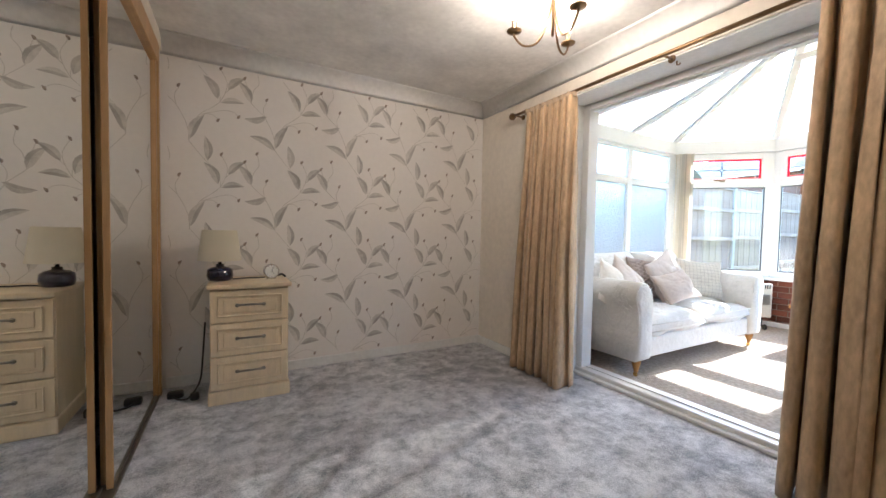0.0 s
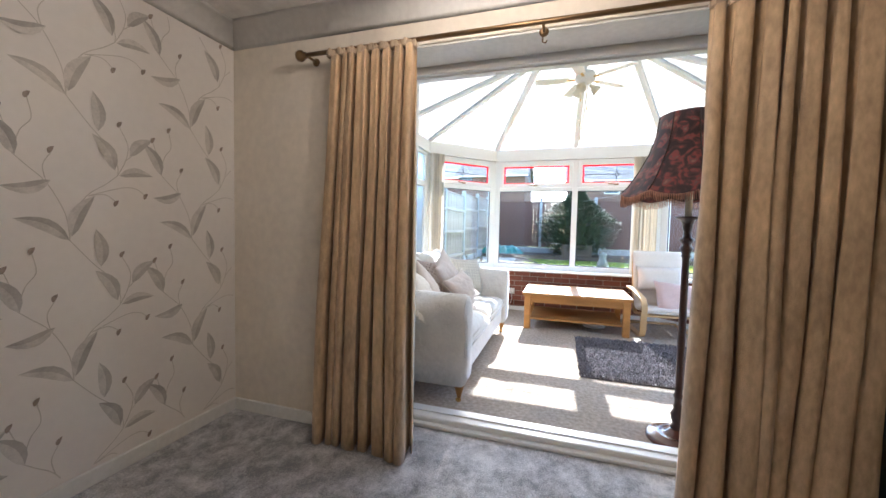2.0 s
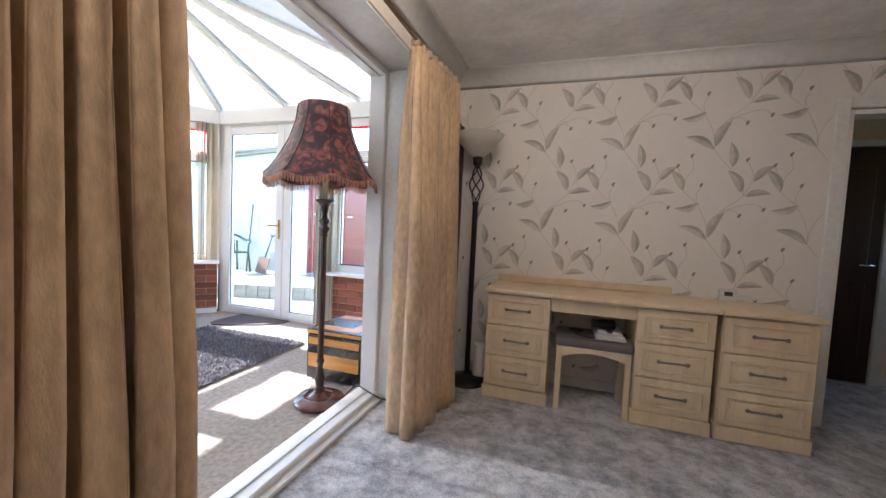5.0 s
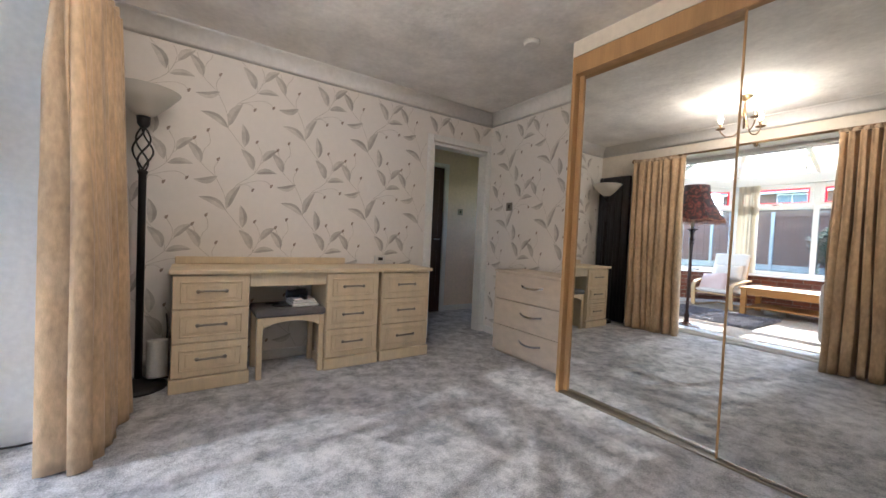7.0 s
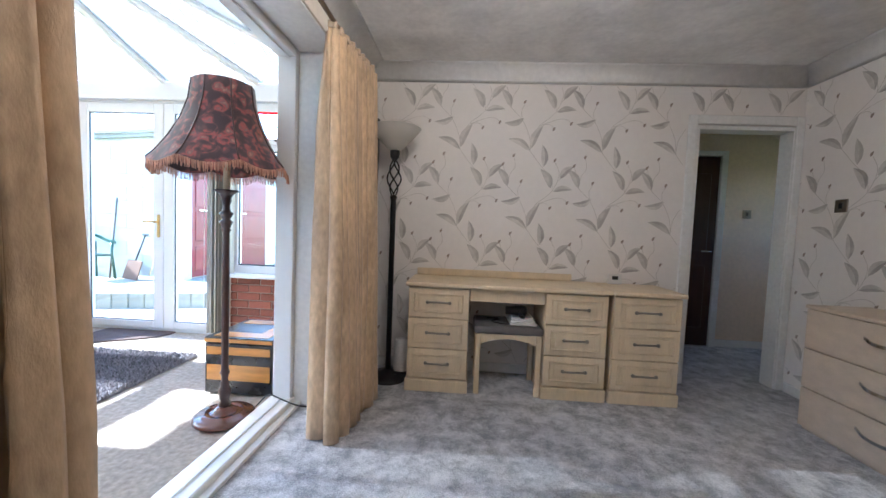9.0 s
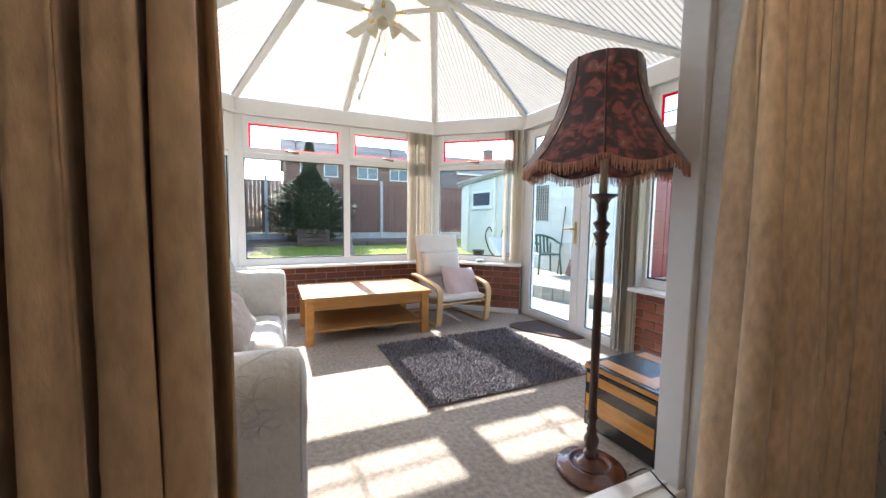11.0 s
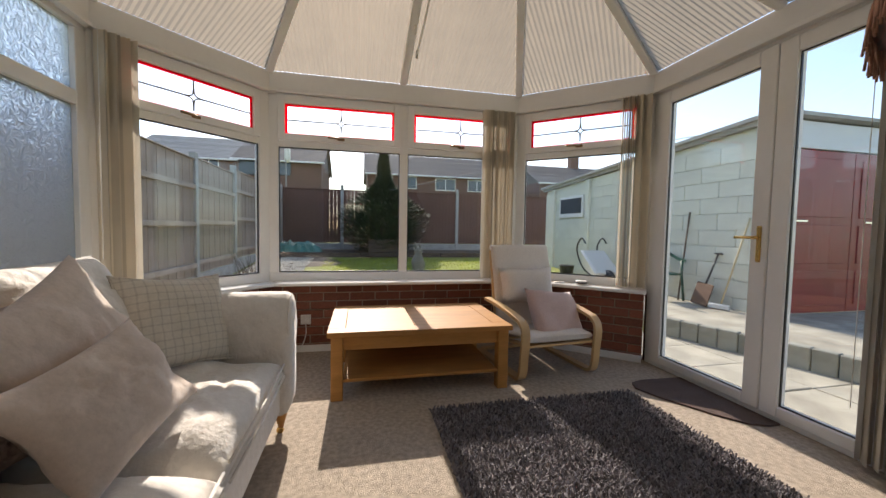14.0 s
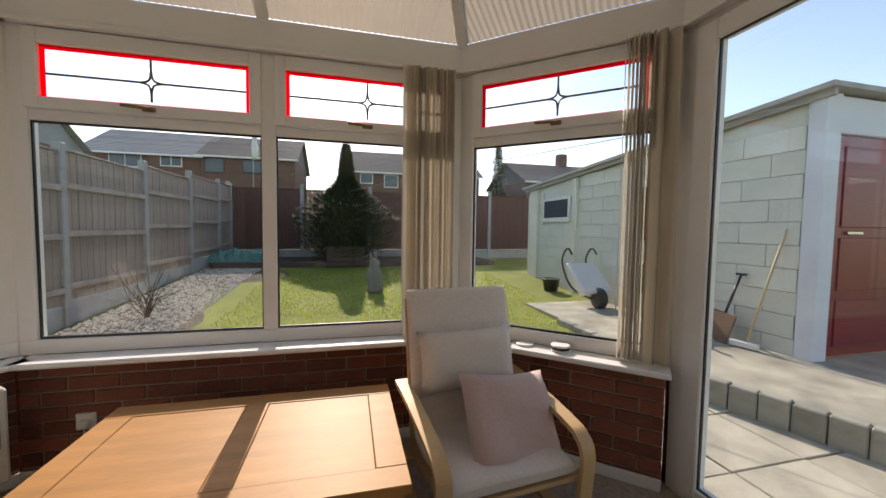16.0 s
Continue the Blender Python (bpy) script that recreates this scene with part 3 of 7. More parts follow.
class Run:
    """A straight stretch of wall from a to b; s runs along it, d outward from its inner face."""
    def __init__(self, a, b):
        self.a = Vector((*a, 0))
        d = Vector((*b, 0)) - self.a
        self.len = d.length
        self.e = d.normalized()
        self.n = Vector((self.e.y, -self.e.x, 0))
        self.m = Matrix((self.e, self.n, Vector((0, 0, 1)))).transposed().to_4x4()
        self.m.translation = self.a

    def box(self, bm, s0, s1, d0, d1, z0, z1, bev=0.0, m=0):
        t = bmesh.new()
        box(t, s0, s1, d0, d1, z0, z1, bev=bev)
        join(bm, t, m, self.m)

    def part(self, name, dims, material, parent, bev=0.003, label=""):
        bm = bmesh.new()
        self.box(bm, *dims, bev=bev)
        return part(name, bm, material, parent, label)

    def at(self, s, d, z):
        return self.m @ Vector((s, d, z))


# each stretch runs so that its right-hand normal points outdoors
run_n = Run(P1, P0)
run_ne = Run(P2, P1)
run_f = Run(P3, P2)
run_se = Run(P4, P3)
run_s = Run(P5, P4)
SILL, GB, GT, RB, RT, FT = 0.62, 0.694, 1.79, 1.90, 2.155, 2.225


def leaded_star(run, win, sc, d, zc, s0, s1):
    bm = bmesh.new()
    for a, b in (((s0, zc), (sc - 0.055, zc)), ((sc + 0.055, zc), (s1, zc)), ((sc, RB + 0.02), (sc, zc - 0.07)), ((sc, zc + 0.07), (sc, RT - 0.02))):
        beam(bm, run.at(a[0], d, a[1]), run.at(b[0], d, b[1]), 0.009, 0.008, up=run.n)
    tips = ((sc - 0.055, zc), (sc, zc + 0.07), (sc + 0.055, zc), (sc, zc - 0.07))
    for i in range(4):
        p, q = tips[i], tips[(i + 1) % 4]
        mid = (sc * 0.6 + (p[0] + q[0]) * 0.2, zc * 0.6 + (p[1] + q[1]) * 0.2)
        ln = smooth_path([run.at(p[0], d, p[1]), run.at(mid[0], d, mid[1]), run.at(q[0], d, q[1])], 4)
        tube(bm, ln, 0.0055, 5)
    part("lead_star", bm, M_LEAD, win, "leaded diamond star")


def light(run, win, s0, s1, red=True, gap=0.055):
    """One light: a big pane under a top-hung fanlight with red leaded border."""
    p = run.part("pane", (s0, s1, 0.03, 0.036, GB, GT), M_GLASS, win, 0.0)
    p.visible_shadow = False
    run.part("bead", (s0, s1, 0.018, 0.03, GB - 0.0, GB + 0.012), M_BLACKPLAS, win, 0.0)
    run.part("bead", (s0, s1, 0.018, 0.03, GT - 0.010, GT), M_BLACKPLAS, win, 0.0)
    run.part("bead", (s0, s0 + 0.008, 0.018, 0.03, GB + 0.012, GT - 0.01), M_BLACKPLAS, win, 0.0)
    run.part("bead", (s1 - 0.008, s1, 0.018, 0.03, GB + 0.012, GT - 0.01), M_BLACKPLAS, win, 0.0)
    a, b = s0 + gap, s1 - gap
    bm = bmesh.new()
    for q in ((s0 - 0.004, a, 1.845, FT + 0.004), (b, s1 + 0.004, 1.845, FT + 0.004), (a, b, 1.845, RB), (a, b, RT, FT + 0.004)):
        run.box(bm, q[0], q[1], -0.018, 0.03, q[2], q[3], 0.004)
    part("fanlight_sash", bm, M_UPVC, win)
    g = run.part("pane", (a, b, 0.012, 0.016, RB, RT), M_GLASS, win, 0.0)
    g.visible_shadow = False
    bm = bmesh.new()
    for q in ((a, a + 0.02, RB, RT), (b - 0.02, b, RB, RT), (a + 0.02, b - 0.02, RT - 0.02, RT), (a + 0.02, b - 0.02, RB, RB + 0.008)):
        run.box(bm, q[0], q[1], 0.006, 0.011, q[2], q[3])
    part("red_border", bm, M_RED, win, "red stained border strip")
    c = (a + b) / 2
    leaded_star(run, win, c, 0.008, (RB + RT) / 2 - 0.01, a + 0.02, b - 0.02)
    bm = bmesh.new()
    run.box(bm, c - 0.03, c + 0.03, -0.032, -0.018, 1.862, 1.885, 0.004)
    tube(bm, [run.at(c, -0.035, 1.873), run.at(c + 0.03, -0.05, 1.876), run.at(c + 0.11, -0.052, 1.88)], 0.009, 7)
    part("stay_handle", bm, M_BRONZE, win, "dark brass fanlight handle")


def window_wall(name, run, lights, s0, s1, label, sill=True):
    win = thing(name, label, "window", kind="structure")
    bm = bmesh.new()
    stops = sorted(x for ab in lights for x in ab)
    run.box(bm, s0, s1, 0, FR, SILL, GB, 0.004)
    run.box(bm, s0, s1, 0, FR, FT, 2.30, 0.004)
    edges = [s0] + stops + [s1]
    for i in range(0, len(edges), 2):
        run.box(bm, edges[i], edges[i + 1], 0, FR, GB, FT, 0.004)
    for a, b in lights:
        run.box(bm, a, b, 0.001, FR, GT, 1.843, 0.004)
    part("window_frame", bm, M_UPVC, win)
    for a, b in lights:
        light(run, win, a, b)
    return win


L_F, L_NE, L_SE, L_S, L_N = run_f.len, run_ne.len, run_se.len, run_s.len, run_n.len
window_wall("window_1", run_f, [(0.075, 1.083), (1.158, L_F - 0.075)], 0.0, L_F, "white double window with red-bordered leaded fanlights over the garden")
window_wall("window_2", run_ne, [(0.085, L_NE - 0.085)], 0.0, L_NE, "white bay window with a red-bordered leaded fanlight")
window_wall("window_3", run_se, [(0.085, L_SE - 0.085)], 0.0, L_SE, "white bay window with a red-bordered leaded fanlight")
window_wall("window_4", run_s, [(0.07, 1.05)], 0.0, 1.14, "white side window with a red-bordered fanlight above brick")

# frosted side wall
win = thing("window_5", "white window wall of rippled frosted glass behind the sofa", "window", kind="structure")
bm = bmesh.new()
cuts = [0.0, 0.085, 0.875, 0.965, 1.76, 1.845, 2.60, L_N]
run_n.box(bm, 0, L_N, 0, FR, SILL, GB, 0.004)
run_n.box(bm, 0, L_N, 0, FR, FT - 0.02, 2.30, 0.004)
for i in range(0, 8, 2):
    run_n.box(bm, cuts[i], cuts[i + 1], 0, FR, GB, FT - 0.02, 0.004)
for i in range(1, 6, 2):
    run_n.box(bm, cuts[i], cuts[i + 1], 0.001, FR, 1.77, 1.85, 0.004)
part("window_frame", bm, M_UPVC, win)
for i in range(1, 6, 2):
    for z0, z1 in ((GB, 1.77), (1.85, FT - 0.02)):
        p = run_n.part("pane", (cuts[i], cuts[i + 1], 0.03, 0.034, z0, z1), M_FROST, win, 0.0, "rippled frosted pane")
        p.visible_shadow = False

# garden doors
gd = thing("door_3", "pair of white glazed garden doors, closed", "garden doors", kind="structure")
D0, D1 = 1.225, L_S - 0.02
DM = 1.815
bm = bmesh.new()
run_s.box(bm, 1.14, D0, 0, FR, 0, 2.30, 0.004)
run_s.box(bm, D1 - 0.05, L_S, 0, FR, 0, 2.30, 0.004)
run_s.box(bm, D0, D1 - 0.05, 0, FR, 2.215, 2.30, 0.004)
run_s.box(bm, D0, D1 - 0.05, 0, FR, 0.0, 0.03, 0.004)
part("door_frame", bm, M_UPVC, gd)
for a, b in ((D0 + 0.003, DM - 0.03), (DM - 0.024, D1 - 0.055)):
    leaf = bmesh.new()
    for q in ((a, a + 0.10, 0.032, 2.21), (b - 0.10, b, 0.032, 2.21), (a + 0.10, b - 0.10, 0.032, 0.10), (a + 0.10, b - 0.10, 2.12, 2.21)):
        run_s.box(leaf, q[0], q[1], -0.016, 0.05, q[2], q[3], 0.006)
    lf = part("leaf", leaf, M_UPVC, gd)
    p = run_s.part("pane", (a + 0.10, b - 0.10, 0.012, 0.018, 0.10, 2.12), M_GLASS, lf, 0.0)
    p.visible_shadow = False
    bd = bmesh.new()
    for q in ((a + 0.10, a + 0.106, 0.10, 2.12), (b - 0.106, b - 0.10, 0.10, 2.12), (a + 0.106, b - 0.106, 0.10, 0.106), (a + 0.106, b - 0.106, 2.114, 2.12)):
        run_s.box(bd, q[0], q[1], 0.0, 0.012, q[2], q[3])
    part("gasket", bd, M_BLACKPLAS, lf)
    if b > DM:
        hb = bmesh.new()
        run_s.box(hb, a + 0.03, a + 0.06, -0.024, -0.016, 0.93, 1.15, 0.004)
        tube(hb, [run_s.at(a + 0.045, -0.02, 1.08), run_s.at(a + 0.045, -0.06, 1.08), run_s.at(a + 0.16, -0.065, 1.08)], 0.010, 8)
        part("handle", hb, M_BRASS, lf, "brass lever handle")

# sills, eaves and roof
def sill_board(name, run, s0, s1, ext0=0.0, ext1=0.0):
    bm = bmesh.new()
    run.box(bm, s0 - ext0, s1 + ext1, -0.155, 0.0, 0.592, 0.62, 0.006)
    return tagged(obj(name, bm, M_UPVC), "white plastic window sill on the brick wall", "window sill", kind="structure")


for nm, r, a, b in (("trim_sill_front", run_f, 0.04, L_F - 0.04), ("trim_sill_northeast", run_ne, -0.01, L_NE), ("trim_sill_southeast", run_se, 0, L_SE + 0.01), ("trim_sill_south", run_s, 0, 1.10), ("trim_sill_north", run_n, 0.0, L_N)):
    sill_board(nm, r, a, b)
bm = bmesh.new()
for r, e0, e1 in ((run_f, 0, 0), (run_ne, 0, 0), (run_se, 0, 0), (run_s, 0, 0.02), (run_n, 0.02, 0)):
    r.box(bm, -e0, r.len + e1, -0.028, 0.10, 2.262, 2.41, 0.006)
    r.box(bm, 0, r.len, -0.05, -0.001, 2.236, 2.262, 0.003)
tagged(obj("trim_eaves_beam", bm, M_UPVC), "white boxed eaves beam with blind track", "eaves beam", kind="structure")

for i, (px_, py_, ox, oy) in enumerate(((P1[0], P1[1], 0.40, 0.92), (P2[0], P2[1], 0.92, 0.40), (P3[0], P3[1], 0.92, -0.38), (P4[0], P4[1], 0.36, -0.93))):
    bm = bmesh.new()
    lathe(bm, [(0.036, 0.60), (0.036, 2.40)], (px_ + 0.034 * ox, py_ + 0.034 * oy, 0), 12)
    lathe(bm, [(0.036, 0.0), (0.036, 0.59)], (px_ + 0.05 * ox, py_ + 0.05 * oy, 0), 12, m=1)
    tagged(obj("trim_corner_post_%d" % (i + 1), bm, [M_UPVC, M_BRICK]), "white plastic post closing the bay corner", "corner post", kind="structure")

EZ = 2.412
E_NW, E_NE, E_N, E_S, E_SE, E_SW = (2.77, 3.147), (5.455, 3.147), (6.272, 2.35), (6.272, 0.088), (5.496, -0.762), (2.77, -0.762)
RN, RS = Vector((4.72, 1.62, 3.06)), Vector((4.72, 0.77, 3.06))


def facet(bm, a, b, c, d, pitch=0.036):
    """Ribbed sheet between eave a-b and top c-d, in strips up the slope."""
    a, b = Vector((*a, EZ)), Vector((*b, EZ))
    e = (b - a).normalized()
    ln = (b - a).length
    mid = (c + d) / 2
    up = (mid - a) - e * (mid - a).dot(e)
    h = up.length
    up.normalize()
    nrm = e.cross(up).normalized()
    a1, a2 = (c - a).dot(e), (d - a).dot(e)

    def top(s):
        if s < a1:
            return h * s / max(a1, 1e-6)
        if s > a2:
            return h * (ln - s) / max(ln - a2, 1e-6)
        return h
    n = int(ln / pitch)
    for i in range(n):
        s0, s1 = ln * i / n, ln * (i + 1) / n
        sm = (s0 + s1) / 2
        lo = [bm.verts.new(a + e * s + nrm * o) for s, o in ((s0, 0), (sm, 0.006), (s1, 0))]
        hi = [bm.verts.new(a + e * s + up * max(top(s), 0.004) + nrm * o) for s, o in ((s0, 0), (sm, 0.006), (s1, 0))]
        for k in (0, 1):
            bm.faces.new((lo[k], lo[k + 1], hi[k + 1], hi[k]))


bm = bmesh.new()
facet(bm, E_NW, E_NE, RN, RN)
facet(bm, E_NE, E_N, RN, RN)
facet(bm, E_N, E_S, RN, RS)
facet(bm, E_S, E_SE, RS, RS)
facet(bm, E_SE, E_SW, RS, RS)
facet(bm, E_SW, E_NW, RS, RN)
tagged(obj("ceiling_conservatory", bm, M_ROOF), "opal ribbed plastic roof sheets over the conservatory", "glazed roof", kind="structure")
bm = bmesh.new()
mid_r = (RN + RS) / 2
for p, r in ((E_NW, RN), ((3.62, 3.147), RN), ((4.545, 3.147), RN), (E_NE, RN), (E_N, RN), ((6.272, 1.215), mid_r), (E_S, RS), (E_SE, RS), ((4.545, -0.762), RS), ((3.62, -0.762), RS), (E_SW, RS)):
    q = Vector((*p, EZ))
    beam(bm, q + Vector((0, 0, 0.0)), r + Vector((0, 0, -0.02)), 0.062, 0.05, bev=0.006)
beam(bm, RN + Vector((0, 0.1, -0.03)), RS + Vector((0, -0.1, -0.03)), 0.16, 0.07, bev=0.01)
for r in (RN, RS):
    lathe(bm, [(0.14, -0.075), (0.17, -0.05), (0.17, -0.02), (0.05, 0.0)], r, 20)
tagged(obj("trim_roof_bars", bm, M_UPVC), "white glazing bars and ridge of the conservatory roof", "roof bars", kind="structure")

# ---- bedroom things ----
def printed_wall(name, wall, on_face, width, z1, off=0.0, holes=(), n_in=(0, -1, 0), z_off=0.545):
    """Trailing leaf print on wallpaper, repeated 0.542 m across and 0.60 m down; on_face maps (s, z) to the wall's face, n_in points into the room."""
    bm = bmesh.new()
    lay = [0.0]

    def to_wall(s, z):
        return Vector(on_face(s, z)) + Vector(n_in) * lay[0]

    def ok(s, z):
        return 0.01 < s < width - 0.01 and 0.08 < z < z1 and not any(a < s < b and c < z < d for a, b, c, d in holes)

    def leaf(b, t, fat, m=0, bend=0.12):
        lay[0] = (lay[0] + 0.0003) % 0.0024 + 0.0006 if m == 0 else 0.0034
        b, t = Vector((*b, 0)), Vector((*t, 0))
        ax = t - b
        pr = Vector((-ax.y, ax.x, 0))
        mid = []
        for k in range(7):
            f = k / 6
            c = b + ax * f + pr * bend * math.sin(math.pi * f)
            w = 1.28 * fat * math.sin(math.pi * f ** 0.85) ** 0.8 if 0 < f < 1 else 0.0
            mid.append((c, w))
        n = pr.normalized()
        rows = [[c + n * w * q for c, w in mid] for q in (-1, -0.1, 1)]
        if all(ok(p.x, p.y) for r in rows for p in r):
            for lo, hi, mm in ((rows[0], rows[1], m), (rows[1], rows[2], 3 if m == 0 else m)):
                g = [[bm.verts.new(to_wall(p.x, p.y)) for p in r] for r in (lo[1:-1], hi[1:-1])]
                ends = [bm.verts.new(to_wall(p.x, p.y)) for p in (lo[0], lo[-1])]
                for k in range(len(g[0]) - 1):
                    bm.faces.new((g[0][k], g[0][k + 1], g[1][k + 1], g[1][k])).material_index = mm
                bm.faces.new((ends[0], g[0][0], g[1][0])).material_index = mm
                bm.faces.new((ends[1], g[1][-1], g[0][-1])).material_index = mm

    def stem(pts, w=0.0036):
        lay[0] = (lay[0] + 0.00007) % 0.0004
        ln = smooth_path([(x, y, 0) for x, y in pts], 4)
        for p, q in zip(ln, ln[1:]):
            d = (q - p)
            if d.length < 1e-5 or not (ok(p.x, p.y) and ok(q.x, q.y)):
                continue
            n = Vector((-d.y, d.x, 0)).normalized() * w / 2
            f = bm.faces.new([bm.verts.new(to_wall(v.x, v.y)) for v in (p - n, q - n, q + n, p + n)])
            f.material_index = 1

    col = -1
    while col * 0.542 + off < width + 0.6:
        for row in range(-1, 5):
            jx, jz = col * 0.542 + off, z_off + row * 0.602

            def P(x, y):
                return jx + x / 350.0, jz - y / 367.0
            stem([P(0, 220), P(4, 185), P(22, 150), P(48, 128), P(64, 112)])
            stem([P(0, 0), P(28, 38), P(52, 66), P(64, 95), P(64, 112)])
            stem([P(0, 0), P(-4, -40), P(-24, -85), P(-45, -108), P(-58, -122)])
            stem([P(-24, -85), P(-28, -110), P(-19, -130)])
            stem([P(-58, -122), P(-50, -155), P(-38, -175), P(-42, -203)])
            stem([P(-58, -122), P(-62, -150), P(-70, -178)])
            stem([P(64, 112), P(76, 85), P(80, 58), P(68, 30)])
            stem([P(76, 85), P(92, 68)])
            stem([P(24, 150), P(46, 146), P(60, 156)])
            stem([P(24, 150), P(70, 132), P(92, 132), P(104, 141)])
            leaf(P(0, 0), P(-60, -32), 0.020, bend=-0.12)
            leaf(P(2, -6), P(32, -72), 0.022, bend=0.10)
            leaf(P(-20, -90), P(-72, -76), 0.018, bend=0.14)
            leaf(P(-56, -120), P(-86, -172), 0.022, bend=-0.10)
            leaf(P(60, 104), P(30, 50), 0.023, bend=-0.12)
            leaf(P(66, 112), P(118, 106), 0.017, bend=0.12)
            leaf(P(82, 76), P(118, 40), 0.020, bend=0.10)
            leaf(P(38, 44), P(32, -18), 0.021, bend=-0.08)
            for bx, by in ((-19, -134), (-42, -206), (-70, -181), (68, 26), (61, 160), (106, 144)):
                s, z = P(bx, by)
                leaf((s - 0.009, z - 0.014), (s + 0.009, z + 0.017), 0.0068, 2, 0.1)
        col += 1
    ob = obj(name, bm, [M_LEAF, M_STEM, M_BUD, M_LEAF2], wall)
    return ob


printed_wall("leaf_print", wall_n, lambda s, z: (s - 0.175, NY - 0.0015, z), 2.585, 2.252, 0.132, (), (0, -1, 0), 0.498)
printed_wall("leaf_print", wall_s, lambda s, z: (EX - s, SY + 0.0015, z), 3.23, 2.252, 0.168, ((2.40, 3.24, 0.0, 2.05),), (0, 1, 0))
printed_wall("leaf_print", wall_w, lambda s, z: (WX + 0.0015, SY + s, z), 1.52, 2.252, 0.3, (), (1, 0, 0))


def curtain(name, y0t, y1t, y0b, y1b, xs_, top, folds, label, seed, deep=1.0):
    """A lined curtain hung in uneven deep folds from the pole."""
    cur = thing(name, label, "curtain", group="curtains at the opening")
    bm = bmesh.new()
    rng = random.Random(seed)
    nu, nv = folds * 18, 26
    cuts = [0.0]
    for _ in range(folds):
        cuts.append(cuts[-1] + rng.uniform(0.55, 1.5))
    ph = [rng.uniform(-1.0, 1.0) for _ in range(folds + 2)]
    am = [rng.uniform(0.65, 1.25) for _ in range(folds + 2)]
    grid = []
    for j in range(nv + 1):
        v = j / nv
        z = 0.006 + (top - 0.006) * (1 - v)
        row = []
        for i in range(nu + 1):
            u = i / nu
            g = u * cuts[-1]
            kk = max(q for q in range(folds) if cuts[q] <= g + 1e-9)
            f = (g - cuts[kk]) / (cuts[kk + 1] - cuts[kk])
            k = kk + f
            loc = ph[kk] * (1 - f) + ph[kk + 1] * f
            a = am[kk] * (1 - f) + am[kk + 1] * f
            w = 2 * math.pi * k + loc * (0.5 + 1.1 * v) + 0.8 * noise.noise(Vector((u * 5, v * 1.2, seed + 3)))
            depth = (0.024 + 0.038 * min(1, v * 1.6) + 0.05 * (deep - 1) * v) * a
            xc = xs_[0] + (xs_[1] - xs_[0]) * u
            depth = min(depth, (2.40 - xc) * 0.9)
            sway = noise.noise(Vector((u * 3 + seed, v * 1.4, seed))) * 0.03 * v
            y = (y0t + (y1t - y0t) * u) * (1 - v) + (y0b + (y1b - y0b) * u) * v + 0.3 * depth * math.sin(w * 2 + 0.7) + sway
            roll = 2.0 * abs(math.sin(w / 2)) ** 0.78 - 1.2
            x = min(2.404, xc - 1.5 * depth * roll + 0.42 * depth * math.sin(2 * w + 1.0 + loc) + 0.14 * depth * math.sin(3 * w + 2.0 * v) + sway * 0.6 - 0.012 * v * v)
            row.append(bm.verts.new((x, y, z + 0.012 * noise.noise(Vector((u * 7, v, seed))) * (1 - v) + (0.018 * abs(noise.noise(Vector((u * 9, 1.0, seed)))) if j == nv else 0.0))))
        grid.append(row)
    for j in range(nv):
        for i in range(nu):
            f = bm.faces.new((grid[j][i], grid[j][i + 1], grid[j + 1][i + 1], grid[j + 1][i]))
            f.smooth = True
    body = obj("drape", bm, M_CURTAIN, cur)
    so = body.modifiers.new("thick", 'SOLIDIFY')
    so.thickness = 0.004
    bm = bmesh.new()
    n = folds * 9
    for i in range(n):
        u = (i + 0.5) / n
        y = y0t + (y1t - y0t) * u
        xc = xs_[0] + (xs_[1] - xs_[0]) * u
        box(bm, xc - 0.016 + 0.012 * math.sin(u * folds * 6.28), xc + 0.014 + 0.012 * math.sin(u * folds * 6.28), y - 0.010, y + 0.008, top - 0.005, top + 0.030 + 0.008 * math.sin(i * 2.3), bev=0.004)
    part("pleated_heading", bm, M_HEADER, cur)
    return cur


ROD_Z = 2.105
curtain("curtain", 2.09, 2.585, 2.085, 2.66, (2.315, 2.315), ROD_Z - 0.02, 8, "long taupe and gold curtain drawn back in deep folds", 3)
curtain("curtain", 0.27, 0.835, 0.34, 0.865, (2.262, 2.335), ROD_Z - 0.02, 8, "long taupe and gold curtain drawn back in deep folds", 8, 1.4)
rod = thing("curtain_pole", "antique brass curtain pole over the conservatory opening", "curtain pole")
bm = bmesh.new()
tube(bm, [(2.32, 0.25, ROD_Z + 0.012), (2.32, 2.755, ROD_Z + 0.012)], 0.012, 12)
part("pole", bm, M_BRONZE, rod)
for y, sgn in ((0.245, -1), (2.76, 1)):
    bm = bmesh.new()
    lathe(bm, [(0.010, -0.03), (0.018, -0.024), (0.012, -0.018), (0.026, -0.006), (0.031, 0.010), (0.026, 0.026), (0.008, 0.036)], (2.32, y, ROD_Z + 0.012), 16, mtx=Matrix.Rotation(-sgn * math.pi / 2, 4, 'X'))
    part("finial", bm, M_BRONZE, rod, "ball finial")
for y in (0.255, 1.48, 2.735):
    bm = bmesh.new()
    tube(bm, [(2.325, y, ROD_Z + 0.012), (2.40, y, ROD_Z + 0.012)], 0.007, 8)
    lathe(bm, [(0.022, 0), (0.022, 0.006), (0.01, 0.01)], (2.414, y, ROD_Z + 0.012), 14, mtx=Matrix.Rotation(-math.pi / 2, 4, 'Y'))
    part("bracket", bm, M_BRONZE, rod)


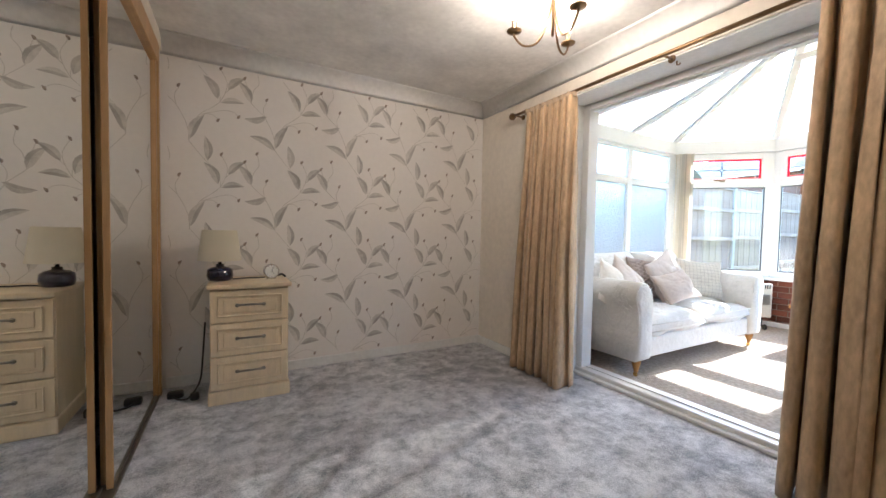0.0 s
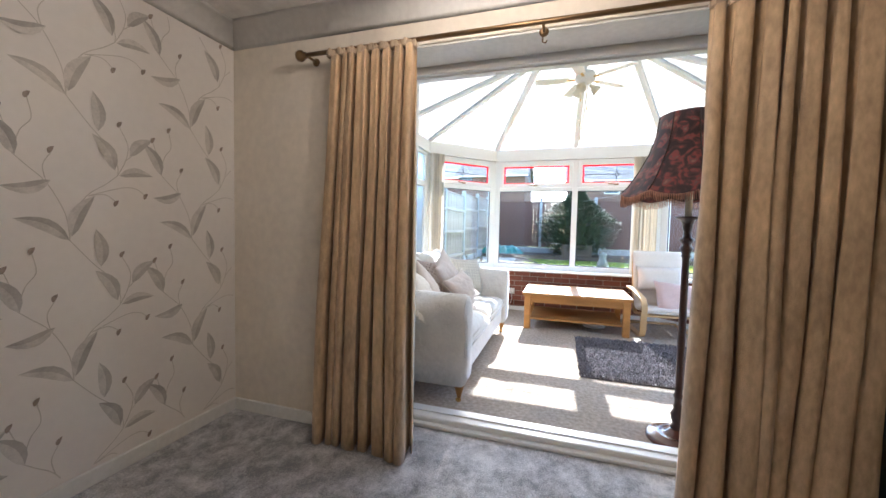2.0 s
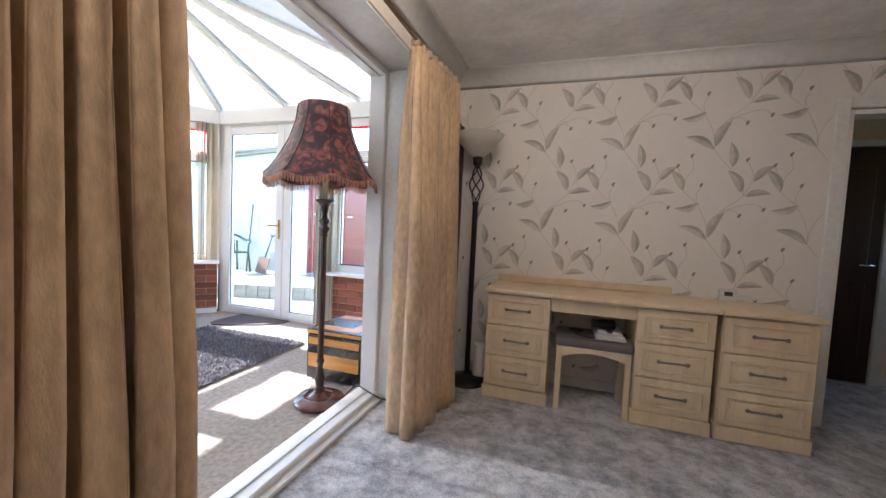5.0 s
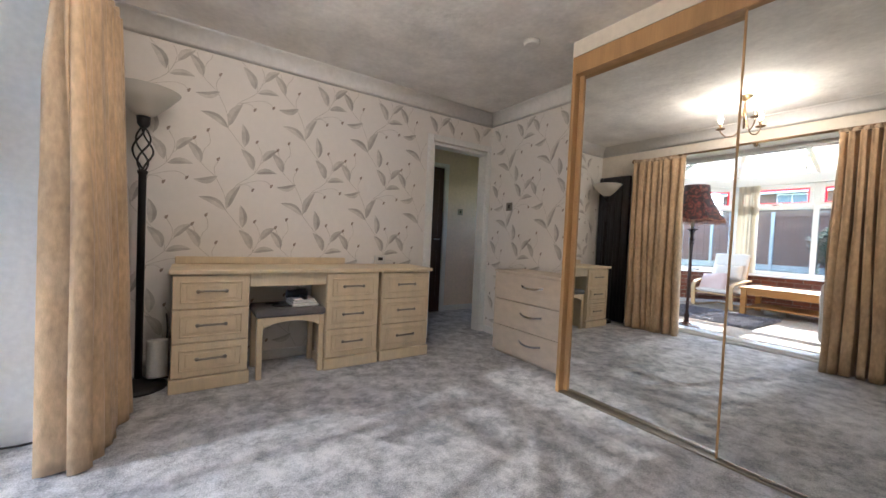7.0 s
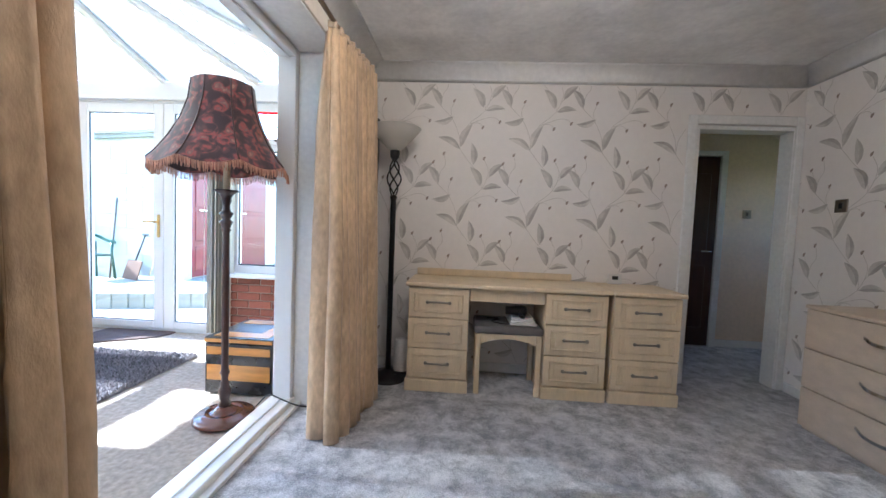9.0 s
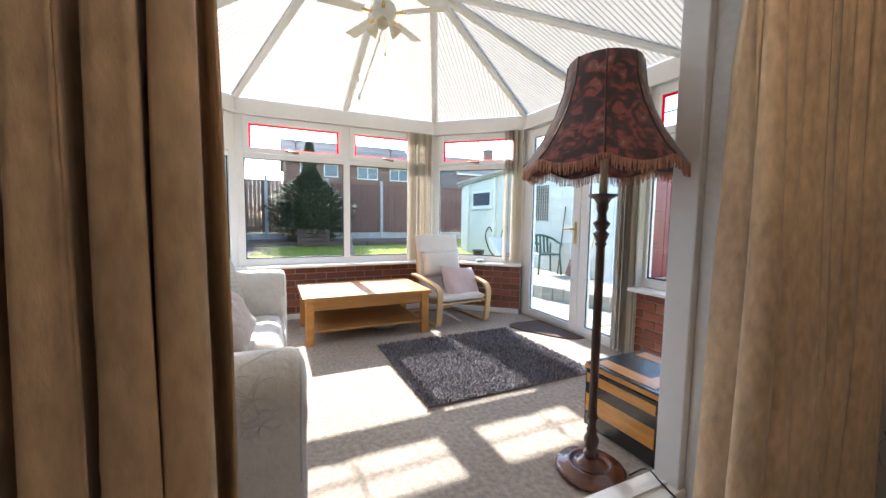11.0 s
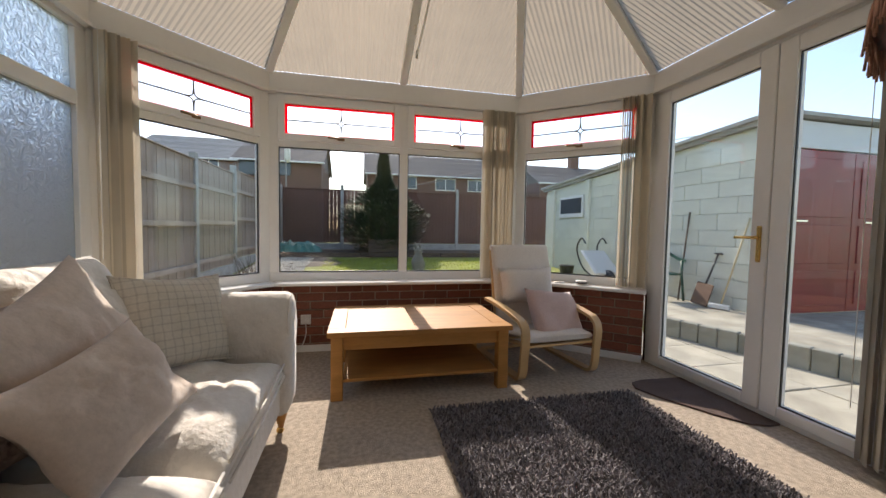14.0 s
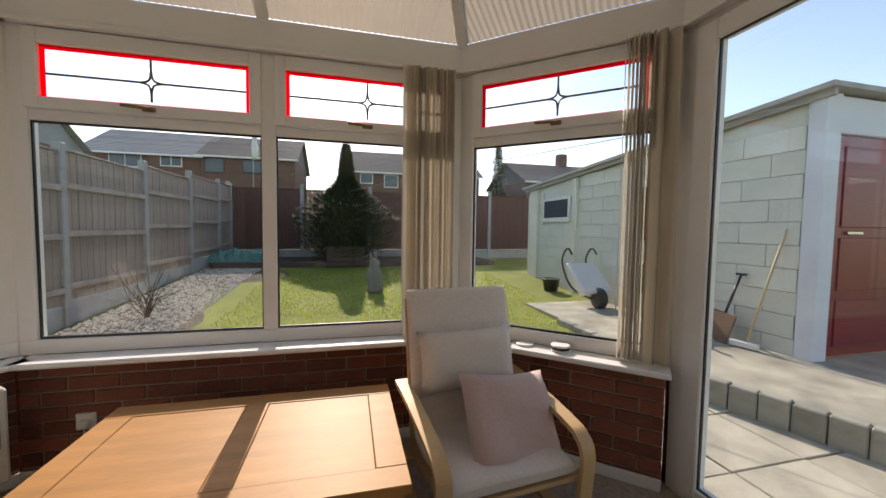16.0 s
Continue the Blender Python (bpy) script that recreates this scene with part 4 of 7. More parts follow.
# chests of drawers
def handle_bar(parent, x0, x1, y, z, fy):
    bm = bmesh.new()
    d = 0.028 * fy
    tube(bm, smooth_path([(x0, y, z), (x0 + 0.01, y + d * 0.8, z + 0.004), ((x0 + x1) / 2, y + d, z + 0.006), (x1 - 0.01, y + d * 0.8, z + 0.004), (x1, y, z)], 4), 0.0065, 7)
    for x in (x0, x1):
        lathe(bm, [(0.012, 0), (0.012, 0.004), (0.006, 0.006)], (x, y, z), 10, mtx=Matrix.Rotation(-fy * math.pi / 2, 4, 'X'))
    part("handle", bm, M_HANDLE, parent, "pewter bow handle")


def drawer(parent, x0, x1, z0, z1, y, fy, mtl=None):
    """A drawer front with a raised and fielded panel, facing fy along y."""
    mtl = mtl or M_BIRCH
    bm = bmesh.new()
    t = 0.019 * fy
    box(bm, x0, x1, min(y, y + t), max(y, y + t), z0, z1, bev=0.004, seg=2)
    d = part("drawer", bm, mtl, parent)
    bm = bmesh.new()
    i = 0.038
    yo = y + t
    for q in ((x0 + i, x1 - i, z0 + i * 0.9, z0 + i * 0.9 + 0.011), (x0 + i, x1 - i, z1 - i * 0.9 - 0.011, z1 - i * 0.9), (x0 + i, x0 + i + 0.008, z0 + i, z1 - i), (x1 - i - 0.008, x1 - i, z0 + i, z1 - i)):
        box(bm, q[0], q[1], min(yo - 0.001 * fy, yo + 0.010 * fy), max(yo - 0.001 * fy, yo + 0.010 * fy), q[2], q[3], bev=0.004)
    box(bm, x0 + i + 0.03, x1 - i - 0.03, min(yo - 0.001 * fy, yo + 0.005 * fy), max(yo - 0.001 * fy, yo + 0.005 * fy), z0 + i + 0.018, z1 - i - 0.018, bev=0.004)
    part("moulding", bm, mtl, d)
    c = (x0 + x1) / 2
    w = min(0.075, (x1 - x0) * 0.19)
    handle_bar(d, c - w, c + w, yo + 0.005 * fy, (z0 + z1) / 2 + 0.004, fy)
    return d


def pedestal(parent, x0, x1, y_front, y_back, fy, h, sides=True):
    """Carcass, plinth and three drawers between x0 and x1; the front faces fy along y."""
    ya, yb = sorted((y_front - 0.022 * fy, y_back))
    boxed("carcass", (x0, x1, ya, yb, 0.08, h - 0.03), M_BIRCH, parent, 0.003)
    pa, pb = sorted((y_front + 0.006 * fy, y_back))
    bm = bmesh.new()
    box(bm, x0 - 0.010, x1 + 0.010, pa, pb, 0.0, 0.085, bev=0.008, seg=2)
    part("plinth", bm, M_BIRCH, parent)
    n, z0, z1 = 3, 0.092, h - 0.034
    for k in range(n):
        a = z0 + (z1 - z0) * k / n
        drawer(parent, x0 + 0.002, x1 - 0.002, a + 0.003, a + (z1 - z0) / n - 0.005, y_front - 0.020 * fy, fy)


def top_board(parent, x0, x1, y0, y1, h, name="top"):
    bm = bmesh.new()
    box(bm, x0, x1, y0, y1, h - 0.028, h, bev=0.007, seg=2)
    return part(name, bm, M_BIRCH, parent)


DH = 0.757
desk = thing("dressing_table", "pale birch dressing table with two drawer pedestals and kneehole", "dressing table")
pedestal(desk, 1.585, 2.00, 0.165, SY + 0.02, 1, DH)
pedestal(desk, 0.665, 1.075, 0.165, SY + 0.02, 1, DH)
top_board(desk, 0.650, 2.018, SY + 0.003, 0.192, DH)
boxed("apron", (1.078, 1.582, 0.12, 0.146, DH - 0.12, DH - 0.03), M_BIRCH, desk, 0.003)
bm = bmesh.new()
box(bm, 0.80, 2.0, SY + 0.004, SY + 0.024, DH, DH + 0.052, bev=0.006)
part("upstand", bm, M_BIRCH, desk)
ch2 = thing("chest_of_drawers", "pale birch three-drawer chest beside the dressing table", "chest of drawers", group="birch three-drawer chests")
pedestal(ch2, 0.195, 0.630, 0.165, SY + 0.02, 1, DH)
top_board(ch2, 0.178, 0.645, SY + 0.02, 0.192, DH)
ch1 = thing("chest_of_drawers", "pale birch three-drawer chest with a lamp and clock on it", "chest of drawers", group="birch three-drawer chests")
pedestal(ch1, 0.095, 0.545, 2.882, NY - 0.02, -1, DH)
top_board(ch1, 0.080, 0.562, 2.855, NY - 0.018, DH)

# maple chest with curved handles by the west wall
ch3 = thing("chest_of_drawers", "plain maple chest with three wide drawers and curved handles", "chest of drawers")
bm = bmesh.new()
box(bm, WX + 0.02, -0.462, 0.315, 1.19, 0.0, 0.735, bev=0.004)
part("carcass", bm, M_MAPLE, ch3)
bm = bmesh.new()
box(bm, WX + 0.02, -0.432, 0.305, 1.2, 0.735, 0.755, bev=0.004)
part("top", bm, M_MAPLE, ch3)
for k in range(3):
    a = 0.02 + k * 0.238
    bm = bmesh.new()
    box(bm, -0.461, -0.440, 0.310, 1.195, a + 0.003, a + 0.234, bev=0.003)
    d = part("drawer", bm, M_MAPLE, ch3)
    bm = bmesh.new()
    ribbon(bm, smooth_path([(-0.44, 0.64, a + 0.15), (-0.415, 0.70, a + 0.138), (-0.408, 0.76, a + 0.135), (-0.415, 0.82, a + 0.138), (-0.44, 0.88, a + 0.15)], 4), 0.016, 0.006, (0, 0, 1))
    part("handle", bm, M_CHROME, d, "bowed chrome handle")

# stool in the kneehole
st = thing("stool", "birch stool with a grey padded seat under the dressing table", "stool")
for x in (1.105, 1.515):
    for y in (-0.16, 0.135):
        bm = bmesh.new()
        box(bm, x - 0.018, x + 0.018, y - 0.016, y + 0.016, 0, 0.42, bev=0.004)
        part("leg", bm, M_BIRCH, st)
for y in (-0.16, 0.135):
    bm = bmesh.new()
    n = 10
    top_pts, low = [], []
    for i in range(n + 1):
        u = i / n
        x = 1.105 + 0.41 * u
        top_pts.append((x, 0.42))
        low.append((x, 0.335 + 0.055 * math.sin(math.pi * u) ** 0.7))
    for yy in (y - 0.010, y + 0.010):
        f = bm.faces.new([bm.verts.new((x, yy, z)) for x, z in low + top_pts[::-1]])
    bm.verts.ensure_lookup_table()
    k = len(low) * 2
    for i in range(k):
        bm.faces.new((bm.verts[i], bm.verts[(i + 1) % k], bm.verts[k + (i + 1) % k], bm.verts[k + i]))
    part("apron", bm, M_BIRCH, st)
bm = bmesh.new()
box(bm, 1.075, 1.545, -0.19, 0.16, 0.42, 0.475, bev=0.02, seg=3)
part("seat_pad", bm, M_GREYPAD, st, "grey cloth seat pad")
tw = thing("folded_towels", "small stack of folded white cloths on the stool", "towels", pose(0, 0, 0.475))
for k in range(3):
    bm = bmesh.new()
    box(bm, 1.115 + 0.01 * k, 1.30 - 0.006 * k, -0.12, 0.10 - 0.01 * k, 0.017 * k, 0.0165 + 0.017 * k, bev=0.006, seg=2)
    part("cloth", bm, M_PAPERROLL, tw)
bm = bmesh.new()
lathe(bm, [(0.02, 0), (0.035, 0.01), (0.035, 0.07), (0.028, 0.12), (0.032, 0.15)], (1.17, -0.02, 0.555), 16, mtx=Matrix.Rotation(math.pi / 2, 4, 'Y'))
box(bm, 1.20, 1.235, -0.01, 0.12, 0.528, 0.55, bev=0.008)
tagged(obj("hair_dryer", bm, M_BLACKPLAS), "black hair dryer lying on folded cloths", "hair dryer")
bm = bmesh.new()
tube(bm, smooth_path([(1.25, 0.06, 0.483), (1.34, 0.09, 0.482), (1.42, 0.02, 0.482), (1.36, -0.06, 0.482), (1.45, -0.08, 0.482)], 6), 0.006)
tagged(obj("black_cable", bm, M_BLACKPLAS), "coiled black cable on the stool seat", "cable")
th = thing("thermostat", "white wireless thermostat standing on the chest top", "thermostat")
bm = bmesh.new()
box(bm, 0.445, 0.545, SY + 0.05, SY + 0.085, DH, DH + 0.078, bev=0.008, seg=2)
part("case", bm, M_PLASTIC, th)
boxed("display", (0.475, 0.52, SY + 0.085, SY + 0.088, DH + 0.035, DH + 0.062), M_BLACKPLAS, th, 0.001)

# bedside lamp and clock
lamp = thing("table_lamp", "dark blue ceramic table lamp with cream shade, unlit", "table lamp", pose(0.145, 3.10, DH))
bm = bmesh.new()
lathe(bm, [(0.055, 0.0), (0.072, 0.008), (0.078, 0.035), (0.074, 0.075), (0.05, 0.09), (0.024, 0.095), (0.024, 0.11), (0.016, 0.113)], (0, 0, 0), 28)
part("base", bm, M_NAVY, lamp)
bm = bmesh.new()
lathe(bm, [(0.010, 0.112), (0.010, 0.15), (0.016, 0.152), (0.016, 0.19), (0.004, 0.2)], (0, 0, 0), 14)
part("stem", bm, M_CHROME, lamp)
bm = bmesh.new()
lathe(bm, [(0.128, 0.135), (0.100, 0.335), (0.098, 0.333), (0.126, 0.137)], (0, 0, 0), 36)
for f in [f for f in bm.faces if len(f.verts) > 4]:
    bm.faces.remove(f)
part("shade", bm, M_LAMPSHADE, lamp, "cream satin drum shade")
clk = thing("alarm_clock", "round silver alarm clock on the chest top", "alarm clock", pose(0.455, 3.09, DH, 0, 0, 12))
bm = bmesh.new()
tilt = Matrix.Translation((0, 0, 0.052)) @ Matrix.Rotation(radians(78), 4, 'X')
lathe(bm, [(0.030, -0.022), (0.048, -0.012), (0.052, 0.0), (0.052, 0.012), (0.046, 0.016), (0.044, 0.010)], (0, 0, 0), 28, mtx=tilt)
part("case", bm, M_CHROME, clk)
bm = bmesh.new()
lathe(bm, [(0.0435, 0.010), (0.0435, 0.0115)], (0, 0, 0), 28, mtx=tilt)
part("dial", bm, M_PLASTIC, clk, "white dial")
bm = bmesh.new()
for a, r in ((0.4, 0.032), (2.4, 0.024)):
    beam(bm, tilt @ Vector((0, 0, 0.013)), tilt @ Vector((r * math.sin(a), r * math.cos(a), 0.013)), 0.003, 0.0015)
for h in range(12):
    a = h * math.pi / 6
    beam(bm, tilt @ Vector((0.034 * math.sin(a), 0.034 * math.cos(a), 0.0125)), tilt @ Vector((0.040 * math.sin(a), 0.040 * math.cos(a), 0.0125)), 0.003, 0.001)
part("clock_marks", bm, M_BLACKPLAS, clk)
for x in (-0.025, 0.025):
    bm = bmesh.new()
    lathe(bm, [(0.008, 0), (0.006, 0.012)], (x, 0.0, 0), 8)
    part("foot", bm, M_CHROME, clk)
bm = bmesh.new()
tube(bm, smooth_path([(0.22, 3.12, DH + 0.004), (0.29, 3.16, DH + 0.004), (0.37, 3.15, DH + 0.004), (0.42, 3.13, DH + 0.01)], 5), 0.004, 6)
tube(bm, smooth_path([(0.50, 3.12, DH + 0.02), (0.53, 3.14, DH + 0.025), (0.555, 3.16, DH + 0.006)], 4), 0.008, 6)
tagged(obj("lamp_cable", bm, M_BLACKPLAS), "black cable running across the chest top", "cable")
bm = bmesh.new()
tube(bm, smooth_path([(0.05, 3.26, 0.45), (0.04, 3.18, 0.22), (0.03, 3.10, 0.10), (-0.02, 3.02, 0.03), (-0.08, 3.06, 0.012), (-0.13, 3.12, 0.02)], 6), 0.006, 7)
box(bm, -0.15, -0.06, 3.10, 3.15, 0.0, 0.045, bev=0.012, seg=2)
box(bm, -0.02, 0.03, 3.02, 3.06, 0.0, 0.05, bev=0.012, seg=2)
tagged(obj("socket_adaptor", bm, M_BLACKPLAS), "black plug adaptor and cable on the carpet", "plug adaptor")

# mirrored sliding wardrobe
wd = thing("wardrobe", "oak-framed wardrobe with two mirrored sliding doors", "wardrobe")
boxed("end_panel", (WX + 0.003, -0.275, 1.245, 1.268, 0, 2.267), M_OAK, wd, 0.002)
boxed("jamb", (-0.275, -0.19, 1.243, 1.27, 0, 2.267), M_OAK, wd, 0.003)
boxed("jamb", (-0.275, -0.19, 3.205, 3.245, 0, 2.267), M_OAK, wd, 0.003)
boxed("filler", (-0.262, -0.24, 3.245, NY - 0.002, 0, 2.267), M_PAPER, wd, 0.0)
boxed("fascia", (-0.268, -0.188, 1.27, 3.205, 2.15, 2.267), M_OAK, wd, 0.004)
boxed("track", (-0.30, -0.195, 1.27, 3.205, 0.0, 0.012), M_HANDLE, wd, 0.002)
boxed("back", (WX + 0.003, WX + 0.02, 1.27, NY - 0.003, 0, 2.26), M_BLACKPLAS, wd, 0.0)
for y0, y1, x in ((1.272, 2.235, -0.248), (2.185, 3.203, -0.212)):
    bm = bmesh.new()
    box(bm, x - 0.006, x, y0 + (0.032 if y0 < 2 else 0.008), y1 - (0.008 if y0 < 2 else 0.03), 0.026, 2.146)
    md = part("sliding_mirror", bm, M_MIRROR, wd, "full-height mirror panel")
    bm = bmesh.new()
    box(bm, x - 0.020, x + (0.012 if y0 < 2 else 0.004), y0, y0 + (0.034 if y0 < 2 else 0.010), 0.014, 2.149, bev=0.002)
    part("stile", bm, M_OAK, md)
    bm = bmesh.new()
    box(bm, x - 0.022, x + 0.012, y1 - (0.009 if y0 < 2 else 0.032), y1, 0.014, 2.149, bev=0.003)
    part("stile", bm, M_OAK, md)
    bm = bmesh.new()
    box(bm, x - 0.018, x + 0.004, y0 + 0.034, y1 - 0.033, 0.014, 0.026, bev=0.002)
    part("rail", bm, M_HANDLE, md)
setting("wall_bulkhead", [(WX, -0.19, 1.243, NY, 2.269, CEIL)], M_CREAM, "cream bulkhead above the wardrobe", "bulkhead")

# ceiling light, detector, switches
cl = thing("chandelier", "antique brass three-arm ceiling light, candle bulbs lit", "ceiling light", pose(1.62, 1.62, CEIL))
bm = bmesh.new()
lathe(bm, [(0.006, -0.045), (0.03, -0.035), (0.052, -0.012), (0.055, -0.001)], (0, 0, 0), 20)
lathe(bm, [(0.004, -0.28), (0.008, -0.27), (0.008, -0.05), (0.006, -0.04)], (0, 0, 0), 12)
part("stem", bm, M_BRONZE, cl)
for k in range(3):
    a = radians(20 + 120 * k)
    c, s = math.cos(a), math.sin(a)
    bm = bmesh.new()
    tube(bm, smooth_path([(0, 0, -0.05), (0.02 * c, 0.02 * s, -0.18), (0.07 * c, 0.07 * s, -0.30), (0.14 * c, 0.14 * s, -0.315), (0.185 * c, 0.185 * s, -0.27), (0.19 * c, 0.19 * s, -0.24)], 6), 0.0055, 8)
    arm = part("arm", bm, M_BRONZE, cl)
    bm = bmesh.new()
    lathe(bm, [(0.010, -0.15), (0.036, -0.142), (0.038, -0.136), (0.012, -0.134), (0.012, -0.085), (0.010, -0.084)], (0.19 * c, 0.19 * s, -0.10), 16)
    part("candle_cup", bm, M_BRONZE, arm)
    bm = bmesh.new()
    lathe(bm, [(0.006, -0.084), (0.0115, -0.072), (0.014, -0.054), (0.0105, -0.03), (0.005, -0.008), (0.0012, 0.012)], (0.19 * c, 0.19 * s, -0.10), 14)
    part("bulb", bm, M_BULB, arm, "lit candle bulb")
bm = bmesh.new()
lathe(bm, [(0.045, -0.03), (0.052, -0.022), (0.055, -0.001)], (0.04, 1.08, CEIL), 24)
tagged(obj("smoke_detector", bm, M_PLASTIC), "small round white smoke detector on the ceiling", "smoke detector")


def switch(loc, ax, label):
    sw = thing("light_switch", label, "light switch")
    x, y, z = loc
    h = 0.043
    if ax == 'x':
        boxed("plate", (x, x + 0.008, y - h, y + h, z - h, z + h), M_HANDLE, sw, 0.003)
        boxed("rocker", (x + 0.008, x + 0.013, y - 0.012, y + 0.012, z - 0.018, z + 0.018), M_BLACKPLAS, sw, 0.002)
    else:
        boxed("plate", (x - h, x + h, y, y + 0.008, z - h, z + h), M_HANDLE, sw, 0.003)
        boxed("rocker", (x - 0.012, x + 0.012, y + 0.008, y + 0.013, z - 0.018, z + 0.018), M_BLACKPLAS, sw, 0.002)


switch((WX + 0.001, 0.055, 1.375), 'x', "bronze light switch on the papered wall")
switch((-1.26, -1.399, 1.40), 'y', "bronze light switch on the hall wall")

# uplighter, dark folding panel and paper roll in the corner
up = thing("floor_lamp", "black wrought-iron uplighter with a frosted glass bowl", "floor lamp", pose(2.165, -0.03, 0))
bm = bmesh.new()
lathe(bm, [(0.145, 0.0), (0.15, 0.012), (0.13, 0.03), (0.05, 0.05), (0.022, 0.07)], (0, 0, 0), 32)
part("base", bm, M_BLACK, up)
bm = bmesh.new()
lathe(bm, [(0.020, 0.06), (0.020, 1.32), (0.026, 1.33), (0.026, 1.345), (0.010, 1.35)], (0, 0, 0), 14)
part("pole", bm, M_BLACK, up)
for k in range(4):
    bm = bmesh.new()
    pts = []
    for i in range(17):
        u = i / 16
        a = k * math.pi / 2 + u * math.pi * 1.2
        r = 0.008 + 0.042 * math.sin(math.pi * u)
        pts.append((r * math.cos(a), r * math.sin(a), 1.34 + 0.27 * u))
    tube(bm, pts, 0.0055, 6)
    part("twisted_bar", bm, M_BLACK, up)
bm = bmesh.new()
lathe(bm, [(0.012, 1.60), (0.022, 1.61), (0.032, 1.625), (0.036, 1.67), (0.02, 1.675)], (0, 0, 0), 16)
part("collar", bm, M_BLACK, up)
bm = bmesh.new()
lathe(bm, [(0.03, 1.672), (0.06, 1.69), (0.12, 1.75), (0.185, 1.83), (0.181, 1.832), (0.115, 1.755), (0.055, 1.697), (0.02, 1.68)], (0, 0, 0), 32)
part("bowl", bm, veil("frosted_lamp_glass", (0.80, 0.78, 0.74), 0.45, clear=0.3), up, "frosted white glass bowl")
sc = thing("folding_screen", "charcoal ribbed folding panel stood against the wall", "folding panel")
for k in range(9):
    y = -0.255 + 0.048 * k
    bm = bmesh.new()
    box(bm, 2.335 + (0.012 if k % 2 else 0), 2.395, y, y + 0.047, 0.004, 1.955, bev=0.006)
    part("slat", bm, M_SCREEN, sc)
bm = bmesh.new()
lathe(bm, [(0.02, 0.0), (0.055, 0.0), (0.056, 0.01), (0.056, 0.225), (0.055, 0.235), (0.02, 0.235), (0.018, 0.22)], (2.075, -0.06, 0.05), 24, mtx=Matrix.Rotation(radians(8), 4, 'X'))
roll = tagged(obj("paper_roll", bm, M_PAPERROLL), "white kitchen roll leaning beside the dressing table", "paper roll")
bm = bmesh.new()
tube(bm, smooth_path([(2.10, -0.1, 0.12), (2.05, -0.12, 0.2), (2.03, -0.18, 0.3), (2.04, -0.24, 0.42)], 5), 0.005, 6)
tube(bm, smooth_path([(2.02, 0.02, 0.008), (1.98, -0.01, 0.04), (2.06, -0.03, 0.05), (2.14, 0.06, 0.03)], 5), 0.004, 6)
tagged(obj("lamp_flex", bm, M_BLACKPLAS), "black flex trailing in the corner", "cable")
bm = bmesh.new()
tube(bm, smooth_path([(2.84, 0.56, 0.012), (2.78, 0.53, 0.075), (2.70, 0.55, 0.07), (2.60, 0.54, 0.03), (2.52, 0.50, 0.006), (2.42, 0.47, 0.006)], 5), 0.0045, 6)
tagged(obj("extension_lead", bm, M_BLACKPLAS), "thin flex crossing the threshold", "cable")

# ---- conservatory things ----
def cushion(name, w, h, th, m, mtl, label, cat="cushion", seed=1, group="", pinch=0.16, parent=None, n=14, rnd=0.012, piping=False, sq=0.5, p=4.0, ruche=0.0):
    bm = bmesh.new()
    pillow(bm, w, h, th, n, pinch, rnd, seed, sq, 0, p, ruche)
    ob = obj(name, bm, mtl, parent, "", m)
    if parent is None:
        tagged(ob, label, cat, group)
    elif label:
        ob["label"] = label
    if piping:
        bm = bmesh.new()
        pts = []
        for k in range(41):
            a = k / 40 * 4
            s, f = int(a) % 4, a - int(a)
            c = [(-1, -1), (1, -1), (1, 1), (-1, 1)]
            p, q = c[s], c[(s + 1) % 4]
            u, v = p[0] + (q[0] - p[0]) * f, p[1] + (q[1] - p[1]) * f
            pts.append((u * w / 2 * (1 - pinch * (1 - v * v) * 0.55), v * h / 2 * (1 - pinch * (1 - u * u) * 0.55), 0))
        tube(bm, pts, 0.0045, 5)
        part("piping", bm, mtl, ob)
    return ob


SX0, SX1, SF, SB = 2.885, 5.02, 1.965, 2.93
sofa = thing("sofa", "silver-beige damask two-seat sofa on turned wooden legs", "sofa")
bm = bmesh.new()
box(bm, SX0 + 0.08, SX1 - 0.08, SF + 0.025, SB - 0.02, 0.13, 0.30, bev=0.02, seg=2)
part("base", bm, M_SOFA, sofa)
bm = bmesh.new()
box(bm, SX0 + 0.03, SX1 - 0.03, SB - 0.20, SB, 0.13, 0.74, bev=0.05, seg=3)
part("back_frame", bm, M_SOFA, sofa)


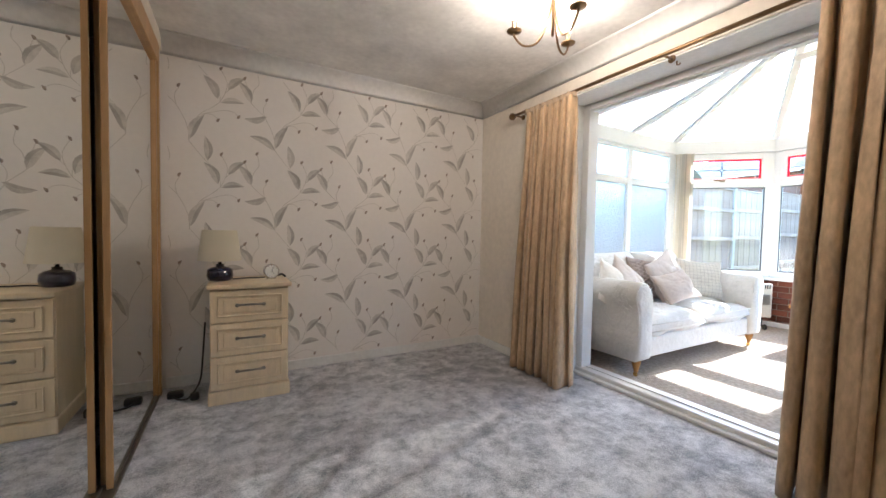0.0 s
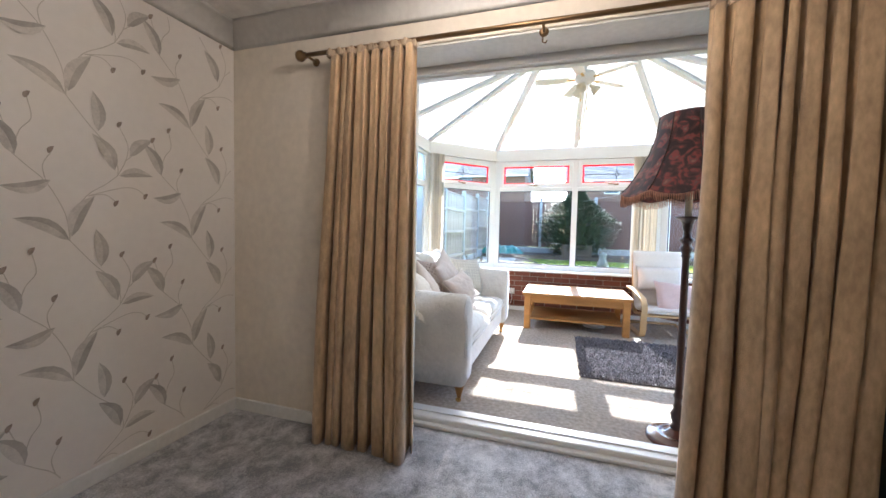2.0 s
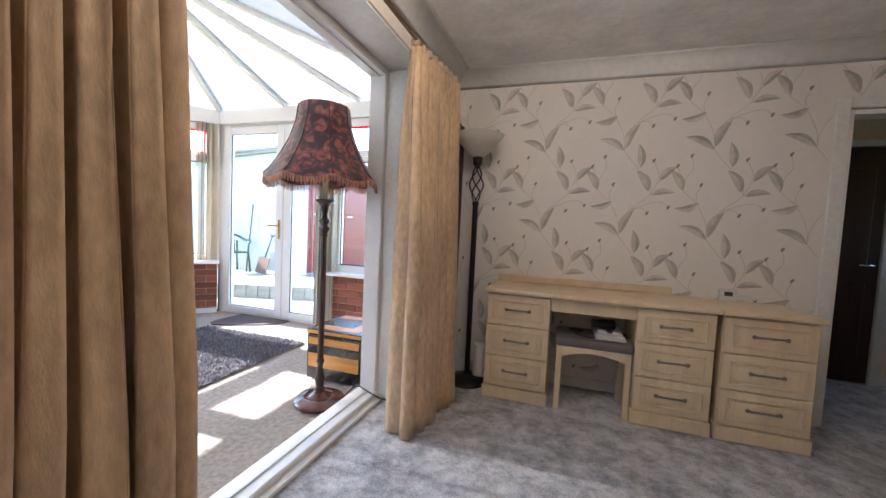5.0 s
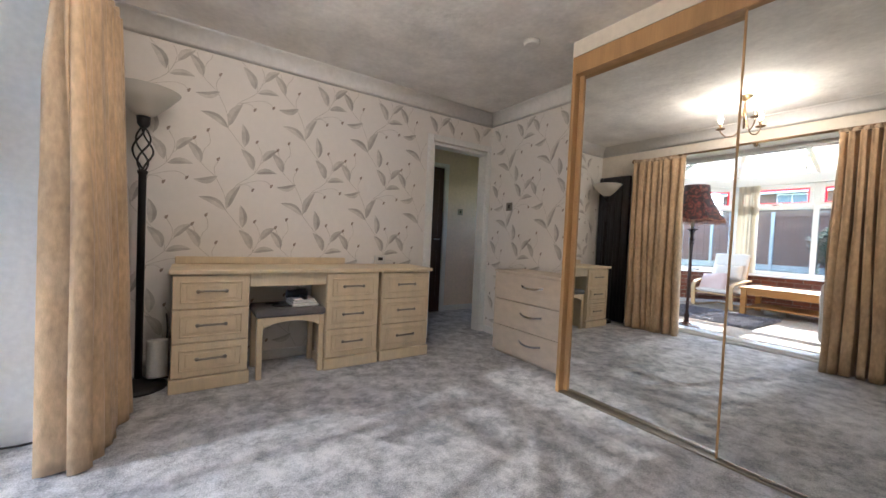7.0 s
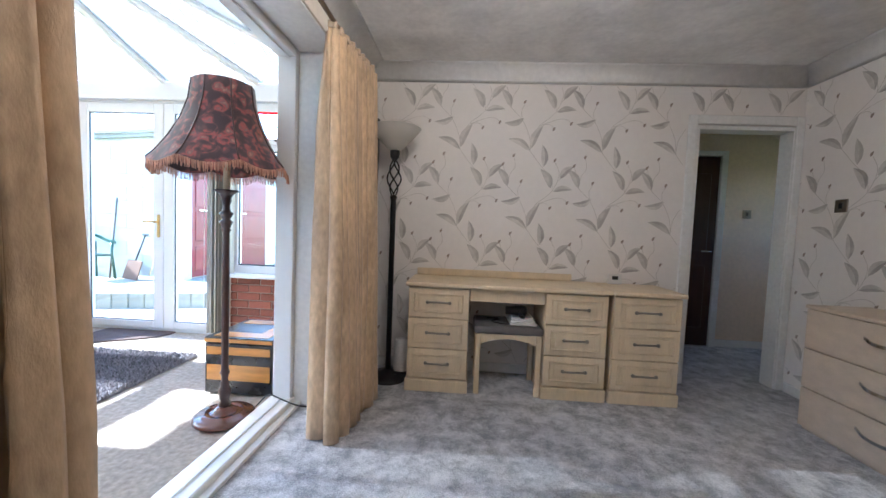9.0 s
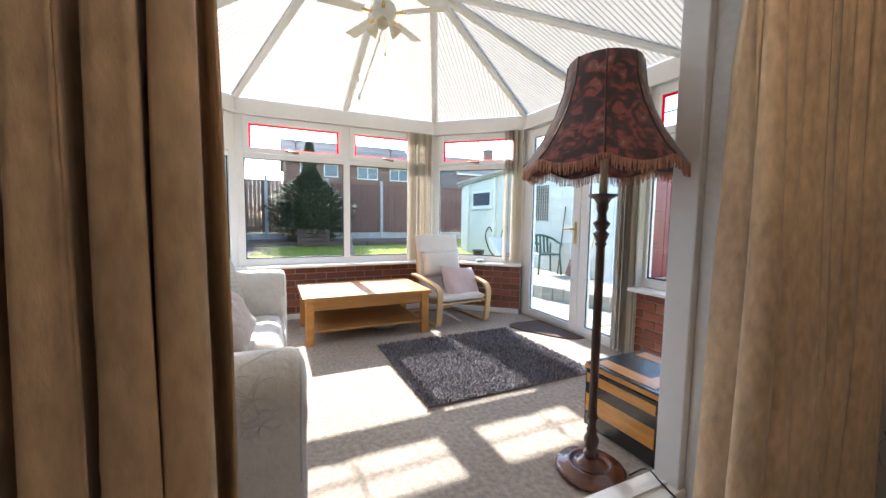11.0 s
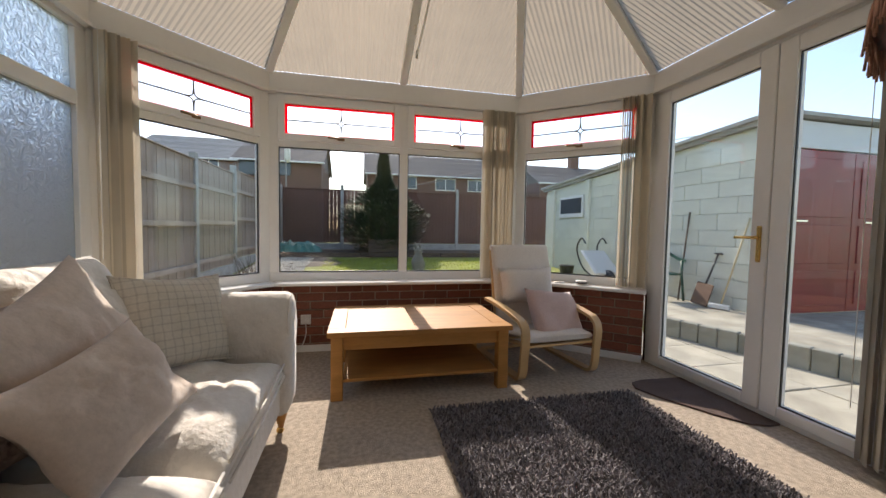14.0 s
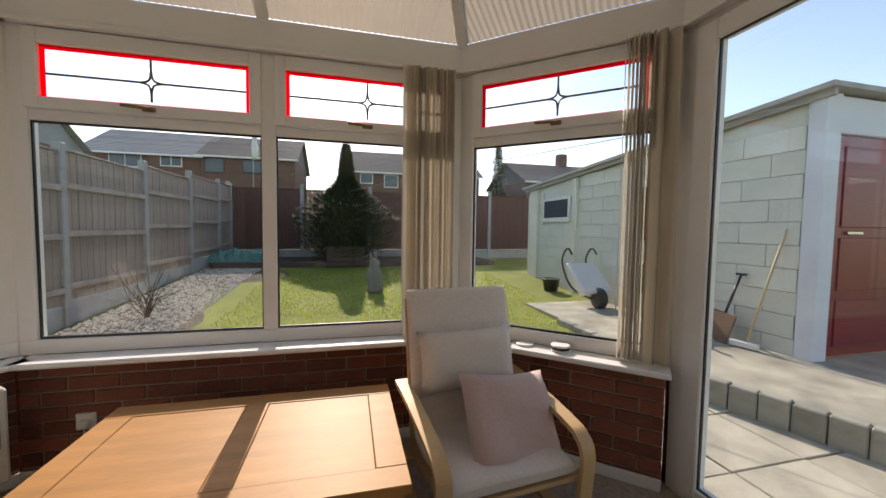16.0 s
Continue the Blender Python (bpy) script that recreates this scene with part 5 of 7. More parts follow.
def sofa_arm(x_in, x_out):
    """A scroll arm: upright panel that flares outward to a rolled top."""
    bm = bmesh.new()
    sg = 1 if x_out > x_in else -1
    prof = [(0.0, 0.13), (0.0, 0.50), (0.005, 0.585), (0.03, 0.635), (0.075, 0.662), (0.13, 0.664), (0.18, 0.645), (0.21, 0.605), (0.212, 0.56), (0.19, 0.51), (0.172, 0.45), (0.165, 0.30), (0.165, 0.13)]
    prof = [(px, z + 0.085 * (z - 0.13) / 0.534) for px, z in prof]
    rows = []
    ny = 14
    for y, k in [(SF - 0.034, 0.72), (SF - 0.028, 0.86), (SF - 0.014, 0.96)] + [(SF + 0.01 + (SB - 0.05 - SF) * j / ny, 1.0 if j < ny else 0.93) for j in range(ny + 1)]:
        v = max(0.0, (y - SF) / (SB - SF))
        sag = -0.03 * v + 0.012 * math.sin(v * 5)
        rows.append([bm.verts.new((x_in + sg * ((px - 0.1) * k + 0.1), y + 0.004 * noise.noise(Vector((px * 20, y * 9, z * 9))), (z - 0.42) * k + 0.42 + (sag if z > 0.4 else 0) + 0.05 * max(0, v - 0.75) * (z > 0.4) + 0.006 * noise.noise(Vector((px * 9, y * 7, z * 6))))) for px, z in prof])
    n = len(prof)
    for a, b in zip(rows, rows[1:]):
        for i in range(n):
            f = bm.faces.new((a[i], a[(i + 1) % n], b[(i + 1) % n], b[i]))
            f.smooth = True
    bm.faces.new(rows[0]).smooth = True
    bm.faces.new(rows[-1][::-1])
    arm = part("arm", bm, M_SOFA, sofa)
    bm = bmesh.new()
    tube(bm, [(x_in + sg * ((px - 0.1) * 0.955 + 0.1), SF - 0.015, (z - 0.42) * 0.955 + 0.42) for px, z in prof[1:-1]], 0.0045, 6)
    part("piping", bm, M_SOFA, arm)
    return arm


arm_w = sofa_arm(3.10, SX0)
arm_e = sofa_arm(4.805, SX1)
for k, x in enumerate((3.105, 3.958)):
    bm = bmesh.new()
    t = bmesh.new()
    pillow(t, 0.845, 0.72, 0.20, 40, 0.03, 0.032, 11 + k, 0.32)
    join(bm, t, 0, Matrix.Translation((x + 0.423, 2.325, 0.375)) @ Matrix.Rotation(radians(1.5), 4, 'X'))
    sc_ = part("seat_cushion", bm, M_SOFA, sofa)
    bm = bmesh.new()
    for z in (0.345, 0.405):
        tube(bm, [(x + 0.02, SF - 0.002, z), (x + 0.42, SF - 0.010, z), (x + 0.825, SF - 0.002, z)], 0.005, 5)
    part("piping", bm, M_SOFA, sc_)
for k, x in enumerate((3.11, 3.955)):
    cushion("back_cushion", 0.86, 0.60, 0.30, Matrix.Translation((x + 0.42, 2.69, 0.66)) @ Matrix.Rotation(radians(72), 4, 'X'), M_SOFA, "", seed=21 + k, pinch=0.10, parent=sofa, n=40, rnd=0.042, piping=True, sq=0.42, p=3.4)
for x in (2.993, 4.879):
    for y in (1.998, SB - 0.08):
        lg = bmesh.new()
        lathe(lg, [(0.013, 0.035), (0.016, 0.05), (0.030, 0.10), (0.034, 0.125), (0.028, 0.135)], (x, y, 0), 16)
        leg = part("leg", lg, M_TABLE, sofa, "turned honey-brown wooden leg")
        lg = bmesh.new()
        lathe(lg, [(0.016, -0.007), (0.019, -0.003), (0.019, 0.003), (0.016, 0.007)], (x, y + 0.004, 0.019), 14, mtx=Matrix.Rotation(math.pi / 2, 4, 'Y'))
        box(lg, x - 0.010, x + 0.010, y - 0.008, y + 0.008, 0.024, 0.045, bev=0.003)
        part("castor", lg, M_BRASS, leg, "small brass castor")


def flower_relief(parent, to_face, seed, count, spread):
    """Stitched flower outlines on the damask."""
    rng = random.Random(seed)
    bm = bmesh.new()
    for _ in range(count):
        cx, cz = rng.uniform(*spread[0]), rng.uniform(*spread[1])
        sz = rng.uniform(0.05, 0.085)
        a0 = rng.uniform(0, 6)
        for k in range(5):
            a = a0 + k * 1.256
            tip = (cx + sz * math.cos(a), cz + sz * math.sin(a))
            l, r = a + 0.45, a - 0.45
            pts = [(cx, cz), (cx + sz * 0.7 * math.cos(l), cz + sz * 0.7 * math.sin(l)), tip, (cx + sz * 0.7 * math.cos(r), cz + sz * 0.7 * math.sin(r)), (cx, cz)]
            tube(bm, [to_face(p.x, p.y) for p in smooth_path([(x, z, 0) for x, z in pts], 4)], 0.0013, 5)
        st_ = [(cx, cz), (cx + rng.uniform(-0.06, 0.06), cz - 0.08), (cx + rng.uniform(-0.09, 0.09), cz - 0.17)]
        tube(bm, [to_face(p.x, p.y) for p in smooth_path([(x, z, 0) for x, z in st_], 4)], 0.0013, 5)
    part("flower_stitching", bm, M_SOFAPRINT, parent, "raised flower outlines")["kind"] = "stuff"


ARM_OUT = [(0.012, 0.60), (0.03, 0.637), (0.075, 0.664), (0.13, 0.666), (0.18, 0.648), (0.213, 0.605), (0.214, 0.56), (0.192, 0.51), (0.174, 0.45), (0.168, 0.30), (0.168, 0.16)]
ARM_OUT = [(px, z + 0.085 * (z - 0.13) / 0.534) for px, z in ARM_OUT]


def on_arm(s, u):
    """A place on the outside of the west arm: s along it, u in metres from the inner edge over the roll."""
    for (ax, az), (bx, bz) in zip(ARM_OUT, ARM_OUT[1:]):
        d = math.hypot(bx - ax, bz - az)
        if u <= d:
            f = u / d
            v = min(1, max(0, (s - SF) / (SB - SF)))
            z = az + (bz - az) * f
            sag = -0.03 * v + 0.012 * math.sin(v * 5) + 0.05 * max(0, v - 0.75) if z > 0.4 else 0.0
            return (3.10 - (ax + (bx - ax) * f), s, z + sag - 0.0003)
        u -= d
    return (3.10 - ARM_OUT[-1][0], s, 0.16)


flower_relief(arm_w, on_arm, 5, 9, ((2.06, 2.80), (0.10, 0.55)))
flower_relief(arm_e, lambda s, z: (4.802, s, z), 6, 4, ((2.05, 2.4), (0.46, 0.54)))


def scatter(w, h, th, c, along, up_, mtl, label, seed, piping=False, ruche=0.0):
    """A loose cushion with its middle at c, its width running along and its height running up."""
    u = Vector(along).normalized()
    n = u.cross(Vector(up_)).normalized()
    m = Matrix((u, n.cross(u), n)).transposed().to_4x4()
    m.translation = c
    cushion("scatter_cushion", w, h, th, m, mtl, label, "cushion", seed, "scatter cushions on the sofa", piping=piping, n=72 if ruche else 32, rnd=0.026, pinch=0.22, sq=0.6, p=2.5, ruche=ruche)


scatter(0.56, 0.50, 0.17, (3.20, 2.30, 0.585), (0.55, -0.15, -0.42), (0.35, 0.35, 0.5), M_CUSH_CREAM, "cream corded scatter cushion tipped against the sofa arm", 1, True)
scatter(0.50, 0.46, 0.17, (3.44, 2.38, 0.655), (0.39, 0.03, -0.22), (0.14, 0.2, 0.34), M_CUSH_PINK, "dusty beige scatter cushion leaning on the sofa back", 2)
scatter(0.54, 0.45, 0.15, (3.93, 2.51, 0.675), (0.5, 0.0, -0.05), (0.0, 0.14, 0.36), M_CUSH_MAUVE, "mauve-brown ruched scatter cushion on the sofa", 3, ruche=0.028)
scatter(0.62, 0.47, 0.16, (4.12, 2.43, 0.70), (0.62, 0.116, 0.17), (-0.12, 0.13, 0.32), M_CUSH_PINK, "beige velvet scatter cushion standing on its corner", 4)
scatter(0.49, 0.32, 0.14, (3.945, 2.235, 0.635), (0.445, -0.03, 0.057), (0.0, 0.16, 0.21), M_CUSH_PINK, "small beige scatter cushion in front of the others", 5)
scatter(0.46, 0.44, 0.14, (4.705, 2.40, 0.66), (0.293, -0.24, -0.03), (0.12, 0.11, 0.37), M_CUSH_CHECK, "oatmeal checked scatter cushion by the sofa arm", 6, True)

# coffee table
tb = thing("coffee_table", "honey oak coffee table with a low shelf", "coffee table")
TX0, TX1, TY0, TY1, TH = 5.178, 5.99, 0.562, 1.792, 0.445
for x0, x1, y0, y1 in ((TX0, TX0 + 0.11, TY0, TY1), (TX1 - 0.11, TX1, TY0, TY1), (TX0 + 0.11, TX1 - 0.11, TY0, TY0 + 0.11), (TX0 + 0.11, TX1 - 0.11, TY1 - 0.11, TY1), (TX0 + 0.11, TX1 - 0.11, 1.13, 1.225)):
    bm = bmesh.new()
    box(bm, x0, x1, y0, y1, TH - 0.034, TH, bev=0.003)
    part("top_rail", bm, M_TABLE, tb)
for y0, y1 in ((TY0 + 0.11, 1.13), (1.225, TY1 - 0.11)):
    bm = bmesh.new()
    box(bm, TX0 + 0.112, TX1 - 0.112, y0 + 0.002, y1 - 0.002, TH - 0.032, TH - 0.003, bev=0.001)
    part("top_panel", bm, M_TABLE, tb)
for x in (TX0 + 0.055, TX1 - 0.055):
    for y in (TY0 + 0.06, TY1 - 0.06):
        bm = bmesh.new()
        box(bm, x - 0.037, x + 0.037, y - 0.037, y + 0.037, 0, TH - 0.034, bev=0.004)
        part("leg", bm, M_TABLE, tb)
for x in (TX0 + 0.04, TX1 - 0.06):
    boxed("apron", (x, x + 0.02, TY0 + 0.097, TY1 - 0.097, TH - 0.125, TH - 0.034), M_TABLE, tb, 0.002)
for y in (TY0 + 0.04, TY1 - 0.06):
    boxed("apron", (TX0 + 0.092, TX1 - 0.092, y, y + 0.02, TH - 0.125, TH - 0.034), M_TABLE, tb, 0.002)
boxed("shelf", (TX0 + 0.03, TX1 - 0.03, TY0 + 0.097, TY1 - 0.097, 0.115, 0.137), M_TABLE, tb, 0.003)
bm = bmesh.new()
lathe(bm, [(0.13, 0.0), (0.135, 0.05), (0.12, 0.07), (0.02, 0.075)], (5.62, 0.93, 0.0), 24)
tagged(obj("cable_drum", bm, M_PLASTIC), "round white box on the carpet under the table", "round box")

# bentwood armchair, built facing -x, then turned
CM = pose(5.62, 0.165, 0, 0, 0, 6)
ac = thing("armchair", "bentwood armchair with a padded off-white seat", "armchair", CM)
for y in (0.315, -0.315):
    bm = bmesh.new()
    ribbon(bm, smooth_path([(0.28, y, 0.505), (0.05, y, 0.492), (-0.22, y, 0.455), (-0.315, y, 0.425), (-0.355, y, 0.36), (-0.345, y, 0.22), (-0.330, y, 0.08), (-0.30, y, 0.025), (-0.22, y, 0.013), (0.1, y, 0.012), (0.42, y, 0.012)], 7), 0.062, 0.024)
    part("side_frame", bm, M_BEECH, ac)
    bm = bmesh.new()
    yi = y * 0.86
    ribbon(bm, smooth_path([(-0.31, yi, 0.265), (-0.10, yi, 0.235), (0.09, yi, 0.21), (0.16, yi, 0.27), (0.22, yi, 0.52), (0.27, yi, 0.75), (0.315, yi, 0.92)], 6), 0.045, 0.02)
    part("seat_rail", bm, M_BEECH, ac)
for p, q in (((-0.30, -0.30, 0.255), (-0.30, 0.30, 0.255)), ((0.40, -0.30, 0.025), (0.40, 0.30, 0.025)), ((0.26, -0.30, 0.50), (0.26, 0.30, 0.50)), ((0.10, -0.285, 0.205), (0.10, 0.285, 0.205))):
    bm = bmesh.new()
    beam(bm, p, q, 0.06, 0.02, bev=0.003)
    part("cross_rail", bm, M_BEECH, ac)
bm = bmesh.new()
sec = smooth_path([(-0.335, 0, 0.305), (-0.20, 0, 0.31), (0.02, 0, 0.275), (0.115, 0, 0.29), (0.155, 0, 0.35), (0.205, 0, 0.56), (0.245, 0, 0.73), (0.275, 0, 0.83), (0.315, 0, 0.965)], 5)
rows = []
for i, p in enumerate(sec):
    d = (sec[min(i + 1, len(sec) - 1)] - sec[max(i - 1, 0)]).normalized()
    nrm = Vector((-d.z, 0, d.x))
    v = i / (len(sec) - 1)
    tk = 0.030 * (0.6 if i in (0, len(sec) - 1) else 1) * (0.75 if abs(v - 0.78) < 0.02 or abs(v - 0.55) < 0.02 else 1.0)
    row = []
    for k in range(20):
        a = 2 * math.pi * k / 20
        cy, cn = math.cos(a), math.sin(a)
        yy = 0.285 * math.copysign(abs(cy) ** 0.35, cy)
        nn = tk * math.copysign(abs(cn) ** 0.6, cn)
        row.append(bm.verts.new(p + Vector((0, yy, 0)) + nrm * nn))
    rows.append(row)
for a, b in zip(rows, rows[1:]):
    for k in range(20):
        f = bm.faces.new((a[k], a[(k + 1) % 20], b[(k + 1) % 20], b[k]))
        f.smooth = True
bm.faces.new(rows[0])
bm.faces.new(rows[-1][::-1])
part("seat_cushion", bm, M_SEAT_PAD, ac, "off-white padded canvas cushion")
cushion("head_pad", 0.53, 0.31, 0.12, Matrix.Translation((0.155, 0.0, 0.63)) @ Matrix.Rotation(radians(90), 4, 'Z') @ Matrix.Rotation(radians(-76), 4, 'X'), M_SEAT_PAD, "", seed=8, parent=ac, n=10)
cushion("chair_cushion", 0.47, 0.45, 0.15, CM @ Matrix.Translation((-0.11, -0.10, 0.42)) @ Matrix.Rotation(radians(-82), 4, 'Z') @ Matrix.Rotation(radians(56), 4, 'X') @ Matrix.Rotation(radians(-8), 4, 'Z'), M_ROSE, "pale pink square cushion propped in the armchair", seed=9, n=16, rnd=0.018)

# rug and mat
RX0, RX1, RY0, RY1 = 3.755, 4.985, -0.215, 1.19
rug = thing("rug", "charcoal shaggy rug on beige carpet", "rug")
boxed("backing", (RX0 + 0.015, RX1 - 0.015, RY0 + 0.015, RY1 - 0.015, 0.0, 0.012), M_RUG, rug, 0.003)
rng = random.Random(4)
vs, fs = [], []
for i in range(100):
    for j in range(114):
        x = RX0 + 0.012 + (RX1 - RX0 - 0.024) * (i + rng.random()) / 100
        y = RY0 + 0.012 + (RY1 - RY0 - 0.024) * (j + rng.random()) / 114
        a, h, lean = rng.uniform(0, 6.28), rng.uniform(0.02, 0.034), rng.uniform(0.004, 0.018)
        la = rng.uniform(0, 6.28)
        w = rng.uniform(0.004, 0.0065)
        b = len(vs)
        for k in range(3):
            vs.append((x + w * math.cos(a + k * 2.1), y + w * math.sin(a + k * 2.1), 0.010))
        for k in range(3):
            vs.append((x + lean * math.cos(la) + w * 0.75 * math.cos(a + k * 2.1), y + lean * math.sin(la) + w * 0.75 * math.sin(a + k * 2.1), h + 0.004 * (k == 0)))
        fs += [(b, b + 1, b + 4, b + 3), (b + 1, b + 2, b + 5, b + 4), (b + 2, b, b + 3, b + 5), (b + 3, b + 4, b + 5)]
me = bpy.data.meshes.new("shag")
me.from_pydata(vs, [], fs)
me.materials.append(M_RUG)
shag = tagged(new("shag", me), "", "", "", "stuff")
shag.parent = rug
bm = bmesh.new()
pts = [(4.43, -0.775), (4.43, -0.70), (4.47, -0.60), (4.60, -0.50), (4.85, -0.36), (5.02, -0.30), (5.10, -0.34), (5.13, -0.44), (5.12, -0.775)]
for z in (0.0, 0.012):
    f = bm.faces.new([bm.verts.new((x, y, z)) for x, y in pts])
bm.verts.ensure_lookup_table()
for i in range(len(pts)):
    k = (i + 1) % len(pts)
    bm.faces.new((bm.verts[i], bm.verts[k], bm.verts[len(pts) + k], bm.verts[len(pts) + i]))
tagged(obj("doormat", bm, M_MAT), "dark brown half-round doormat inside the garden doors", "doormat")

# black and amber trunk
trk = thing("storage_trunk", "black trunk with broad orange-brown bands", "trunk")
boxed("body", (2.815, 3.258, -0.05, 0.42, 0.012, 0.335), M_TRUNK, trk, 0.004)
boxed("lid", (2.811, 3.262, -0.054, 0.424, 0.338, 0.375), M_TRUNK, trk, 0.006)
for z0, z1 in ((0.10, 0.20), (0.265, 0.315)):
    boxed("band", (2.83, 3.245, 0.42, 0.424, z0, z1), M_AMBER, trk, 0.001)
    boxed("band", (3.258, 3.262, -0.03, 0.405, z0, z1), M_AMBER, trk, 0.001)
bm = bmesh.new()
for q in ((2.86, 3.22, 0.30, 0.39), (2.86, 3.22, -0.02, 0.07), (2.86, 2.95, 0.07, 0.30)):
    box(bm, q[0], q[1], q[2], q[3], 0.375, 0.378)
part("lid_inlay", bm, M_AMBER, trk)
boxed("lid_edge", (2.815, 3.258, 0.424, 0.428, 0.345, 0.368), M_AMBER, trk, 0.001)

# standard lamp
sl = thing("standard_lamp", "dark turned-wood standard lamp with a fringed floral shade", "floor lamp", pose(2.935, 0.705, 0))
bm = bmesh.new()
lathe(bm, [(0.150, 0.012), (0.155, 0.02), (0.155, 0.035), (0.140, 0.045), (0.120, 0.043), (0.105, 0.055), (0.085, 0.058), (0.080, 0.050), (0.06, 0.06), (0.045, 0.075), (0.03, 0.085)], (0, 0, 0), 40)
part("base", bm, M_MAHOG, sl, "stepped red-brown round base")
for k in range(3):
    a = radians(30 + 120 * k)
    bm = bmesh.new()
    lathe(bm, [(0.016, 0.0), (0.02, 0.006), (0.016, 0.013)], (0.12 * math.cos(a), 0.12 * math.sin(a), 0), 10)
    part("bun_foot", bm, M_DARKWOOD, sl)
bm = bmesh.new()
lathe(bm, [(0.028, 0.08), (0.034, 0.10), (0.022, 0.115), (0.030, 0.14), (0.034, 0.17), (0.020, 0.20), (0.024, 0.215), (0.017, 0.23), (0.019, 0.26), (0.026, 0.275), (0.019, 0.29), (0.018, 0.40), (0.0195, 0.60), (0.0185, 1.00), (0.018, 1.055), (0.026, 1.065), (0.020, 1.075), (0.030, 1.10), (0.034, 1.112), (0.020, 1.125), (0.030, 1.145), (0.038, 1.158), (0.022, 1.17), (0.018, 1.20), (0.026, 1.225), (0.024, 1.24), (0.036, 1.262), (0.060, 1.275), (0.062, 1.283), (0.02, 1.285)], (0, 0, 0), 24)
part("column", bm, M_DARKWOOD, sl)
bm = bmesh.new()
lathe(bm, [(0.017, 1.284), (0.017, 1.43), (0.012, 1.432)], (0, 0, 0), 16)
part("candle_tube", bm, M_CANDLE, sl, "ivory candle tube")
M_SHADE = bpy.data.materials.new("dark_red_floral_velvet")
M_SHADE.use_nodes = True
nt = M_SHADE.node_tree
b = nt.nodes["Principled BSDF"]
b.inputs["Roughness"].default_value = 0.8
b.inputs["Sheen Weight"].default_value = 0.4
tc = nt.nodes.new("ShaderNodeTexCoord")
vo = nt.nodes.new("ShaderNodeTexVoronoi")
vo.inputs["Scale"].default_value = 21.0
nz = nt.nodes.new("ShaderNodeTexNoise")
nz.inputs["Scale"].default_value = 16.0
nz.inputs["Detail"].default_value = 5.0
nz.inputs["Distortion"].default_value = 1.2
nt.links.new(tc.outputs["Object"], nz.inputs["Vector"])
nt.links.new(tc.outputs["Object"], vo.inputs["Vector"])
ad = nt.nodes.new("ShaderNodeMath")
ad.operation = 'MULTIPLY_ADD'
nt.links.new(vo.outputs["Distance"], ad.inputs[0])
ad.inputs[1].default_value = -0.35
nt.links.new(nz.outputs[0], ad.inputs[2])
cr = nt.nodes.new("ShaderNodeValToRGB")
el = cr.color_ramp.elements
el[0].position, el[0].color = 0.25, (0.040, 0.018, 0.02, 1)
el[1].position, el[1].color = 0.62, (0.42, 0.20, 0.13, 1)
for pos, c in ((0.36, (0.10, 0.036, 0.034, 1)), (0.44, (0.30, 0.06, 0.045, 1)), (0.5, (0.15, 0.075, 0.065, 1))):
    e2 = el.new(pos)
    e2.color = c
nt.links.new(ad.outputs[0], cr.inputs[0])
nt.links.new(cr.outputs[0], b.inputs["Base Color"])
bm = bmesh.new()


def scallop(a, z):
    dz = -0.028 * abs(math.sin(a * 4)) if z < 1.44 else 0.0
    ridge = 1 + 0.03 * abs(math.cos(a * 4)) * (1.0 if z < 1.6 else 0.4)
    return ridge, dz


lathe(bm, [(0.320, 1.41), (0.285, 1.45), (0.235, 1.53), (0.190, 1.63), (0.158, 1.73), (0.145, 1.835), (0.140, 1.838), (0.150, 1.73), (0.182, 1.63), (0.227, 1.53), (0.277, 1.45), (0.310, 1.412)], (0.01, 0.012, 0), 64, wob=scallop)
for f in [f for f in bm.faces if len(f.verts) > 4]:
    bm.faces.remove(f)
shade = part("shade", bm, M_SHADE, sl, "flared scalloped shade of dark red floral cloth")
bm = bmesh.new()
for k in range(420):
    a = 2 * math.pi * k / 420
    r, dz = scallop(a, 1.41)
    ln = 0.040 + 0.008 * math.sin(k * 3.3)
    p = Vector((0.01 + 0.318 * r * math.cos(a), 0.012 + 0.318 * r * math.sin(a), 1.412 + dz))
    tube(bm, [p, p + Vector((0.004 * math.sin(k * 5), 0.004 * math.cos(k * 3), -ln))], 0.0019, 4)
ob = part("fringe", bm, M_FRINGE, shade, "salmon thread fringe")
ob["kind"] = "stuff"
for k in range(8):
    bm = bmesh.new()
    a = 2 * math.pi * k / 8
    pts = [(0.01 + r * (1 + 0.03 * (1 if z < 1.6 else 0.4)) * math.cos(a), 0.012 + r * (1 + 0.03 * (1 if z < 1.6 else 0.4)) * math.sin(a), z) for r, z in ((0.322, 1.41), (0.287, 1.45), (0.237, 1.53), (0.192, 1.63), (0.160, 1.73), (0.147, 1.835))]
    tube(bm, pts, 0.004, 5)
    part("braid", bm, M_DARKWOOD, shade)

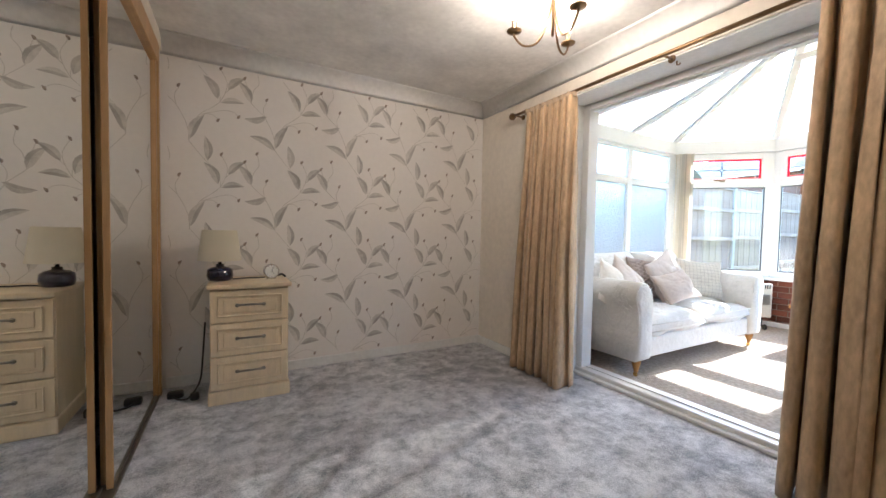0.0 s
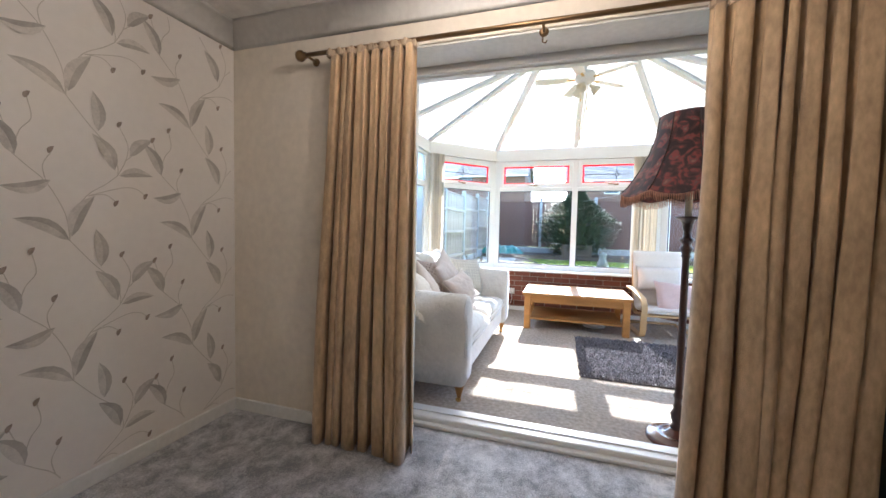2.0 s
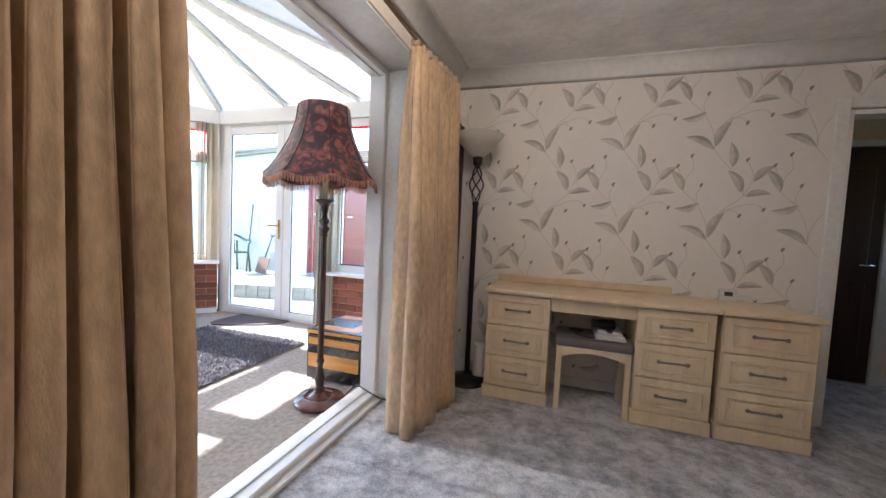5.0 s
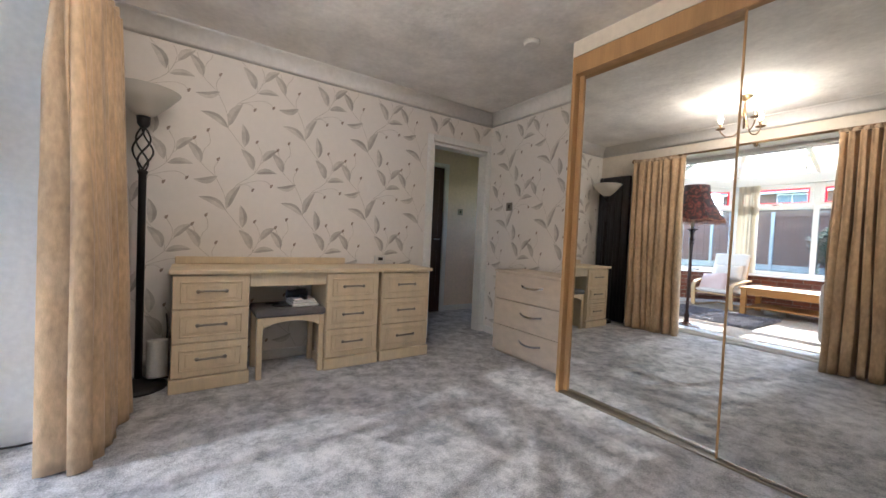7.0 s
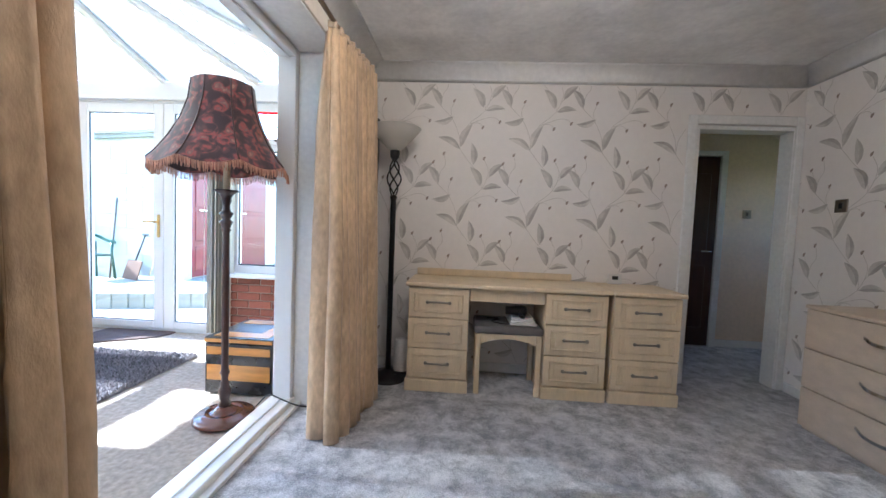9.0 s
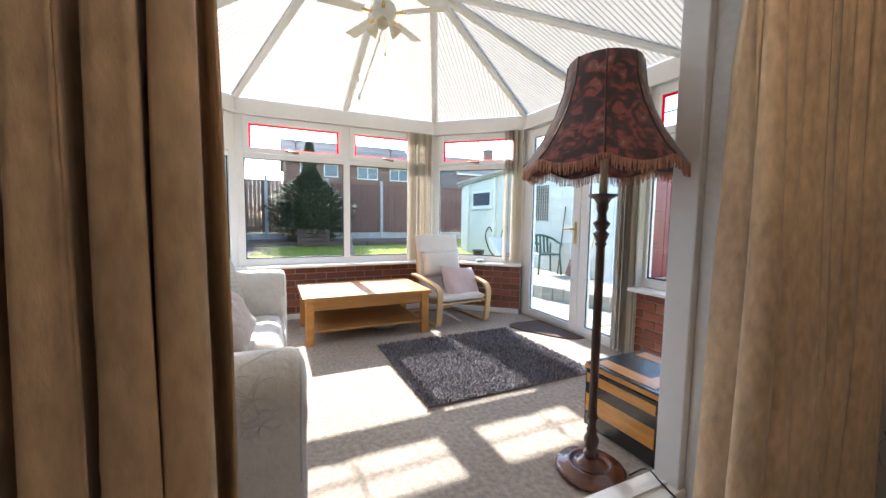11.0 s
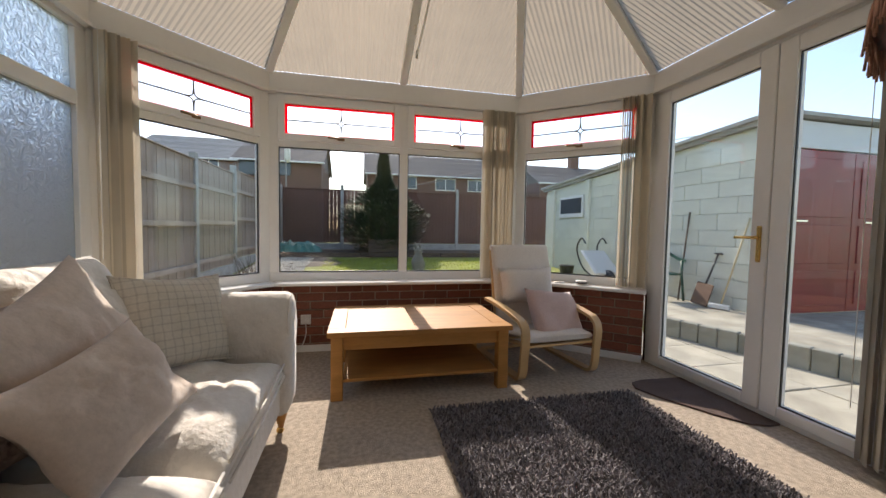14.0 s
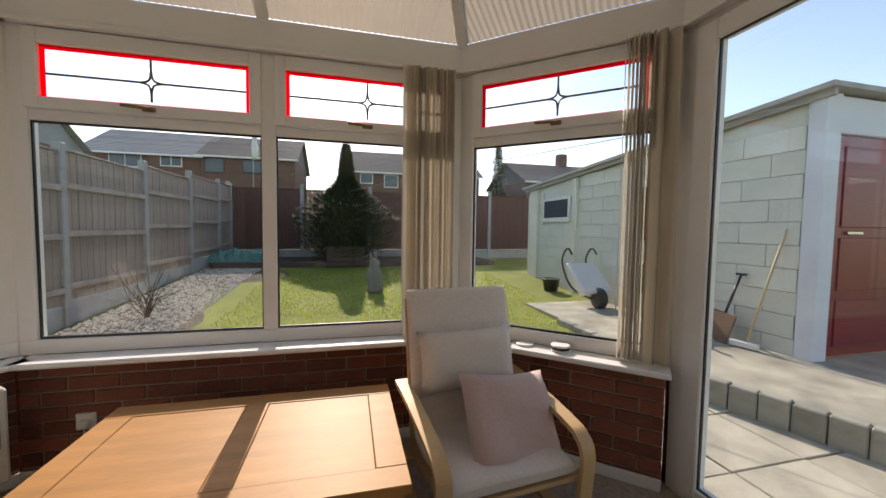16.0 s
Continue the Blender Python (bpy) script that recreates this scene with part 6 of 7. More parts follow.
# ceiling fan
fan = thing("ceiling_fan", "cream ceiling fan with five blades and glass lamp cups", "ceiling fan", pose(4.72, 1.19, 2.76))
bm = bmesh.new()
lathe(bm, [(0.012, 0.08), (0.012, 0.27), (0.05, 0.275), (0.055, 0.30)], (0, 0, 0), 16)
part("drop_rod", bm, M_FANWHITE, fan)
bm = bmesh.new()
lathe(bm, [(0.03, -0.05), (0.075, -0.035), (0.095, -0.01), (0.10, 0.03), (0.085, 0.065), (0.03, 0.085)], (0, 0, 0), 28)
part("motor", bm, M_FANWHITE, fan)
for k in range(5):
    m = Matrix.Rotation(radians(20 + 72 * k), 4, 'Z')
    bm = bmesh.new()
    t = bmesh.new()
    box(t, 0.09, 0.18, -0.014, 0.014, -0.006, 0.004, bev=0.003)
    join(bm, t, 0, m)
    br = part("blade_iron", bm, M_BRASS, fan)
    bm = bmesh.new()
    t = bmesh.new()
    box(t, 0.16, 0.50, -0.058, 0.058, -0.004, 0.004, bev=0.003)
    for v in t.verts:
        if v.co.x < 0.2:
            v.co.y *= 0.72
        if v.co.x > 0.48:
            v.co.y *= 0.86
    join(bm, t, 0, m @ Matrix.Rotation(radians(10), 4, 'X'))
    part("blade", bm, M_FANWHITE, fan)
for k in range(3):
    a = radians(40 + 120 * k)
    m = Matrix.Translation((0.045 * math.cos(a), 0.045 * math.sin(a), -0.06)) @ Matrix.Rotation(a, 4, 'Z') @ Matrix.Rotation(radians(130), 4, 'Y')
    bm = bmesh.new()
    lathe(bm, [(0.014, 0.0), (0.018, 0.03), (0.032, 0.05), (0.052, 0.10), (0.05, 0.102), (0.028, 0.05), (0.01, 0.03)], (0, 0, 0), 18, mtx=m)
    part("lamp_cup", bm, M_LAMPSHADE, fan, "frosted glass lamp cup")
for dx, dy, ln in ((0.03, -0.02, 0.24), (-0.01, 0.035, 0.16)):
    bm = bmesh.new()
    tube(bm, [(dx, dy, -0.05), (dx * 1.1, dy * 1.1, -0.05 - ln)], 0.0016, 5)
    lathe(bm, [(0.002, 0.02), (0.006, 0.01), (0.006, -0.01), (0.002, -0.016)], (dx * 1.1, dy * 1.1, -0.05 - ln), 8)
    part("pull_chain", bm, M_BRASS, fan)
bm = bmesh.new()
tube(bm, smooth_path([(4.80, 1.16, 2.74), (5.10, 1.165, 2.62), (5.45, 1.18, 2.46), (5.62, 1.19, 2.39)], 6), 0.006, 7)
lathe(bm, [(0.006, -0.03), (0.011, -0.025), (0.011, 0.025), (0.006, 0.03)], (5.62, 1.19, 2.385), 10)
lathe(bm, [(0.008, -0.03), (0.012, -0.025), (0.012, 0.04), (0.004, 0.045)], (5.64, 1.20, 2.56), 10)
tagged(obj("blind_pole", bm, M_FANWHITE), "thin white pull rod hanging from the roof bars", "pull rod")


# vertical blinds, drawn into stacks
def blind_stack(run, s0, s1, d, n, z0, z1, label):
    bl = thing("vertical_blind", label, "vertical blind", group="vertical blinds")
    rng = random.Random(int(s0 * 100))
    for k in range(n):
        s = s0 + (s1 - s0) * (k + 0.5) / n
        a = radians(74 + rng.uniform(-26, 26))
        bm = bmesh.new()
        c, sn = 0.044 * math.cos(a), 0.044 * math.sin(a)
        pts = [(-1, 0), (-0.5, 0.006), (0, 0.008), (0.5, 0.006), (1, 0)]
        top = [bm.verts.new(run.at(s + c * u + w, d + sn * u * 0.8, z1)) for u, w in pts]
        low = [bm.verts.new(run.at(s + c * u + w + rng.uniform(-0.003, 0.003), d + sn * u * 0.8, z0)) for u, w in pts]
        for i in range(4):
            f = bm.faces.new((top[i], top[i + 1], low[i + 1], low[i]))
            f.smooth = True
        sl_ = part("slat", bm, M_BLIND, bl)
    bm = bmesh.new()
    tube(bm, [run.at(s1 + 0.01, d - 0.03, z1), run.at(s1 + 0.012, d - 0.03, z0 + 0.25)], 0.002, 4)
    part("pull_cord", bm, M_PLASTIC, bl)
    return bl


blind_stack(run_f, 0.06, 0.37, -0.055, 20, 0.635, 2.235, "cream vertical blind drawn into a narrow stack")
blind_stack(run_ne, L_NE - 0.22, L_NE - 0.04, -0.055, 9, 0.635, 2.235, "cream vertical blind drawn into a narrow stack")
blind_stack(run_se, 0.03, 0.24, -0.055, 12, 0.635, 2.235, "cream vertical blind drawn into a narrow stack")
blind_stack(run_s, 1.05, 1.30, -0.07, 12, 0.03, 2.235, "cream vertical blind drawn beside the garden doors")

# heater, socket, coasters, jamb box
ht = thing("convector_heater", "ivory panel convector heater standing by the bay wall", "heater")
r2 = run_ne
bm = bmesh.new()
r2.box(bm, 0.10, 0.78, -0.30, -0.215, 0.14, 0.56, 0.008)
part("case", bm, M_IVORY, ht)
for k in range(26):
    bm = bmesh.new()
    s = 0.125 + 0.63 * k / 26
    r2.box(bm, s, s + 0.011, -0.303, -0.298, 0.50, 0.545)
    part("grille_slot", bm, M_BLACKPLAS, ht)
bm = bmesh.new()
r2.box(bm, 0.125, 0.20, -0.304, -0.298, 0.30, 0.43, 0.001)
part("control_panel", bm, M_HANDLE, ht)
for s in (0.2, 0.68):
    bm = bmesh.new()
    r2.box(bm, s - 0.015, s + 0.015, -0.38, -0.14, 0.03, 0.05, 0.004)
    r2.box(bm, s - 0.012, s + 0.012, -0.29, -0.225, 0.05, 0.14, 0.004)
    ft = part("foot", bm, M_BLACKPLAS, ht)
    for d in (-0.37, -0.15):
        bm = bmesh.new()
        lathe(bm, [(0.03, -0.012), (0.035, -0.006), (0.035, 0.006), (0.03, 0.012)], r2.at(s, d, 0.035), 16, mtx=r2.m.to_3x3().to_4x4() @ Matrix.Rotation(math.pi / 2, 4, 'Y'))
        part("castor", bm, M_BLACKPLAS, ft)
sk = thing("wall_socket", "white double socket with a plug on the brick wall", "socket")
boxed("plate", (6.222, 6.235, 2.01, 2.095, 0.245, 0.33), M_PLASTIC, sk, 0.003)
bm = bmesh.new()
box(bm, 6.19, 6.224, 2.03, 2.07, 0.262, 0.30, bev=0.006)
part("plug", bm, M_PLASTIC, sk)
bm = bmesh.new()
tube(bm, smooth_path([(6.205, 2.05, 0.262), (6.20, 2.05, 0.15), (6.19, 2.10, 0.04), (6.15, 2.2, 0.008)], 5), 0.004, 6)
part("flex", bm, M_PLASTIC, sk)
for s, d, h in ((0.52, -0.06, 3), (0.72, -0.05, 1)):
    bm = bmesh.new()
    for k in range(h):
        p = run_se.at(s, d, 0.62 + 0.013 * k)
        lathe(bm, [(0.048, 0.0), (0.052, 0.003), (0.052, 0.009), (0.047, 0.012)], p, 20, m=k % 2)
    tagged(obj("coasters" if h > 1 else "remote_dish", bm, [M_PLASTIC, M_BLACKPLAS]), "round black and white coasters on the window sill" if h > 1 else "small white dish on the window sill", "coasters")
bm = bmesh.new()
run_se.box(bm, 0.80, 0.94, -0.075, -0.045, 0.62, 0.638, 0.004)
tagged(obj("remote_control", bm, M_BLACKPLAS), "black remote control on the window sill", "remote control")
jb = thing("junction_box", "cream plastic box fixed beside the opening", "junction box")
boxed("case", (2.775, 2.84, 2.302, 2.41, 1.03, 1.10), M_IVORY, jb, 0.004)
boxed("conduit", (2.772, 2.79, 2.335, 2.37, 0.05, 1.03), M_UPVC, jb, 0.002)
boxed("lower_case", (2.775, 2.83, 2.302, 2.36, 0.16, 0.21), M_PLASTIC, jb, 0.004)

# ---- garden ----
def step(a, b, v):
    t = min(1.0, max(0.0, (v - a) / (b - a)))
    return t * t * (3 - 2 * t)


def ground_z(x, y):
    return -0.25 + 0.21 * step(6.6, 7.3, x) + 0.30 * step(8.0, 15.5, x) * (1 - step(17, 40, x))


xs = [-250, -60, -20, -6, 0, 3, 5, 6, 6.6, 6.8, 7.0, 7.3, 7.6, 8, 9, 10, 11, 12, 13, 14, 15, 15.5, 16.5, 17.5, 20, 25, 32, 40, 60, 120, 300]
ys = [-250, -60, -25, -12, -8, -6, -4, -3, -2, -1, 0, 1, 2, 3, 4, 5, 7, 10, 15, 25, 60, 250]
bm = bmesh.new()
grid = [[bm.verts.new((x, y, ground_z(x, y))) for y in ys] for x in xs]
for i in range(len(xs) - 1):
    for j in range(len(ys) - 1):
        bm.faces.new((grid[i][j], grid[i + 1][j], grid[i + 1][j + 1], grid[i][j + 1]))
tagged(obj("ground", bm, M_GRASS), "green mown lawn running out to the far ground", "lawn", kind="structure")

rng = random.Random(12)
vs, fs = [], []
for _ in range(9000):
    x, y = rng.uniform(7.0, 13.6), rng.uniform(-2.6, 2.5)
    z = ground_z(x, y)
    a, h = rng.uniform(0, 6.28), rng.uniform(0.02, 0.045)
    b = len(vs)
    w = 0.012
    vs += [(x - w * math.cos(a), y - w * math.sin(a), z), (x + w * math.cos(a), y + w * math.sin(a), z), (x + rng.uniform(-0.02, 0.02), y + rng.uniform(-0.02, 0.02), z + h)]
    fs.append((b, b + 1, b + 2))
me = bpy.data.meshes.new("grass")
me.from_pydata(vs, [], fs)
me.materials.append(M_BLADE)
tagged(new("grass", me), "short bright green grass of the lawn", "grass", "", "stuff")

# pebble border and soil bed
bm = bmesh.new()
rows = []
for i in range(20):
    x = 6.9 + 7.2 * i / 19
    e = 2.95 + 0.3 * math.sin(i * 0.7) - 0.6 * (i / 19 > 0.75)
    rows.append([bm.verts.new((x, y, ground_z(x, y) + 0.006)) for y in (e, 4.14)])
for a, b in zip(rows, rows[1:]):
    bm.faces.new((a[0], b[0], b[1], a[1]))
tagged(obj("border_bed", bm, M_SOIL), "pebbly soil border along the fence", "flower bed", kind="structure")
vs, fs = [], []
for _ in range(7000):
    x = rng.uniform(6.95, 14.0)
    y = rng.uniform(2.85, 4.1)
    z = ground_z(x, y) + 0.008
    r = rng.uniform(0.012, 0.035)
    b = len(vs)
    vs += [(x + r, y, z), (x, y + r * 0.8, z), (x - r, y, z), (x, y - r * 0.8, z), (x + r * 0.2, y, z + r * 0.6)]
    fs += [(b, b + 1, b + 4), (b + 1, b + 2, b + 4), (b + 2, b + 3, b + 4), (b + 3, b, b + 4)]
me = bpy.data.meshes.new("pebbles")
me.from_pydata(vs, [], fs)
me.materials.append(M_GRAVEL)
tagged(new("pebbles", me), "pale pebbles strewn over the border", "pebbles", "", "stuff")
for k in range(3):
    y0 = -3.3 + 2.45 * k
    bm = bmesh.new()
    box(bm, 14.15, 14.29, y0, y0 + 2.42, ground_z(14.2, 0) - 0.05, ground_z(14.2, 0) + 0.14, bev=0.012)
    tagged(obj("timber_sleeper", bm, M_BARK), "dark timber sleeper edging the back bed", "sleeper", "bed edging")
bm = bmesh.new()
box(bm, 14.29, 16.4, -3.4, 4.1, ground_z(14.3, 0) - 0.1, ground_z(14.3, 0) + 0.10)
tagged(obj("back_bed", bm, M_SOIL), "raised soil bed along the back fence", "flower bed", kind="structure")

# lower paving and raised terrace
pav = thing("pavement_lower", "weathered buff paving slabs outside the garden doors", "paving", kind="structure")
boxed("bed", (1.5, 6.9, -3.3, -0.88, -0.30, -0.198), M_SOIL, pav, 0.0)
slab = bmesh.new()
box(slab, -0.294, 0.294, -0.294, 0.294, -0.03, 0.0, bev=0.006)
slab_me = bpy.data.meshes.new("slab")
slab.to_mesh(slab_me)
slab.free()
slab_me.materials.append(M_SLAB)
for i in range(9):
    for j in range(4):
        o = new("slab", slab_me)
        o.matrix_basis = pose(1.8 + 0.6 * i, -1.2 - 0.6 * j, -0.17 + rng.uniform(-0.004, 0.004), rng.uniform(-0.4, 0.4), rng.uniform(-0.4, 0.4), rng.uniform(-0.5, 0.5))
        o.parent = pav


def terrace_edge(x):
    return -2.62 + 0.55 * step(4.6, 7.2, x) ** 1.3


ter = thing("pavement_terrace", "raised pale stone terrace with a curved block edge", "terrace", kind="structure")
bm = bmesh.new()
n = 26
up_, lo_ = [], []
for i in range(n + 1):
    x = 1.5 + 8.3 * i / n
    for z, row in ((0.03, up_), (-0.32, lo_)):
        row.append((bm.verts.new((x, terrace_edge(x) - 0.09, z)), bm.verts.new((x, -7.5, z))))
for i in range(n):
    bm.faces.new((up_[i][0], up_[i + 1][0], up_[i + 1][1], up_[i][1]))
    bm.faces.new((lo_[i][0], lo_[i + 1][0], up_[i + 1][0], up_[i][0]))
part("paved_surface", bm, M_SLAB, ter)
blk = bmesh.new()
box(blk, -0.093, 0.093, -0.05, 0.05, -0.24, 0.05, bev=0.01)
blk_me = bpy.data.meshes.new("kerb_block")
blk.to_mesh(blk_me)
blk.free()
blk_me.materials.append(M_BLOCK)
x = 3.0
while x < 8.6:
    dy = terrace_edge(x + 0.05) - terrace_edge(x - 0.05)
    o = new("kerb_block", blk_me)
    o.matrix_basis = pose(x, terrace_edge(x) - 0.045, -0.005 + rng.uniform(-0.006, 0.006), 0, 0, math.degrees(math.atan2(dy, 0.1)))
    o.parent = ter
    x += 0.194 * 0.1 / math.hypot(0.1, dy)

# fences
board_me = {}


def board(h, mtl, key, w=0.1255):
    if key not in board_me:
        b = bmesh.new()
        box(b, -w / 2, w / 2, -0.009, 0.009, 0, h, bev=0.003)
        m_ = bpy.data.meshes.new("board")
        b.to_mesh(m_)
        b.free()
        m_.materials.append(mtl)
        board_me[key] = m_
    return board_me[key]


def fence_panel(a, b, h, mtl, label, facing, split):
    """One panel from a to b with gravel board, boards and rails; facing is the side of the rails."""
    a, b = Vector((*a, 0)), Vector((*b, 0))
    e = (b - a).normalized()
    ln = (b - a).length
    fz = min(ground_z(a.x, a.y), ground_z(b.x, b.y))
    ang = math.degrees(math.atan2(e.y, e.x))
    fc = thing("garden_fence", label, "fence", pose(a.x, a.y, fz, 0, 0, ang), "garden fence")
    boxed("gravel_board", (0.05, ln - 0.05, -0.025, 0.025, -0.03, 0.30), M_CONC, fc, 0.006)
    n = int((ln - 0.1) / 0.122)
    key = "%s%.2f" % (mtl.name, h)
    if split:
        for k in range(n):
            o = new("board", board(h - 0.32, mtl, key))
            o.matrix_basis = pose(0.05 + (ln - 0.1) * (k + 0.5) / n, 0.003 * (k % 2), 0.31, 0, 0, 1.5)
            o.parent = fc
    else:
        bm = bmesh.new()
        for k in range(n):
            s = 0.05 + (ln - 0.1) * k / n
            box(bm, s, s + (ln - 0.1) / n - 0.004, -0.009 + 0.006 * (k % 2), 0.009 + 0.006 * (k % 2), 0.31, h - 0.01)
        tagged(part("boards", bm, mtl, fc), "", "", "", "stuff")
    for z in (0.45, 1.12, h - 0.48):
        boxed("rail", (0.05, ln - 0.05, facing * 0.012 if facing > 0 else facing * 0.05, facing * 0.05 if facing > 0 else facing * 0.012, z, z + 0.075), M_RAIL_LIT, fc, 0.006)
    boxed("capping", (0.05, ln - 0.05, -0.035, 0.035, h - 0.012, h + 0.012), mtl, fc, 0.004)


def fence_post(x, y, h):
    bm = bmesh.new()
    z = ground_z(x, y)
    box(bm, x - 0.05, x + 0.05, y - 0.055, y + 0.055, z - 0.1, z + h, bev=0.012)
    tagged(obj("concrete_pillar", bm, M_CONC), "weathered grey concrete fence post", "fence post", "fence posts")


FH = 2.2
px = [1.8, 3.78, 5.74, 7.70, 9.64, 11.57, 13.48, 15.35, 16.42]
for i, x in enumerate(px):
    fence_post(x, 4.22, FH + 0.08)
    if i + 1 < len(px):
        fence_panel((x, 4.22), (px[i + 1], 4.22), FH, M_FENCE, "weathered brown featheredge fence panel on a concrete gravel board", -1, 3 <= i <= 6)
py = [4.30, 2.20, 0.10, -1.99, -4.06, -6.13, -8.2]
for i, y in enumerate(py):
    fence_post(16.5, y, FH + 0.15)
    if i + 1 < len(py):
        fence_panel((16.5, y), (16.5, py[i + 1]), FH - 0.02, M_FENCE2, "red-brown boarded fence panel at the end of the garden", 1, False)


# conifers
def conifer(x, y, h, r, seed, count, label, bushy=False):
    z0 = ground_z(x, y)
    tr = thing("conifer", label, "tree", pose(x, y, z0))
    bm = bmesh.new()
    tube(bm, [(0, 0, -0.05), (0.02, 0, h * 0.4), (0, 0.02, h * 0.93)], 0.09, 8, taper=0.15)
    part("trunk", bm, M_BARK, tr)
    rg = random.Random(seed)
    vs, fs = [], []
    for _ in range(count):
        t = rg.random() ** 0.8
        a = rg.uniform(0, 6.283)
        lobes = 1 + 0.16 * math.sin(a * 5 + seed + t * 9) + 0.12 * math.sin(a * 3 - t * 17)
        prof = (1 - t) ** 0.75 * (0.8 + 0.2 * math.sin(min(1, t * 6) * 1.57))
        if bushy:
            prof = (0.62 + 0.38 * math.sin(min(1, t * 3.4) * 1.57)) * (1 - step(0.34, 0.74, t)) + 0.30 * step(0.34, 0.74, t) * (1 - t) ** 0.6
        rad = r * prof * (0.75 + 0.25 * lobes if bushy else lobes) * rg.uniform(0.45, 1.04)
        p = Vector((rad * math.cos(a), rad * math.sin(a), 0.10 + t * h * 0.93))
        out = Vector((math.cos(a), math.sin(a), rg.uniform(0.2, 1.0))).normalized()
        sd = Vector((-math.sin(a), math.cos(a), rg.uniform(-0.5, 0.5))).normalized()
        ln, w = rg.uniform(0.06, 0.15), rg.uniform(0.015, 0.035)
        b = len(vs)
        vs += [p - out * ln * 0.3, p + sd * w, p + out * ln, p - sd * w]
        fs.append((b, b + 1, b + 2, b + 3))
    me = bpy.data.meshes.new("crown")
    me.from_pydata([tuple(v) for v in vs], [], fs)
    me.materials.append(M_NEEDLE)
    c = new("crown", me)
    c.parent = tr
    return tr


conifer(15.0, 0.85, 3.45, 1.36, 2, 19000, "broad dark green conifer with a spire top by the back fence", True)
conifer(19.5, -5.6, 5.2, 0.7, 7, 3000, "narrow dark conifer beyond the back fence")
crate = thing("wooden_planter", "brown slatted wooden planter at the foot of the conifer", "planter", pose(14.08, 0.85, ground_z(14.0, 0.8)))
for k in range(4):
    boxed("slat", (-0.05, -0.025, -0.48, 0.48, 0.03 + 0.13 * k, 0.15 + 0.13 * k), M_BARK, crate, 0.006)
for y in (-0.46, 0.46):
    boxed("corner_post", (-0.025, 0.035, y - 0.03, y + 0.03, 0.0, 0.57), M_BARK, crate, 0.006)
bm = bmesh.new()
rg = random.Random(9)
for k in range(16):
    a = rg.uniform(0, 6.28)
    r1, r2, h2 = rg.uniform(0.08, 0.2), rg.uniform(0.25, 0.5), rg.uniform(0.35, 0.75)
    tube(bm, smooth_path([(9.85, 3.42, ground_z(9.85, 3.3)), (9.85 + r1 * math.cos(a), 3.42 + r1 * math.sin(a), 0.22), (9.85 + r2 * math.cos(a + 0.3), 3.42 + r2 * math.sin(a + 0.3), h2)], 4), 0.009, 5, taper=0.3)
    tube(bm, [(9.85 + r1 * math.cos(a), 3.42 + r1 * math.sin(a), 0.22), (9.85 + r2 * math.cos(a - 0.5), 3.42 + r2 * math.sin(a - 0.5), h2 * 0.8)], 0.005, 4, taper=0.3)
tagged(obj("bare_shrub", bm, M_BARK), "bare twiggy shrub in the pebble border", "shrub")

# tarpaulin heap and statue
bm = bmesh.new()
g = {}
for i in range(15):
    for j in range(9):
        u, v = i / 7 - 1, j / 4 - 1
        k = max(0, 1 - u ** 4) * max(0, 1 - v ** 4)
        g[i, j] = bm.verts.new((14.75 + v * 0.40 + 0.05 * noise.noise(Vector((u * 4, v * 4, 7))), 3.50 + u * 0.78, ground_z(14.7, 0) + 0.11 + 0.36 * k ** 0.7 * (0.7 + 0.9 * noise.noise(Vector((u * 4.2, v * 4.2, 2))) + 0.25 * noise.noise(Vector((u * 11, v * 11, 5))))))
for i in range(14):
    for j in range(8):
        bm.faces.new((g[i, j], g[i + 1, j], g[i + 1, j + 1], g[i, j + 1]))
tagged(obj("tarpaulin_heap", bm, M_TARP), "crumpled green tarpaulin heap on the back bed", "tarpaulin")
bm = bmesh.new()
sx, sy = 11.1, 0.30
sz = ground_z(sx, sy)
lathe(bm, [(0.14, 0.0), (0.15, 0.06), (0.12, 0.10), (0.14, 0.2), (0.15, 0.30), (0.10, 0.42), (0.075, 0.46), (0.09, 0.52), (0.085, 0.58), (0.03, 0.63)], (sx, sy, sz), 18, wob=lambda a, z: (1 + 0.12 * math.sin(a * 3 + z * 9), 0))
tube(bm, [(sx, sy + 0.05, sz + 0.58), (sx, sy + 0.09, sz + 0.74)], 0.03, 8, taper=0.4)
tube(bm, [(sx, sy - 0.03, sz + 0.58), (sx, sy - 0.02, sz + 0.76)], 0.03, 8, taper=0.4)
tagged(obj("garden_statue", bm, M_STONE), "mossy cast-stone animal statue on the lawn", "statue")

# garage
gar = thing("garage", "pale green painted block garage with a maroon door", "garage")
GX0, GX1, GY = 6.65, 12.65, -3.63


def groof(x):
    return 2.60 - 0.35 * (x - GX0) / (GX1 - GX0)


